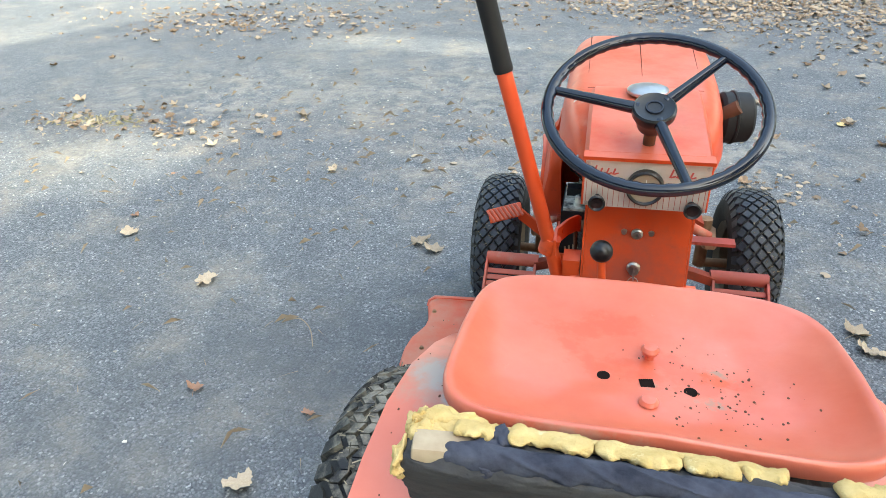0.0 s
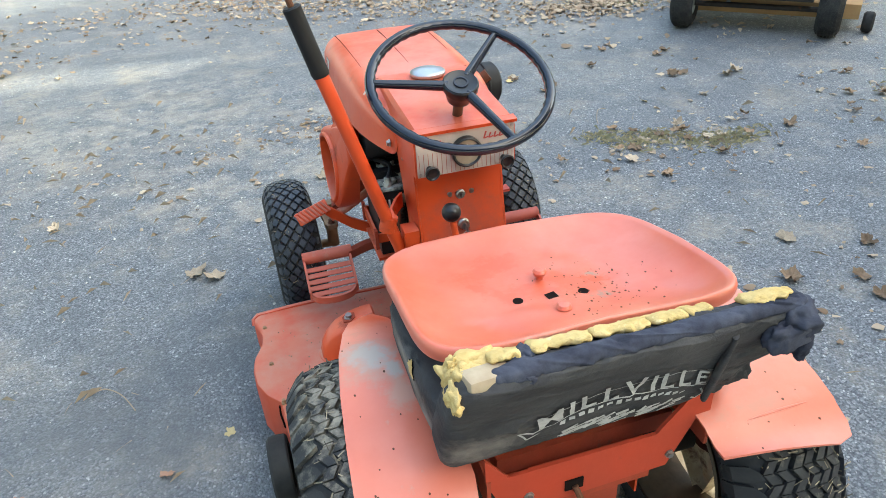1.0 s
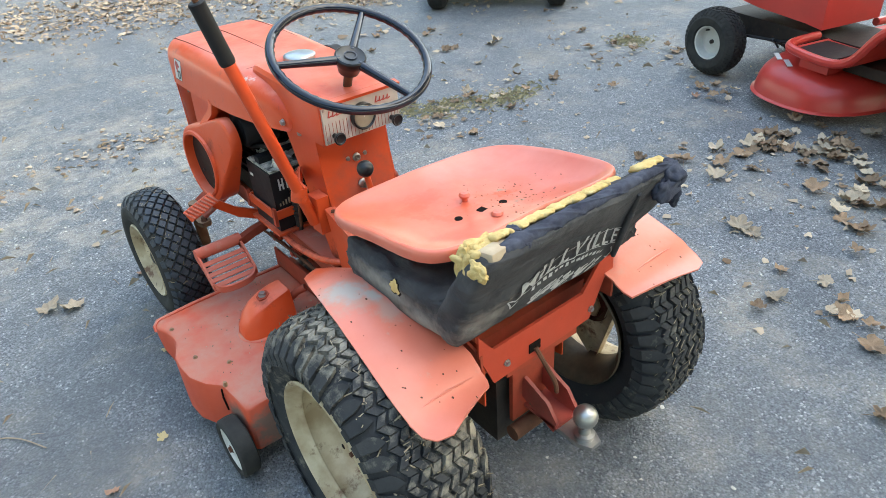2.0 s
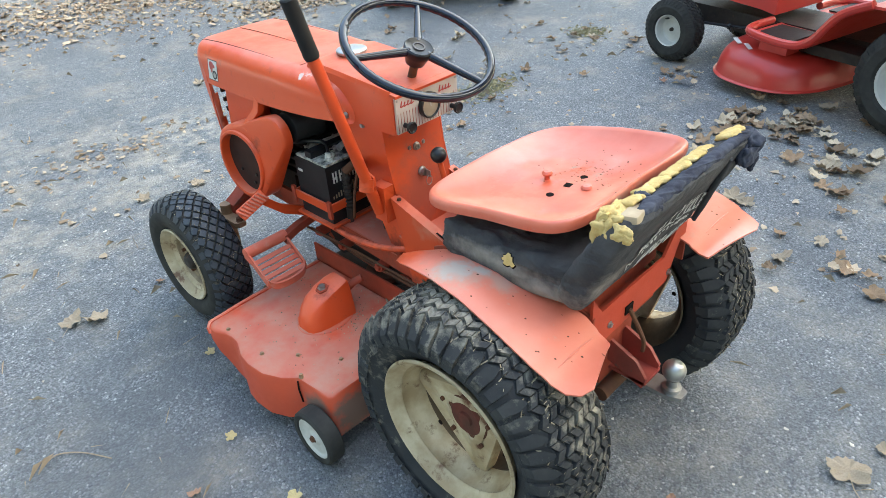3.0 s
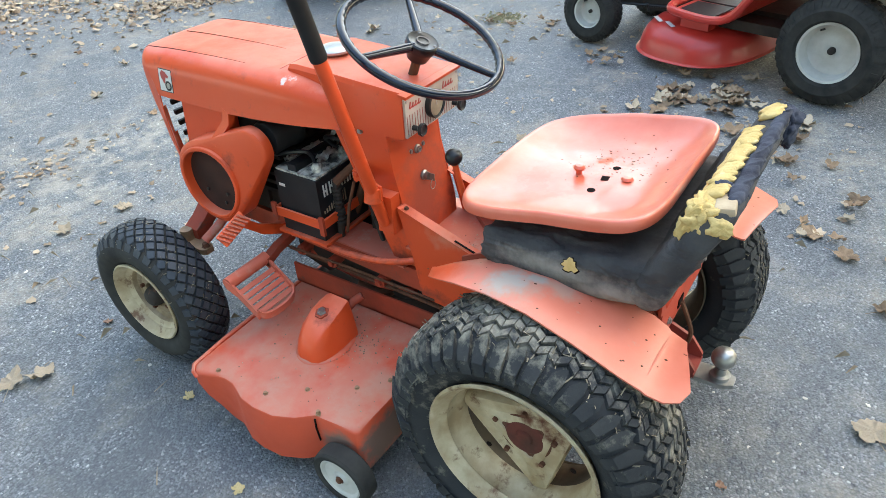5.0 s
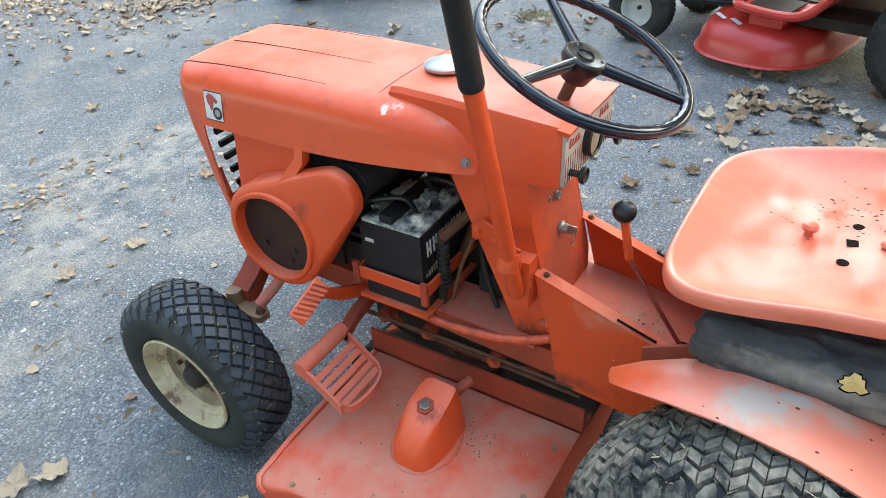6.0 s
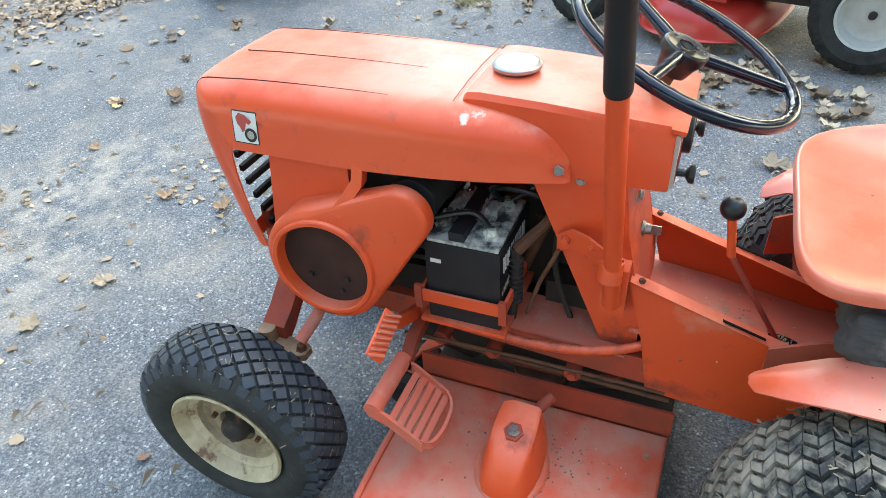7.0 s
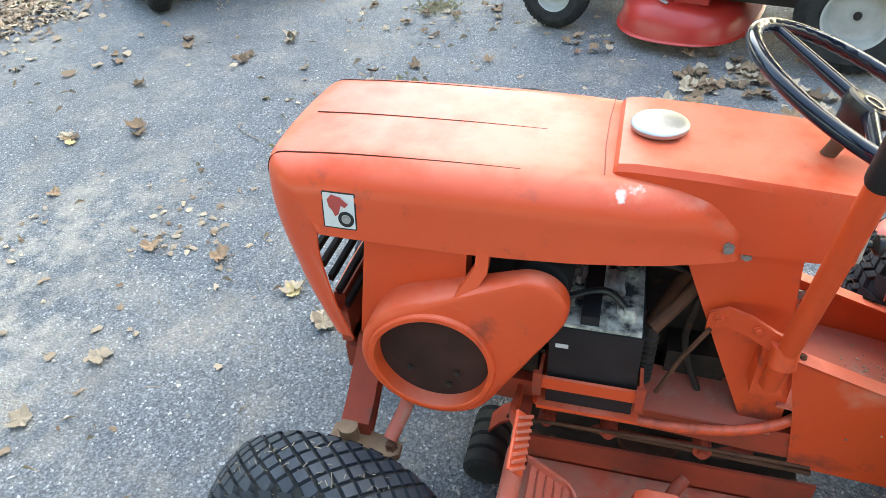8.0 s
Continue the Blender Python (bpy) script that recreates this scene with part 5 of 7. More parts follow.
# footrests: roller bar, side arms and slats
for s in (-1, 1):
    rest = new("footrest")
    rest.parent = tractor
    rest["label"] = "dark red slatted footrest" if s > 0 else "orange-red slatted footrest with roller bar"
    mat = DUSTY if s < 0 else MAROON
    bm = bmesh.new()
    tube(bm, [(s * 0.352, 0.828, 0.352), (s * 0.215, 0.828, 0.352)], 0.017, 20)
    part("roller", bm, mat, rest)
    for x in (0.350, 0.222):
        bm = bmesh.new()
        loft(bm, [[(s * x - 0.003, y, z - h), (s * x + 0.003, y, z - h), (s * x + 0.003, y, z + h), (s * x - 0.003, y, z + h)] for y, z, h in ((0.838, 0.350, 0.014), (0.80, 0.336, 0.014), (0.748, 0.296, 0.013), (0.735, 0.286, 0.012))])
        part("side_arm", bm, mat, rest, bevel=0.002)
    bm = bmesh.new()
    rim_ = curve([(s * 0.350, 0.744, 0.293), (s * 0.342, 0.730, 0.282), (s * 0.322, 0.721, 0.276), (s * 0.286, 0.718, 0.274), (s * 0.250, 0.721, 0.276), (s * 0.230, 0.730, 0.282), (s * 0.222, 0.744, 0.293)], 4)
    loft(bm, [[p + Vector((0, -0.002, -0.010)), p + Vector((0, 0.003, -0.008)), p + Vector((0, 0.001, 0.013)), p + Vector((0, -0.005, 0.011))] for p in rim_])
    part("toe_bar", bm, mat, rest)
    for k in range(5):
        y = 0.797 - k * 0.0145
        z = 0.330 - k * 0.0108
        bm = bmesh.new()
        box(bm, s * 0.286 - 0.062, s * 0.286 + 0.062, -0.0068, 0.0068, -0.002, 0.002, pose(0, y, z, 37, 0, 0))
        part("slat", bm, mat, rest, bevel=0.001, seg=1)
    bm = bmesh.new()
    loft(bm, [[(s * x, y - 0.012, z - 0.012), (s * x, y + 0.012, z - 0.012), (s * x, y + 0.012, z + 0.012), (s * x, y - 0.012, z + 0.012)] for x, y, z in ((0.225, 0.82, 0.345), (0.17, 0.83, 0.355), (0.11, 0.83, 0.365))])
    part("support", bm, GRIMY, rest, bevel=0.003)
# brake pedal with ribbed pad on the left, a plain lift pedal on the right
pm = pose(-0.303, 0.812, 0.498, 58, -20, 0)
bm = bmesh.new()
box(bm, -0.045, 0.045, -0.018, 0.018, -0.003, 0.003, pm)
pad = part("brake_pedal", bm, RED, tractor, "orange ribbed brake pedal", bevel=0.002)
for k in range(8):
    bm = bmesh.new()
    box(bm, -0.0028, 0.0028, -0.018, 0.018, 0.0028, 0.007, pm @ pose(-0.038 + k * 0.011, 0, 0, 0, 0, 24))
    part("tread_rib", bm, DUSTY, pad, bevel=0.001, seg=1)
bm = bmesh.new()
loft(bm, [[(x, y - 0.005, z - 0.016), (x, y + 0.005, z - 0.016), (x, y + 0.005, z + 0.016), (x, y - 0.005, z + 0.016)] for x, y, z in ((-0.27, 0.82, 0.498), (-0.20, 0.84, 0.43), (-0.13, 0.84, 0.392), (-0.11, 0.84, 0.385))])
part("pedal_arm", bm, RED, pad, bevel=0.002)
bm = bmesh.new()
box(bm, 0.11, 0.255, 0.80, 0.83, 0.455, 0.463)
part("lift_pedal", bm, MAROON, tractor, "dark red flat pedal bar", bevel=0.003)

# mower deck
deck_left = [(0.0, 0.83), (-0.30, 0.835), (-0.500, 0.832), (-0.515, 0.815), (-0.514, 0.79), (-0.504, 0.763), (-0.498, 0.73), (-0.500, 0.70), (-0.511, 0.672), (-0.523, 0.645), (-0.529, 0.60), (-0.525, 0.54), (-0.503, 0.49), (-0.474, 0.455), (-0.470, 0.413), (-0.464, 0.345), (-0.455, 0.336), (-0.385, 0.334), (0.0, 0.33)]
outline = deck_left + [(-x, y) for x, y in deck_left[::-1][1:-1]]
bm = bmesh.new()


def deck_ring(grow, z):
    return [((abs(x) + grow) * (1 if x > 0 else -1) if abs(x) > 0.1 else x, y + (grow if y > 0.6 else -grow) * (1 if y > 0.7 or y < 0.4 else 0), z) for x, y in outline]


rws = loft(bm, [deck_ring(0.004, 0.055), deck_ring(0.004, 0.188), deck_ring(0.0, 0.196), deck_ring(-0.010, 0.200)], True, False)
bm.faces.new(rws[-1])
for v in bm.verts:
    # the skirt's foot rises towards the open front corner
    if v.co.z < 0.1 and v.co.x < -0.4 and v.co.y > 0.74:
        v.co.z += 0.10 * min(1, (v.co.y - 0.74) / 0.08)
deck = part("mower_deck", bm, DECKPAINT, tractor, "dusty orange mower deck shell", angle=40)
bm = bmesh.new()
tube(bm, [(-0.519, 0.812, 0.178), (-0.518, 0.822, 0.190), (-0.506, 0.834, 0.195), (-0.40, 0.841, 0.196), (-0.30, 0.842, 0.196), (-0.10, 0.838, 0.196)], 0.007, 10)
part("rolled_edge", bm, DECKPAINT, deck)
# grooved rubber roller under the deck's front edge
bm = bmesh.new()
lathe(bm, [(-0.095, 0.0001), (-0.095, 0.030), (-0.088, 0.042)] + [(-0.088 + 0.036 * k + d_, r_) for k in range(4) for d_, r_ in ((0.004, 0.044), (0.028, 0.044), (0.030, 0.036), (0.035, 0.036))] + [(0.062, 0.042), (0.068, 0.030), (0.068, 0.0001)], 28, pose(0.02, 0.925, 0.048))
roller = part("deck_roller", bm, BARK, deck, "worn grooved rubber deck roller", angle=30)
bm = bmesh.new()
loft(bm, [[(x, y, z), (x + 0.05, y, z), (x + 0.05, y, z + 0.008), (x, y, z + 0.008)] for x, y, z in ((0.0, 0.82, 0.19), (0.0, 0.90, 0.13), (0.0, 0.925, 0.095))])
part("roller_bracket", bm, GRIMY, roller, bevel=0.002)
bm = bmesh.new()
loft(bm, [[(-0.276 + r * math.cos(a), 0.590 + r * 0.8 * math.sin(a), z) for a in [2 * math.pi * k / 28 for k in range(28)]] for r, z in ((0.088, 0.198), (0.084, 0.2035), (0.076, 0.205))])
part("spindle_base", bm, DECKPAINT, deck, angle=50)
# belt pulley cover: a tapered hood, high at the back
bm = bmesh.new()
sec = []
for x, h, w0, w1 in ((-0.354, 0.212, 0.020, 0.014), (-0.347, 0.240, 0.036, 0.024), (-0.330, 0.264, 0.047, 0.033), (-0.305, 0.284, 0.053, 0.038), (-0.27, 0.299, 0.056, 0.040), (-0.235, 0.308, 0.055, 0.039), (-0.212, 0.311, 0.052, 0.036), (-0.207, 0.305, 0.050, 0.034)):
    yb, z0 = 0.590, 0.2
    sec.append([(x, yb - w0, z0), (x, yb - (w0 + w1) / 2, z0 + (h - z0) * 0.6), (x, yb - w1, h - 0.005), (x, yb - w1 + 0.007, h), (x, yb + w1 - 0.016, h + 0.001), (x, yb + w1, h - 0.010), (x, yb + (w0 + w1) / 2, z0 + (h - z0) * 0.6), (x, yb + w0, z0)])
loft(bm, sec)
cov = part("pulley_cover", bm, RED, deck, "dusty orange belt pulley cover", angle=38)
bm = bmesh.new()
lathe(bm, [(-0.004, 0.019), (0.0015, 0.019), (0.002, 0.0001)], 6, pose(-0.272, 0.589, 0.3, 0, -104, 0))
part("bolt_plate", bm, GRIMY, deck)
bolt("cover_bolt", (-0.272, 0.589, 0.302), (0, 0, 1), 0.0095, 0.008, STEEL, deck)
bm = bmesh.new()
tube(bm, [(-0.205, 0.575, 0.262), (-0.185, 0.560, 0.285), (-0.165, 0.545, 0.296)], 0.011, 12)
part("hanger_pin", bm, GRIMY, deck)
for x, y in ((-0.468, 0.447), (-0.485, 0.60), (-0.425, 0.52), (-0.36, 0.42), (-0.30, 0.365), (-0.17, 0.36), (-0.49, 0.76)):
    bolt("deck_bolt", (x, y, 0.200), (0, 0, 1), 0.0052, 0.010 if y == 0.447 else 0.005, KNUCKLE, deck)
bm = bmesh.new()
plate(bm, [(0.325, 0.205), (0.325, 0.272), (0.84, 0.268), (0.84, 0.205)], "x", -0.116, 0.006)
loft(bm, [[(x, y, z), (x, y, z + 0.006), (x + 0.05, y, z + 0.006), (x + 0.05, y, z)] for x, y, z in ((-0.116, 0.325, 0.203), (-0.116, 0.84, 0.203))])
part("deck_hanger", bm, GRIMY, deck, "grimy orange deck hanger rail", bevel=0.002)
bm = bmesh.new()
plate(bm, [(0.345, 0.06), (0.345, 0.195), (0.365, 0.195), (0.42, 0.06)], "x", -0.458, 0.01)
part("wheel_bracket", bm, DUSTY, deck)
bm = bmesh.new()
tube(bm, [(-0.480, 0.449, 0.192), (-0.482, 0.448, 0.165), (-0.479, 0.447, 0.12)], [0.0022, 0.0026, 0.0022], 8)
part("skirt_seam", bm, DARKGAP, deck, "dark seam at the end of the skirt")
for s in (-1, 1):
    gw = new("gauge_wheel")
    gw.parent = tractor
    gw["label"] = "small solid deck gauge wheel with cream disc"
    gm = pose(s * 0.503, 0.360, 0.0795) @ Matrix.Diagonal((s * 1.1, 1.09, 1.09, 1))
    bm = bmesh.new()
    lathe(bm, [(-0.02, 0.052), (-0.022, 0.066), (-0.018, 0.0715), (0.0, 0.073), (0.016, 0.0715), (0.021, 0.066), (0.02, 0.056), (0.014, 0.052)], 40, gm, close=True)
    part("tyre", bm, BARK, gw, "worn black rubber tyre")
    bm = bmesh.new()
    lathe(bm, [(-0.018, 0.053), (0.016, 0.056), (0.017, 0.05), (0.012, 0.044), (0.011, 0.02), (0.016, 0.014), (0.016, 0.0001)], 36, gm)
    part("disc", bm, GREYRIM, gw, "pale grey wheel disc")
    bolt("axle_bolt", (s * 0.5215, 0.360, 0.0795), (s, 0, 0), 0.008, 0.006, RUST, gw)

# rear fenders: a long curved strip with a bent-down tail
for s in (-1, 1):
    cols = []
    up = 0.0 if s < 0 else 0.006
    tail = 0.0 if s < 0 else 0.010
    wide = 0.0 if s < 0 else -0.045
    out_ = 0.0 if s < 0 else 0.014
    for y, z, xo, xi in ((0.246, 0.556, 0.266, 0.246), (0.238, 0.562, 0.286, 0.238), (0.205, 0.582, 0.306, 0.232), (0.15, 0.604, 0.324, 0.222), (0.07, 0.622, 0.342, 0.208), (-0.02, 0.622, 0.355, 0.200), (-0.11, 0.602, 0.364, 0.197), (-0.20, 0.573, 0.370, 0.198), (-0.238, 0.561, 0.370, 0.203), (-0.246, 0.556, 0.370, 0.204), (-0.275, 0.550, 0.367, 0.206), (-0.298, 0.551, 0.354, 0.214), (-0.306, 0.552, 0.326, 0.232)):
        xi += wide * min(1, max(0, (0.2 - y) / 0.1))
        xo += out_ * min(1, max(0, (0.2 - y) / 0.2))
        if s > 0 and y < -0.28:
            xi = 0.162
        z -= tail * min(1, max(0, (-0.23 - y) / 0.07))
        cut = max(0, -0.215 - y) * (0.35 if s > 0 else 0.38)
        cols.append([(s * (xo + (xi - xo) * t), y + cut * t, z + up - 0.008 * (1 - t) ** 3 - 0.035 * max(0, t - 0.55) * (1 if y > -0.2 else 0.3)) for t in (0, 0.08, 0.25, 0.5, 0.75, 1)])
    bm = bmesh.new()
    loft(bm, cols, closed=False)
    bmesh.ops.recalc_face_normals(bm, faces=bm.faces)
    bmesh.ops.solidify(bm, geom=bm.faces[:], thickness=0.004)
    fender = part("fender", bm, FENDERPAINT, tractor, "sun-faded orange fender with bare grey wear" if s < 0 else "sun-faded orange fender with dirt specks", angle=50)
    tree_ = BVHTree.FromPolygons([v.co for v in fender.data.vertices], [p.vertices[:] for p in fender.data.polygons])
    pts_ = [tree_.ray_cast(Vector((s * x, -0.236, 1.0)), Vector((0, 0, -1)))[0] for x in (0.335, 0.31, 0.28, 0.25, 0.225)]
    bm = bmesh.new()
    tube(bm, [p for p in pts_ if p], [0.0006, 0.0022, 0.0026, 0.0022, 0.0006], 8)
    part("pressed_rib", bm, FENDERPAINT, fender)
    bm = bmesh.new()
    rng = random.Random(9 + s)
    for k in range(26 if s < 0 else 46):
        p = tree_.ray_cast(Vector((s * rng.uniform(0.22, 0.34), rng.uniform(-0.28, 0.15), 1.0)), Vector((0, 0, -1)))[0]
        if p:
            bmesh.ops.create_icosphere(bm, subdivisions=1, radius=rng.uniform(0.0008, 0.0024), matrix=Matrix.Translation(p) @ Matrix.Diagonal((1, 1.6, 0.4, 1)))
    tagged(part("dirt_specks", bm, RUST, fender), kind="stuff")
# rear cross plate that carries the fenders
bm = bmesh.new()
plate(bm, [(-0.185, 0.60), (-0.15, 0.552), (0.09, 0.552), (0.14, 0.61), (0.18, 0.61), (0.18, 0.57), (0.155, 0.56), (0.115, 0.475), (-0.15, 0.468), (-0.185, 0.55)], "y", -0.208, 0.006)
cross = part("rear_cross_plate", bm, DULLRED, tractor, "orange rear cross plate", bevel=0.0015)
bm = bmesh.new()
box(bm, -0.06, -0.03, -0.2105, -0.2075, 0.487, 0.508)
part("plate_slot", bm, DARKGAP, cross)
for s in (-1, 1):
    bm = bmesh.new()
    loft(bm, [[(s * 0.178, y, z0), (s * 0.184, y, z0), (s * 0.184, y, z1), (s * 0.178, y, z1)] for y, z0, z1 in ((-0.21, 0.50, 0.555), (-0.05, 0.50, 0.595), (0.15, 0.48, 0.58), (0.22, 0.46, 0.545))])
    loft(bm, [[(s * x, y, 0.47), (s * x, y, 0.476), (s * x, y + 0.05, 0.476), (s * x, y + 0.05, 0.47)] for x, y in ((0.11, -0.1), (0.184, -0.1))])
    loft(bm, [[(s * x, y, 0.47), (s * x, y, 0.476), (s * x, y + 0.05, 0.476), (s * x, y + 0.05, 0.47)] for x, y in ((0.11, 0.12), (0.184, 0.12))])
    part("fender_brace", bm, GRIMY, tractor, bevel=0.001, seg=1)
    bolt("cross_bolt", (s * 0.118, -0.209, 0.500), (0, -1, 0), 0.006, 0.005, STEEL, cross)

# transaxle, axle tubes, rear plate and hitch
bm = bmesh.new()
box(bm, -0.085, 0.085, -0.14, 0.16, 0.20, 0.385)
part("transaxle", bm, GREASE, tractor, "oily transaxle case", bevel=0.015, seg=3)
bm = bmesh.new()
tube(bm, [(-0.30, -0.027, 0.299), (0.30, -0.027, 0.299)], [0.032, 0.032], 18)
part("axle_housing", bm, GREASE, tractor)
bm = bmesh.new()
box(bm, -0.062, 0.062, -0.165, -0.155, 0.265, 0.475)
part("rear_plate", bm, GRIMY, tractor, "grimy orange rear drawbar plate", bevel=0.002)
bm = bmesh.new()
tube(bm, [(-0.078, -0.18, 0.252), (0.078, -0.18, 0.252)], 0.018, 14)
part("drawbar_tube", bm, RUST, tractor)
bm = bmesh.new()
loft(bm, [[(x, -0.155, 0.325), (x, -0.255, 0.285), (x, -0.262, 0.315), (x, -0.235, 0.352), (x, -0.17, 0.38)] for x in (-0.034, -0.026)])
loft(bm, [[(x, -0.155, 0.325), (x, -0.255, 0.285), (x, -0.262, 0.315), (x, -0.235, 0.352), (x, -0.17, 0.38)] for x in (0.026, 0.034)])
box(bm, -0.034, 0.034, -0.262, -0.17, 0.296, 0.304)
part("hitch_clevis", bm, MAROON, tractor, "rusty orange hitch clevis", bevel=0.002)
bm = bmesh.new()
loft(bm, [[(-0.026, -0.20, z), (0.026, -0.20, z), (0.026, -0.315, z), (0.014, -0.340, z), (-0.014, -0.340, z), (-0.026, -0.315, z)] for z in (0.284, 0.294)])
hitch = part("hitch_bar", bm, STEEL, tractor, "steel ball mount", bevel=0.002)
bm = bmesh.new()
lathe(bm, [(0.294, 0.021), (0.298, 0.022), (0.304, 0.021), (0.306, 0.013), (0.320, 0.012), (0.326, 0.015)], 24, pose(0, -0.308, 0, 0, -90, 0))
bmesh.ops.create_uvsphere(bm, u_segments=32, v_segments=20, radius=0.0255, matrix=pose(0, -0.308, 0.349))
lathe(bm, [(0.268, 0.012), (0.284, 0.013)], 6, pose(0, -0.308, 0, 0, -90, 0))
part("tow_ball", bm, STEEL, hitch, "dull steel tow ball", angle=50)
bm = bmesh.new()
tube(bm, curve([(-0.045, -0.212, 0.496), (-0.03, -0.225, 0.45), (-0.012, -0.235, 0.40), (0.0, -0.23, 0.36)], 5), 0.005, 8)
part("chain", bm, RUST, tractor)

# seat stand, cushion in its cloth, backrest and the metal pan on top
bm = bmesh.new()
box(bm, -0.10, 0.10, -0.19, 0.02, 0.435, 0.500)
box(bm, -0.15, 0.15, -0.16, 0.06, 0.50, 0.535)
box(bm, -0.09, -0.07, -0.1, 0.02, 0.52, 0.60)
box(bm, 0.07, 0.09, -0.1, 0.02, 0.52, 0.60)
part("seat_stand", bm, GRIMY, tractor, "grimy seat stand", bevel=0.004)


def puffed(bm, x0, x1, section, wrinkle, seed, nx=120, end=0.03, lift=None):
    """A stuffed bar: a closed section in (y, z) swept along x, its ends rounded, with folds."""
    cy, cz = sum(p[0] for p in section) / len(section), sum(p[1] for p in section) / len(section)
    rings_ = []
    for i in range(nx + 1):
        t = i / nx
        x = x0 + (x1 - x0) * t
        edge = min(x - x0, x1 - x)
        k = 1.0 if edge > end else 0.55 + 0.45 * math.sqrt(max(0, 1 - (1 - edge / end) ** 2))
        ring_ = []
        for y, z in section:
            p = Vector((x, cy + (y - cy) * k, cz + (z - cz) * k))
            if lift:
                rise = lift(x, p.z)
                p += Vector((0, -0.45 * rise, rise))
            f = noise.noise(Vector((p.x * 9, p.y * 16, p.z * 16)) + Vector((seed, 0, 0)))
            f2 = abs(noise.noise(Vector((p.x * 22, p.y * 10, p.z * 26)) + Vector((0, seed, 0))))
            d_ = Vector((0, p.y - cy, p.z - cz)).normalized()
            f3 = abs(noise.noise(Vector((p.x * 38 + p.z * 20, p.y * 14, p.z * 44 - p.x * 12)) + Vector((0, 0, seed))))
            # long sharp creases that run aslant
            u1, u2 = p.x * 0.5 + p.y * 0.6 - p.z * 0.6, p.x * 0.3 + p.y * 0.8 + p.z
            c1 = max(0, 1 - abs(noise.noise(Vector((u1 * 7, u2 * 34, seed)))) * 7)
            c2 = max(0, 1 - abs(noise.noise(Vector((u2 * 9 + 4, u1 * 40, seed + 5)))) * 8)
            ring_.append(p + d_ * (wrinkle * f - wrinkle * 0.6 * f2 - wrinkle * 0.4 * f3 + wrinkle * 0.6 * c1 * c1 - wrinkle * 0.6 * c2 * c2))
        rings_.append(ring_)
    loft(bm, rings_)


def smooth_section(pts, n=9):
    loop = curve([(y, z, 0) for y, z in pts] + [(*pts[0], 0)], n)
    return [(p.x, p.y) for p in loop[:-1]]


bm = bmesh.new()
puffed(bm, -0.245, 0.240, smooth_section([(0.150, 0.635), (0.125, 0.674), (0.0, 0.683), (-0.15, 0.690), (-0.212, 0.68), (-0.205, 0.612), (-0.08, 0.588), (0.06, 0.580), (0.125, 0.592)]), 0.015, 3, end=0.024)
cushion = part("seat_cushion", bm, CLOTH, tractor, "old seat cushion wrapped in charcoal cotton shirt", angle=80)
def flap_rise(x, z):
    """How far the cloth's lower edge is pulled up towards the bunched end."""
    k = min(1, max(0, (x - 0.118) / 0.105))
    return max(0, 0.78 - z) * 0.70 * k * k * (3 - 2 * k)


bm = bmesh.new()
puffed(bm, -0.252, 0.234, smooth_section([(-0.150, 0.615), (-0.172, 0.68), (-0.215, 0.75), (-0.246, 0.810), (-0.275, 0.832), (-0.301, 0.826), (-0.298, 0.800), (-0.268, 0.735), (-0.239, 0.665), (-0.214, 0.612), (-0.185, 0.596)]), 0.006, 8, lift=flap_rise)
back = part("backrest", bm, CLOTH, tractor, "backrest wrapped in torn charcoal cotton shirt", angle=80)

# a torn hole in the cushion's cloth that shows yellow foam
laid(cushion, "torn_hole", DARKGAP, "", (-0.645, -0.050, 0.958), (0.8, 0, -0.6), (0, 1, 0.1), 0.019, 0.015, 4)
laid(cushion, "foam_patch", FOAM, "torn hole showing yellow foam", (-0.645, -0.050, 0.958), (0.8, 0, -0.6), (0, 1, 0.1), 0.0165, 0.0125, 4).location = (-0.0015, 0, 0.0012)

# yellow foam that shows through the torn top of the backrest

def lump(bm, c, r, squash, seed, amp=0.35):
    vs = bmesh.ops.create_icosphere(bm, subdivisions=4, radius=1.0)["verts"]
    for v in vs:
        f = 1 + amp * noise.noise(v.co * 1.6 + Vector((seed * 3.1, 0, 0))) + 0.25 * noise.noise(v.co * 3 + Vector((0, seed * 2.3, 0))) + 0.10 * noise.noise(v.co * 9 + Vector((seed, 0, 0)))
        v.co = Vector(c) + Vector((v.co.x * squash[0], v.co.y * squash[1], v.co.z * squash[2])) * r * f


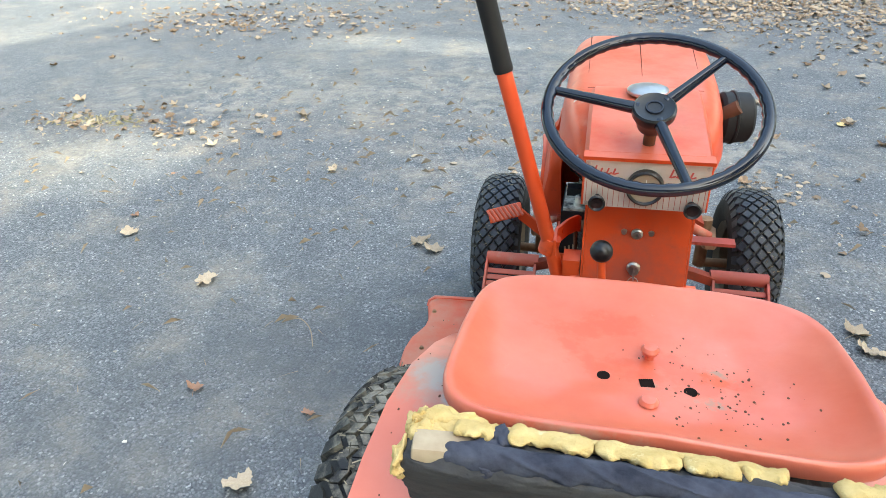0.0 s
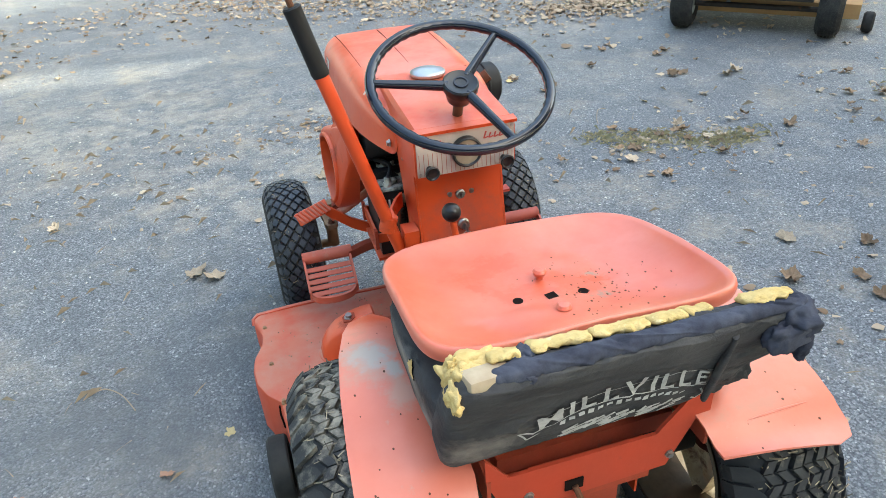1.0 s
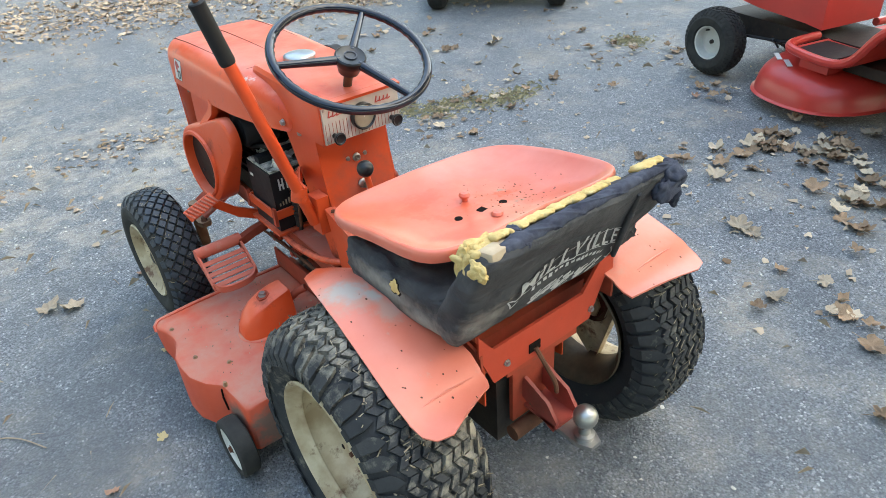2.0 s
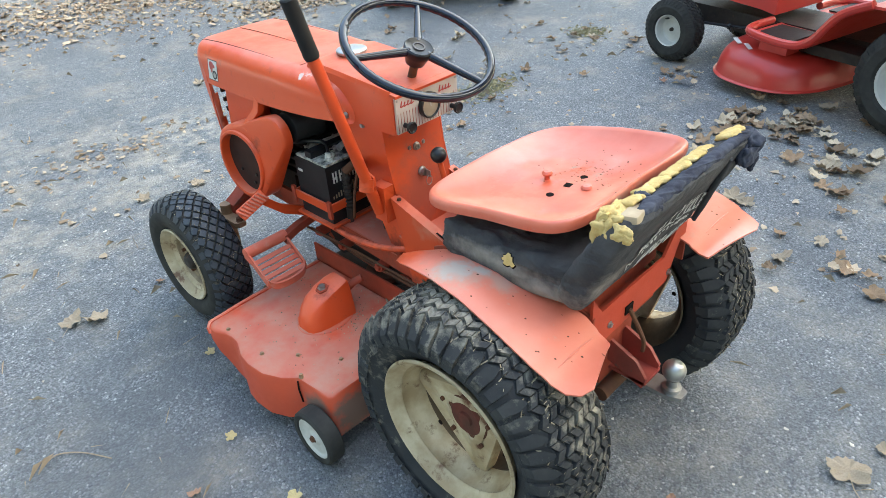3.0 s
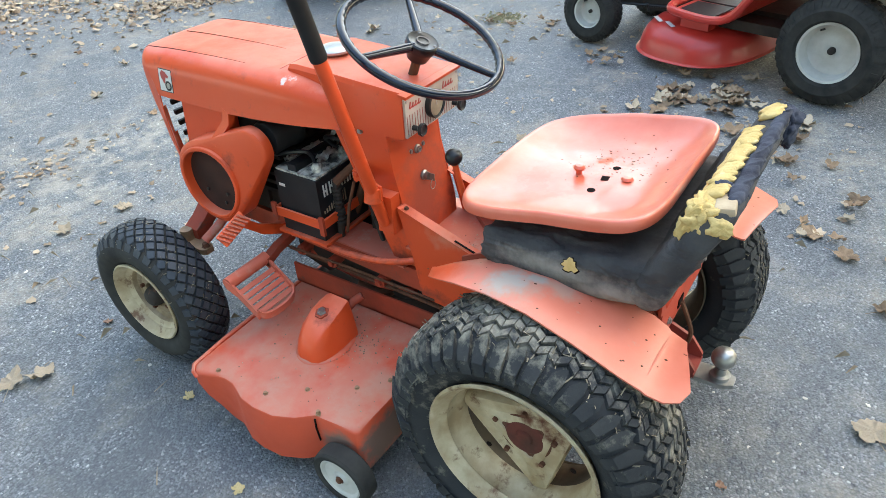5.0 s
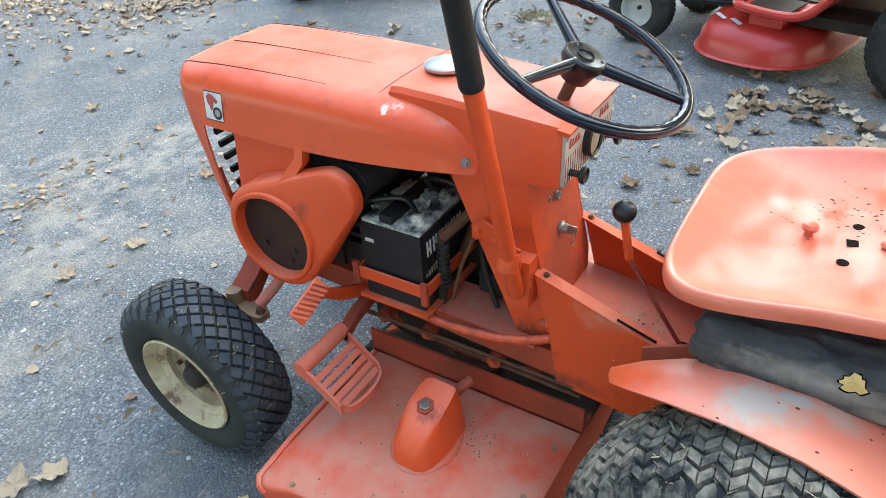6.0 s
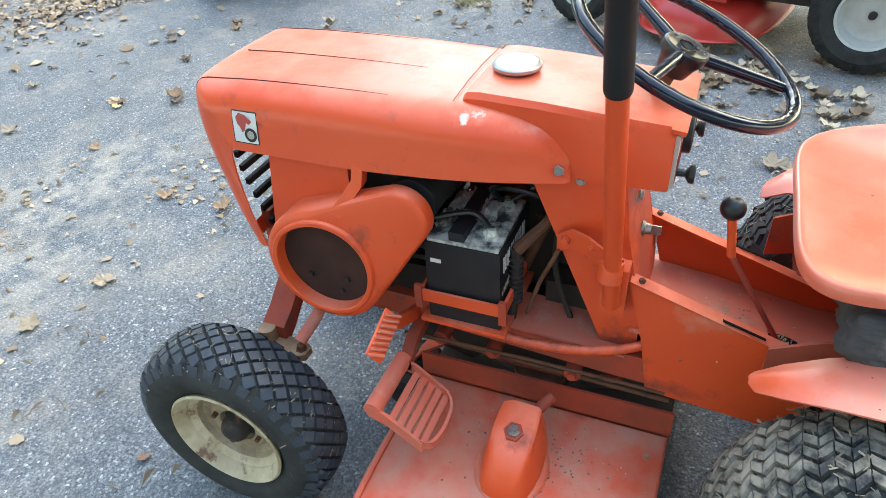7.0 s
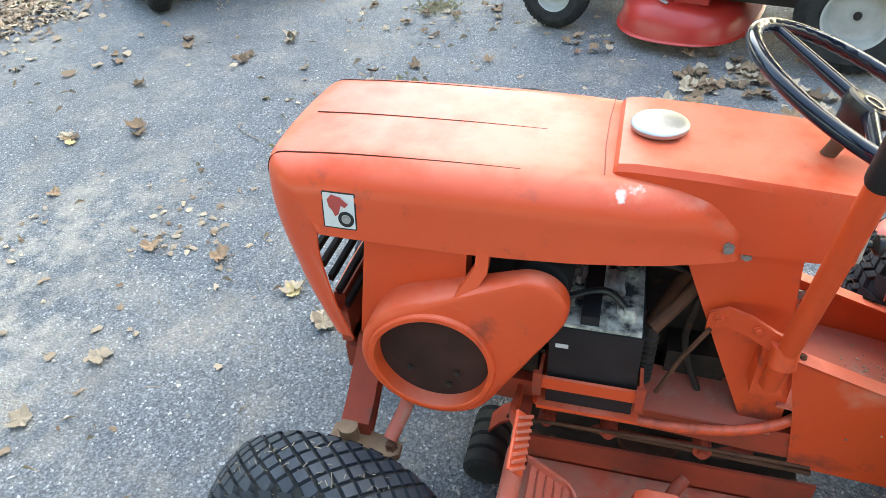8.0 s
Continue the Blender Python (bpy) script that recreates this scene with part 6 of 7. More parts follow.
for i, (c, r, q) in enumerate((((-0.236, -0.246, 0.802), 0.021, (0.7, 0.9, 1.2)), ((-0.228, -0.226, 0.780), 0.016, (0.7, 0.6, 1.3)), ((-0.205, -0.246, 0.822), 0.022, (1.5, 0.9, 0.45)), ((-0.244, -0.284, 0.808), 0.018, (0.5, 1.1, 0.8)), ((-0.222, -0.262, 0.822), 0.018, (1.0, 0.9, 0.6)))):
    bm = bmesh.new()
    lump(bm, c, r, q, i + 1, 0.55)
    part("foam", bm, FOAM, back, "crumbling yellow foam", angle=80)
for i, (x0, x1, wide) in enumerate(((-0.240, -0.196, 0.019), (-0.196, -0.156, 0.017), (-0.145, -0.0655, 0.0185), (-0.0645, 0.0125, 0.0185), (0.0135, 0.062, 0.017), (0.063, 0.100, 0.014), (0.136, 0.208, 0.020))):
    # flat pillows of foam between the stitches along the front of the top edge
    bm = bmesh.new()
    rings_ = []
    for k in range(25):
        t = k / 24
        taper = max(0.12, (1 - abs(2 * t - 1) ** 9)) ** 0.4
        xc = x0 + (x1 - x0) * t
        c = Vector((xc, -0.257 - 0.010 * (x0 > 0.1), 0.8265 - 0.03 * max(-0.15, xc) - 0.010 * (x0 < -0.2) + 0.008 * (x0 > 0.1)))
        ring_ = []
        for q in range(18):
            a = 2 * math.pi * q / 18
            d_ = Vector((0, -0.90, 0.44)) * math.cos(a) * wide * taper + Vector((0, 0.44, 0.90)) * math.sin(a) * 0.0060 * taper
            f = 1 + 0.42 * noise.noise((c + d_) * 40) + 0.42 * noise.noise((c + d_) * 110) + 0.2 * noise.noise((c + d_) * 260)
            ring_.append(c + d_ * f)
        rings_.append(ring_)
    loft(bm, rings_)
    part("foam", bm, FOAM, back, "crumbling yellow foam", angle=80)
# the crumpled sheet of foam below the pillows, wide at the torn end
bm = bmesh.new()
rings_ = []
for k in range(61):
    xc = -0.240 + 0.345 * k / 60
    wide = 0.030 - 0.018 * k / 60 + 0.004 * noise.noise(Vector((xc * 30, 0, 0)))
    c = Vector((xc, -0.238 - 0.006 * k / 60, 0.806 + 0.004 * k / 60))
    ring_ = []
    for q in range(24):
        a = 2 * math.pi * q / 24
        d_ = Vector((0, -0.42, 0.90)) * math.cos(a) * wide + Vector((0, 0.90, 0.42)) * math.sin(a) * 0.009
        ring_.append(c + d_ * (1 + 0.30 * noise.noise((c + d_) * 60) + 0.22 * noise.noise((c + d_) * 140)))
    rings_.append(ring_)
loft(bm, rings_)
part("foam", bm, FOAM, back, "crumbling yellow foam", angle=80)
bm = bmesh.new()
box(bm, -0.030, 0.028, -0.018, 0.014, -0.010, 0.009, pose(-0.202, -0.278, 0.825, -8, 4, 8))
part("wood_end", bm, WOOD, back, "exposed pale plywood edge", bevel=0.004)
# bunched navy cloth along the top and at the far end
for i, (c, r, q) in enumerate((((-0.150, -0.264, 0.829), 0.011, (1.0, 1.3, 0.7)), ((-0.163, -0.276, 0.832), 0.009, (1.5, 0.8, 0.6)), ((-0.158, -0.292, 0.826), 0.010, (1.1, 1.2, 0.7)), ((0.203, -0.285, 0.808), 0.032, (0.9, 1.0, 0.8)), ((0.182, -0.302, 0.79), 0.024, (1.3, 0.7, 1.1)), ((0.216, -0.298, 0.765), 0.018, (0.8, 0.8, 1.2)))):
    bm = bmesh.new()
    lump(bm, c, r, q, i + 21, 0.3)
    part("cloth_fold", bm, CLOTH_BLUE, back, "bunched navy cloth fold", angle=80)
bm = bmesh.new()
puffed(bm, -0.20, 0.214, smooth_section([(-0.272, 0.824), (-0.277, 0.835), (-0.287, 0.838), (-0.297, 0.835), (-0.300, 0.824), (-0.286, 0.814)]), 0.0045, 14, end=0.02)
hem = part("cloth_hem", bm, CLOTH_BLUE, back, "navy cloth pulled over the top", angle=80)

bm = bmesh.new()
tube(bm, curve([(0.110, -0.300, 0.808), (0.116, -0.290, 0.780), (0.122, -0.272, 0.730), (0.130, -0.252, 0.675), (0.136, -0.238, 0.640)], 6), [0.006] * 9 + [0.008] * 10 + [0.007] * 6, 12, flat=0.7)
part("cloth_fold", bm, CLOTH, back, "diagonal fold in the shirt back", angle=80)

# faded white print on the back, as plain bars
tree = BVHTree.FromPolygons([v.co for v in back.data.vertices], [p.vertices[:] for p in back.data.polygons])


def stamp(bm, pts):
    """A printed strip: pairs of (x, z) laid on the cloth from behind."""
    row = []
    for x, z in pts:
        hit = tree.ray_cast(Vector((x, -1.0, z)), Vector((0, 1, 0)))
        row.append(hit[0] + Vector((0, -0.0018, -0.0006)) if hit[0] and hit[0].y < -0.19 else None)
    return row


def bar(bm, a, b, w, n=5):
    a, b = Vector(a), Vector(b)
    d_ = (b - a).normalized()
    side = Vector((-d_.y, d_.x)) * w / 2
    l = stamp(bm, [a + (b - a) * k / n + side for k in range(n + 1)])
    r = stamp(bm, [a + (b - a) * k / n - side for k in range(n + 1)])
    if None in l or None in r:
        return
    lv, rv = [bm.verts.new(p) for p in l], [bm.verts.new(p) for p in r]
    for k in range(n):
        bm.faces.new((lv[k], lv[k + 1], rv[k + 1], rv[k]))


def arc_z(x):
    return 0.711 - 1.9 * x * x


# the arched word, letter by letter, laid on the cloth; taller in the middle
letters = []
for letter in "MILLVILLE":
    text = bpy.data.curves.new("letter", "FONT")
    text.body, text.size, text.offset = letter, 0.05, 0.0008
    holder = new("letter", text)
    letters.append(bpy.data.meshes.new_from_object(holder))
    bpy.data.objects.remove(holder)
widths = [max(v.co.x for v in me.vertices) for me in letters]
gap = 0.0062
fit_x = (0.252 - gap * (len(letters) - 1)) / sum(widths)
x = -0.126
for flat_, wide in zip(letters, widths):
    bm = bmesh.new()
    bm.from_mesh(flat_)
    bmesh.ops.triangulate(bm, faces=bm.faces[:])
    bmesh.ops.subdivide_edges(bm, edges=bm.edges[:], cuts=2, use_grid_fill=True)
    lost = []
    for v in bm.verts:
        px = x + v.co.x * fit_x
        tall = v.co.y * (1.08 + 0.42 * (1 - (px / 0.13) ** 2))
        hit = tree.ray_cast(Vector((px - 0.28 * tall, -1.0, arc_z(px) + tall)), Vector((0, 1, 0)))
        if hit[0]:
            v.co = hit[0] + Vector((0, -0.003, -0.0012))
        else:
            lost.append(v)
    bmesh.ops.delete(bm, geom=lost, context="VERTS")
    part("print_letter", bm, PRINT, back)
    x += wide * fit_x + gap
for dz, w in ((-0.006, 0.0022), (0.036, 0.0014)):
    bm = bmesh.new()
    for k in range(14):
        x = -0.132 + k * 0.019
        bar(bm, (x, arc_z(x) + dz), (x + 0.0192, arc_z(x + 0.0192) + dz), w, 2)
    part("print_line", bm, PRINT, back)
for k in range(15):
    x = -0.092 + k * 0.0130
    low = arc_z(x) - 0.016 - 0.12 * max(0, x)
    bm = bmesh.new()
    bar(bm, (x, low), (x + 0.0080, low + 0.001 * (k % 3)), 0.007 if k % 3 else 0.010, 2)
    if bm.verts:
        part("print_bar", bm, PRINT, back)
# a ragged emblem under the words, ribbon ends at both sides
rng = random.Random(12)
bm = bmesh.new()
for k in range(58):
    x = rng.uniform(-0.088, 0.090)
    z = 0.642 - 0.8 * (x - 0.01) ** 2 + rng.uniform(-0.016, 0.014) - 0.05 * x
    a = rng.uniform(0.2, 1.0)
    bar(bm, (x, z), (x + 0.020 * math.cos(a), z + 0.014 * math.sin(a)), rng.uniform(0.003, 0.007), 2)
part("print_patch", bm, PRINT, back)
for ribbon in ((((-0.153, 0.684), (-0.128, 0.672)), ((-0.136, 0.655), (-0.120, 0.668)), ((-0.153, 0.684), (-0.142, 0.668)), ((-0.142, 0.668), (-0.136, 0.655))),
               (((0.126, 0.664), (0.138, 0.645)), ((0.138, 0.645), (0.130, 0.632)), ((0.130, 0.632), (0.120, 0.640)))):
    bm = bmesh.new()
    for a, b in ribbon:
        bar(bm, a, b, 0.003, 2)
    part("print_tail", bm, PRINT, back)

# the pressed metal seat pan
def pan_point(u, a, lift=0.0):
    """u runs from the middle (0) to the rim (1), a round it."""
    e = 0.37
    ca, sa = math.cos(a), math.sin(a)
    x = 0.243 * math.copysign(abs(ca) ** e, ca)
    y = (0.204 if sa > 0 else 0.190) * math.copysign(abs(sa) ** e, sa)
    back_ = max(0.0, -sa)
    x *= 1 - 0.05 * max(0, sa)
    x, y = x * u, y * u
    rim = 0.7545 - 0.22 * max(y, 0) - 0.145 * min(y, 0) - 0.010 * max(0, x / 0.25) - 0.10 * abs(x) * (0.5 - y) * 0.25
    bowl = 0.056 * (1 - u ** 4.6) * (1.0 - 0.45 * max(0, y / 0.19))
    ridge = 0.012 * math.exp(-(x / 0.05) ** 2) * max(0, y / 0.19) * (1 - u ** 4)
    inner = 1 - u ** 5
    dent = 0.0045 * inner * noise.noise(Vector((x * 9 + 3, y * 11, 0.5))) + 0.002 * inner * noise.noise(Vector((x * 24, y * 26, 2.5)))
    step = 0.006 * inner / (1 + math.exp(-(abs(x) - 0.13) / 0.012)) * (1 if y > -0.05 else 0.5)
    return Vector((x + 0.003, y + 0.010, rim - bowl + ridge + dent + step + lift))


bm = bmesh.new()
na, nu = 128, 30
mid = bm.verts.new(pan_point(0, 0))
prev = None
rows3 = []
for i in range(1, nu + 1):
    rows3.append([bm.verts.new(pan_point(i / nu, 2 * math.pi * k / na)) for k in range(na)])
for grow, drop in ((1.014, 0.0005), (1.025, 0.003), (1.032, 0.009), (1.032, 0.017), (1.024, 0.024)):
    rows3.append([bm.verts.new(Vector(((p.x - 0.003) * grow + 0.003, (p.y - 0.01) * grow + 0.01, p.z - drop))) for p in [pan_point(1, 2 * math.pi * k / na) for k in range(na)]])
for k in range(na):
    bm.faces.new((mid, rows3[0][k], rows3[0][(k + 1) % na]))
for a_, b_ in zip(rows3, rows3[1:]):
    for k in range(na):
        bm.faces.new((a_[k], a_[(k + 1) % na], b_[(k + 1) % na], b_[k]))
bmesh.ops.recalc_face_normals(bm, faces=bm.faces)
bmesh.ops.solidify(bm, geom=bm.faces[:], thickness=0.003)
seat = part("seat_pan", bm, SEATPAINT, tractor, "faded orange pressed-metal seat pan with dirt specks", angle=60)
pan_tree = BVHTree.FromPolygons([v.co for v in seat.data.vertices], [p.vertices[:] for p in seat.data.polygons])


def on_pan(x, y):
    return pan_tree.ray_cast(Vector((x, y, 1.2)), Vector((0, 0, -1)))[0]


for x, y in ((-0.053, -0.006), (0.056, -0.017)):
    p = on_pan(x, y)
    bm = bmesh.new()
    lathe(bm, [(0.0002, 0.0085), (0.0012, 0.0085), (0.0012, 0.0001)], 20, pose(p.x, p.y, p.z, 0, -90, 0))
    part("seat_hole", bm, DARKGAP, seat, "dark bolt hole")
p = on_pan(0.002, -0.013)
bm = bmesh.new()
box(bm, -0.009, 0.009, -0.008, 0.008, 0.0002, 0.0012, pose(p.x, p.y, p.z, 0, 0, 10))
part("square_hole", bm, DARKGAP, seat)
for x, y, h in ((0.007, 0.046, 0.016), (0.002, -0.058, 0.004)):
    p = on_pan(x, y)
    bm = bmesh.new()
    lathe(bm, [(0.0, 0.007), (h * 0.6, 0.0055), (h * 0.7, 0.011), (h, 0.0125), (h + 0.005, 0.009), (h + 0.006, 0.0001)], 20, pose(p.x, p.y, p.z - 0.001, 0, -90, 0))
    part("seat_button", bm, SEATPAINT, seat, "paint-faded button on the seat")
rng = random.Random(4)
bm = bmesh.new()
for k in range(110):
    x, y = rng.gauss(0.085, 0.045), rng.gauss(-0.02, 0.05)
    p = on_pan(x, y) if abs(x) < 0.22 and abs(y) < 0.15 else None
    if p:
        bmesh.ops.create_icosphere(bm, subdivisions=1, radius=rng.uniform(0.0006, 0.0022), matrix=Matrix.Translation(p) @ Matrix.Diagonal((1, 1.4, 0.4, 1)))
tagged(part("dirt_specks", bm, RUST, seat), kind="stuff")


# ---------------------------------------------------------------- parked mowers behind
def turf_wheel(parent, at, r, w, rim_r, turn, rim_mat, tread=True, rim_label=""):
    m = pose(*at, 0, 0, turn)
    wheel = new("wheel")
    wheel.parent = parent
    h = w / 2
    prof = [(-h * 0.8, r * 0.86), (-h * 0.6, r * 0.955), (0, r * 0.975), (h * 0.6, r * 0.955), (h * 0.8, r * 0.86)]
    bm = bmesh.new()
    lathe(bm, [(-h * 0.7, rim_r), (-h * 0.95, rim_r * 1.12), (-h, r * 0.75)] + prof + [(h, r * 0.75), (h * 0.95, rim_r * 1.12), (h * 0.7, rim_r)], 56, m, close=True)
    part("tyre", bm, BARK, wheel, "dusty black turf tyre", angle=30)
    rad = profile_radius([(-h * 1.0, r * 0.76)] + prof + [(h * 1.0, r * 0.76)])
    bm = bmesh.new()
    cnt = 40
    st = 2 * math.pi / cnt
    for i in range(cnt if tread else 0):
        for row in range(-3, 4):
            x = row * h * 0.27
            a = (i + 0.5 * (row % 2)) * st
            lug(bm, [(a - 0.3 * st, x - h * 0.11), (a + 0.3 * st, x - h * 0.11), (a + 0.36 * st, x + h * 0.11), (a - 0.24 * st, x + h * 0.11)], rad, -0.003, 0.006, m, 0.85)
    if tread:
        tagged(part("tread", bm, BARK, wheel, "turf tread blocks", angle=30), kind="stuff")
    for s in (-1, 1):
        ms = m @ Matrix.Diagonal((s, 1, 1, 1))
        bm = bmesh.new()
        lathe(bm, [(h * 0.7, rim_r * 1.02), (h * 0.82, rim_r * 1.03), (h * 0.78, rim_r * 0.95), (h * 0.55, rim_r * 0.90), (h * 0.18, rim_r * 0.84), (h * 0.10, rim_r * 0.72), (h * 0.14, rim_r * 0.45), (h * 0.24, rim_r * 0.32), (h * 0.26, rim_r * 0.18), (h * 0.2, 0.0001)], 40, ms)
        part("rim", bm, rim_mat, wheel, rim_label)
        bm = bmesh.new()
        lathe(bm, [(h * 0.22, rim_r * 0.13), (h * 0.42, rim_r * 0.12), (h * 0.46, rim_r * 0.08), (h * 0.46, 0.0001)], 16, ms)
        part("hub_cap", bm, GREASE, wheel, "dark axle hub")
        bm = bmesh.new()
        tube(bm, [ms @ Vector((h * 0.10, rim_r * 0.45, rim_r * 0.62)), ms @ Vector((h * 0.45, rim_r * 0.47, rim_r * 0.64))], 0.005, 8)
        part("tyre_valve", bm, BLACK, wheel)
    return wheel


def red_mower():
    t = thing("riding_mower", "bright red riding mower with pale grey wheels, parked on asphalt", "mower", (2.735, -0.262, 0))
    t.rotation_euler = (0, 0, radians(-15))
    for s in (-1, 1):
        turf_wheel(t, (s * 0.37, -0.035, 0.255), 0.255, 0.19, 0.135, 0, GREYRIM, rim_label="pale grey rear rim")
        turf_wheel(t, (s * 0.335, 1.365, 0.182), 0.182, 0.145, 0.088, 4, GREYRIM, rim_label="pale grey front rim")
    # round-ended mowing deck
    bm = bmesh.new()

    def ring(g, z):
        out = []
        for k in range(64):
            a = 2 * math.pi * k / 64
            c, s_ = math.cos(a), math.sin(a)
            out.append(((0.515 + g) * math.copysign(abs(c) ** 0.68, c), 0.725 + (0.325 + g) * math.copysign(abs(s_) ** 0.80, s_), z))
        return out
    rw = loft(bm, [ring(0.012, 0.060), ring(0.016, 0.064), ring(0.012, 0.068), ring(0.002, 0.072), ring(-0.002, 0.10), ring(-0.010, 0.138), ring(-0.026, 0.172), ring(-0.050, 0.198), ring(-0.085, 0.216), ring(-0.13, 0.227), ring(-0.18, 0.230)], True, False)
    bm.faces.new(rw[-1])
    dk = part("mowing_deck", bm, MOWRED, t, "glossy red mowing deck", angle=60)
    bm = bmesh.new()
    box(bm, -0.40, -0.24, 0.58, 0.74, 0.222, 0.272)
    part("deck_cover", bm, MOWRED, dk, bevel=0.008)
    for k, (x, y) in enumerate(((-0.43, 0.88), (-0.47, 0.78))):
        bm = bmesh.new()
        box(bm, -0.02, 0.05, -0.012, 0.012, 0, 0.002, pose(x + 0.05, y, 0.223, 0, -8, 60))
        part("warning_label", bm, WHITE, dk, "scuffed white label")
    # footboard with raised lip, rising into the rear fender
    bm = bmesh.new()
    path = [(0.80, 0.30), (0.77, 0.295), (0.55, 0.290), (0.46, 0.31), (0.38, 0.40), (0.30, 0.50), (0.20, 0.545), (-0.25, 0.545), (-0.30, 0.52)]
    loft(bm, [[(-0.44, y, z - 0.012), (0.44, y, z - 0.012), (0.44, y, z), (-0.44, y, z)] for y, z in path])
    fb = part("footboard", bm, MOWRED, t, "red footboard and fender shell", bevel=0.006)
    for s in (-1, 1):
        bm = bmesh.new()
        tube(bm, curve([(s * 0.20, 0.83, 0.315), (s * 0.38, 0.82, 0.312), (s * 0.440, 0.75, 0.305), (s * 0.45, 0.55, 0.298), (s * 0.45, 0.44, 0.34), (s * 0.45, 0.33, 0.48), (s * 0.44, 0.20, 0.55)], 5), 0.021, 10)
        part("footboard_lip", bm, MOWRED, fb)
        bm = bmesh.new()
        box(bm, min(s * 0.2, s * 0.42), max(s * 0.2, s * 0.42), 0.56, 0.77, 0.297, 0.304)
        part("foot_mat", bm, GRIP, fb, "dusty black rubber foot mat", bevel=0.003)
    bm = bmesh.new()
    loft(bm, [[(-w, y, z0), (w, y, z0), (w, y, z1 - 0.05), (w * 0.8, y, z1), (-w * 0.8, y, z1), (-w, y, z1 - 0.05)] for y, w, z0, z1 in ((0.82, 0.20, 0.34, 0.78), (0.9, 0.22, 0.36, 0.80), (1.2, 0.23, 0.38, 0.76), (1.42, 0.21, 0.40, 0.68), (1.48, 0.16, 0.44, 0.60))])
    part("bonnet", bm, MOWRED, t, "red engine bonnet", bevel=0.02, seg=3)
    bm = bmesh.new()
    box(bm, -0.16, 0.16, -0.3, 1.5, 0.20, 0.30)
    box(bm, -0.30, 0.30, 0.14, 0.80, 0.226, 0.276)
    part("chassis", bm, GREASE, t, "dark greasy chassis", bevel=0.01)
    bm = bmesh.new()
    tube(bm, [(-0.30, 1.365, 0.195), (0.30, 1.365, 0.195)], 0.018, 10)
    tube(bm, [(-0.35, -0.035, 0.255), (0.35, -0.035, 0.255)], 0.02, 10)
    part("axles", bm, GREASE, t)
    for s in (-1, 1):
        bm = bmesh.new()
        tube(bm, [(s * 0.27, 1.27, 0.23), (s * 0.14, 0.86, 0.235)], 0.008, 8)
        tube(bm, [(s * 0.24, 1.06, 0.25), (s * 0.12, 1.12, 0.17)], 0.006, 8)
        part("drag_link", bm, BLACK, t)
    bm = bmesh.new()
    puffed(bm, -0.22, 0.22, smooth_section([(0.18, 0.60), (0.10, 0.66), (-0.15, 0.66), (-0.20, 0.90), (-0.27, 0.90), (-0.24, 0.58), (0.1, 0.57)]), 0.006, 2, 20)
    part("seat", bm, BARK, t, "black seat", angle=80)


red_mower()


def tan_mower():
    t = thing("wide_mower", "dark ride-on mower with tan deck, parked on asphalt", "mower", (3.04, 3.23, 0))
    t.rotation_euler = (0, 0, radians(-46.7))
    for x in (-0.47, 0.47):
        turf_wheel(t, (x, 0.0, 0.17), 0.17, 0.15, 0.075, 0, GREYRIM, rim_label="grey rim")
    turf_wheel(t, (0.70, 0.18, 0.07), 0.07, 0.07, 0.03, 0, GREYRIM, tread=False)
    bm = bmesh.new()
    loft(bm, [[(x, y, z) for y, z in ((0.16, 0.085), (0.16, 0.18), (0.22, 0.215), (0.80, 0.215), (0.80, 0.085))] for x in (-0.60, -0.55, 0.55, 0.64)])
    part("deck", bm, TAN, t, "tan painted mowing deck", bevel=0.015, seg=3)
    bm = bmesh.new()
    box(bm, -0.36, 0.36, -0.10, 1.1, 0.235, 0.62)
    part("body", bm, GREASE, t, "dark body", bevel=0.03, seg=3)
    bm = bmesh.new()
    tube(bm, [(-0.4, 0, 0.17), (0.4, 0, 0.17)], 0.018, 10)
    part("axle", bm, GREASE, t)
    bolt("deck_bolt", (-0.2, 0.158, 0.15), (0, -1, 0), 0.014, 0.01, STEEL, t)


tan_mower()


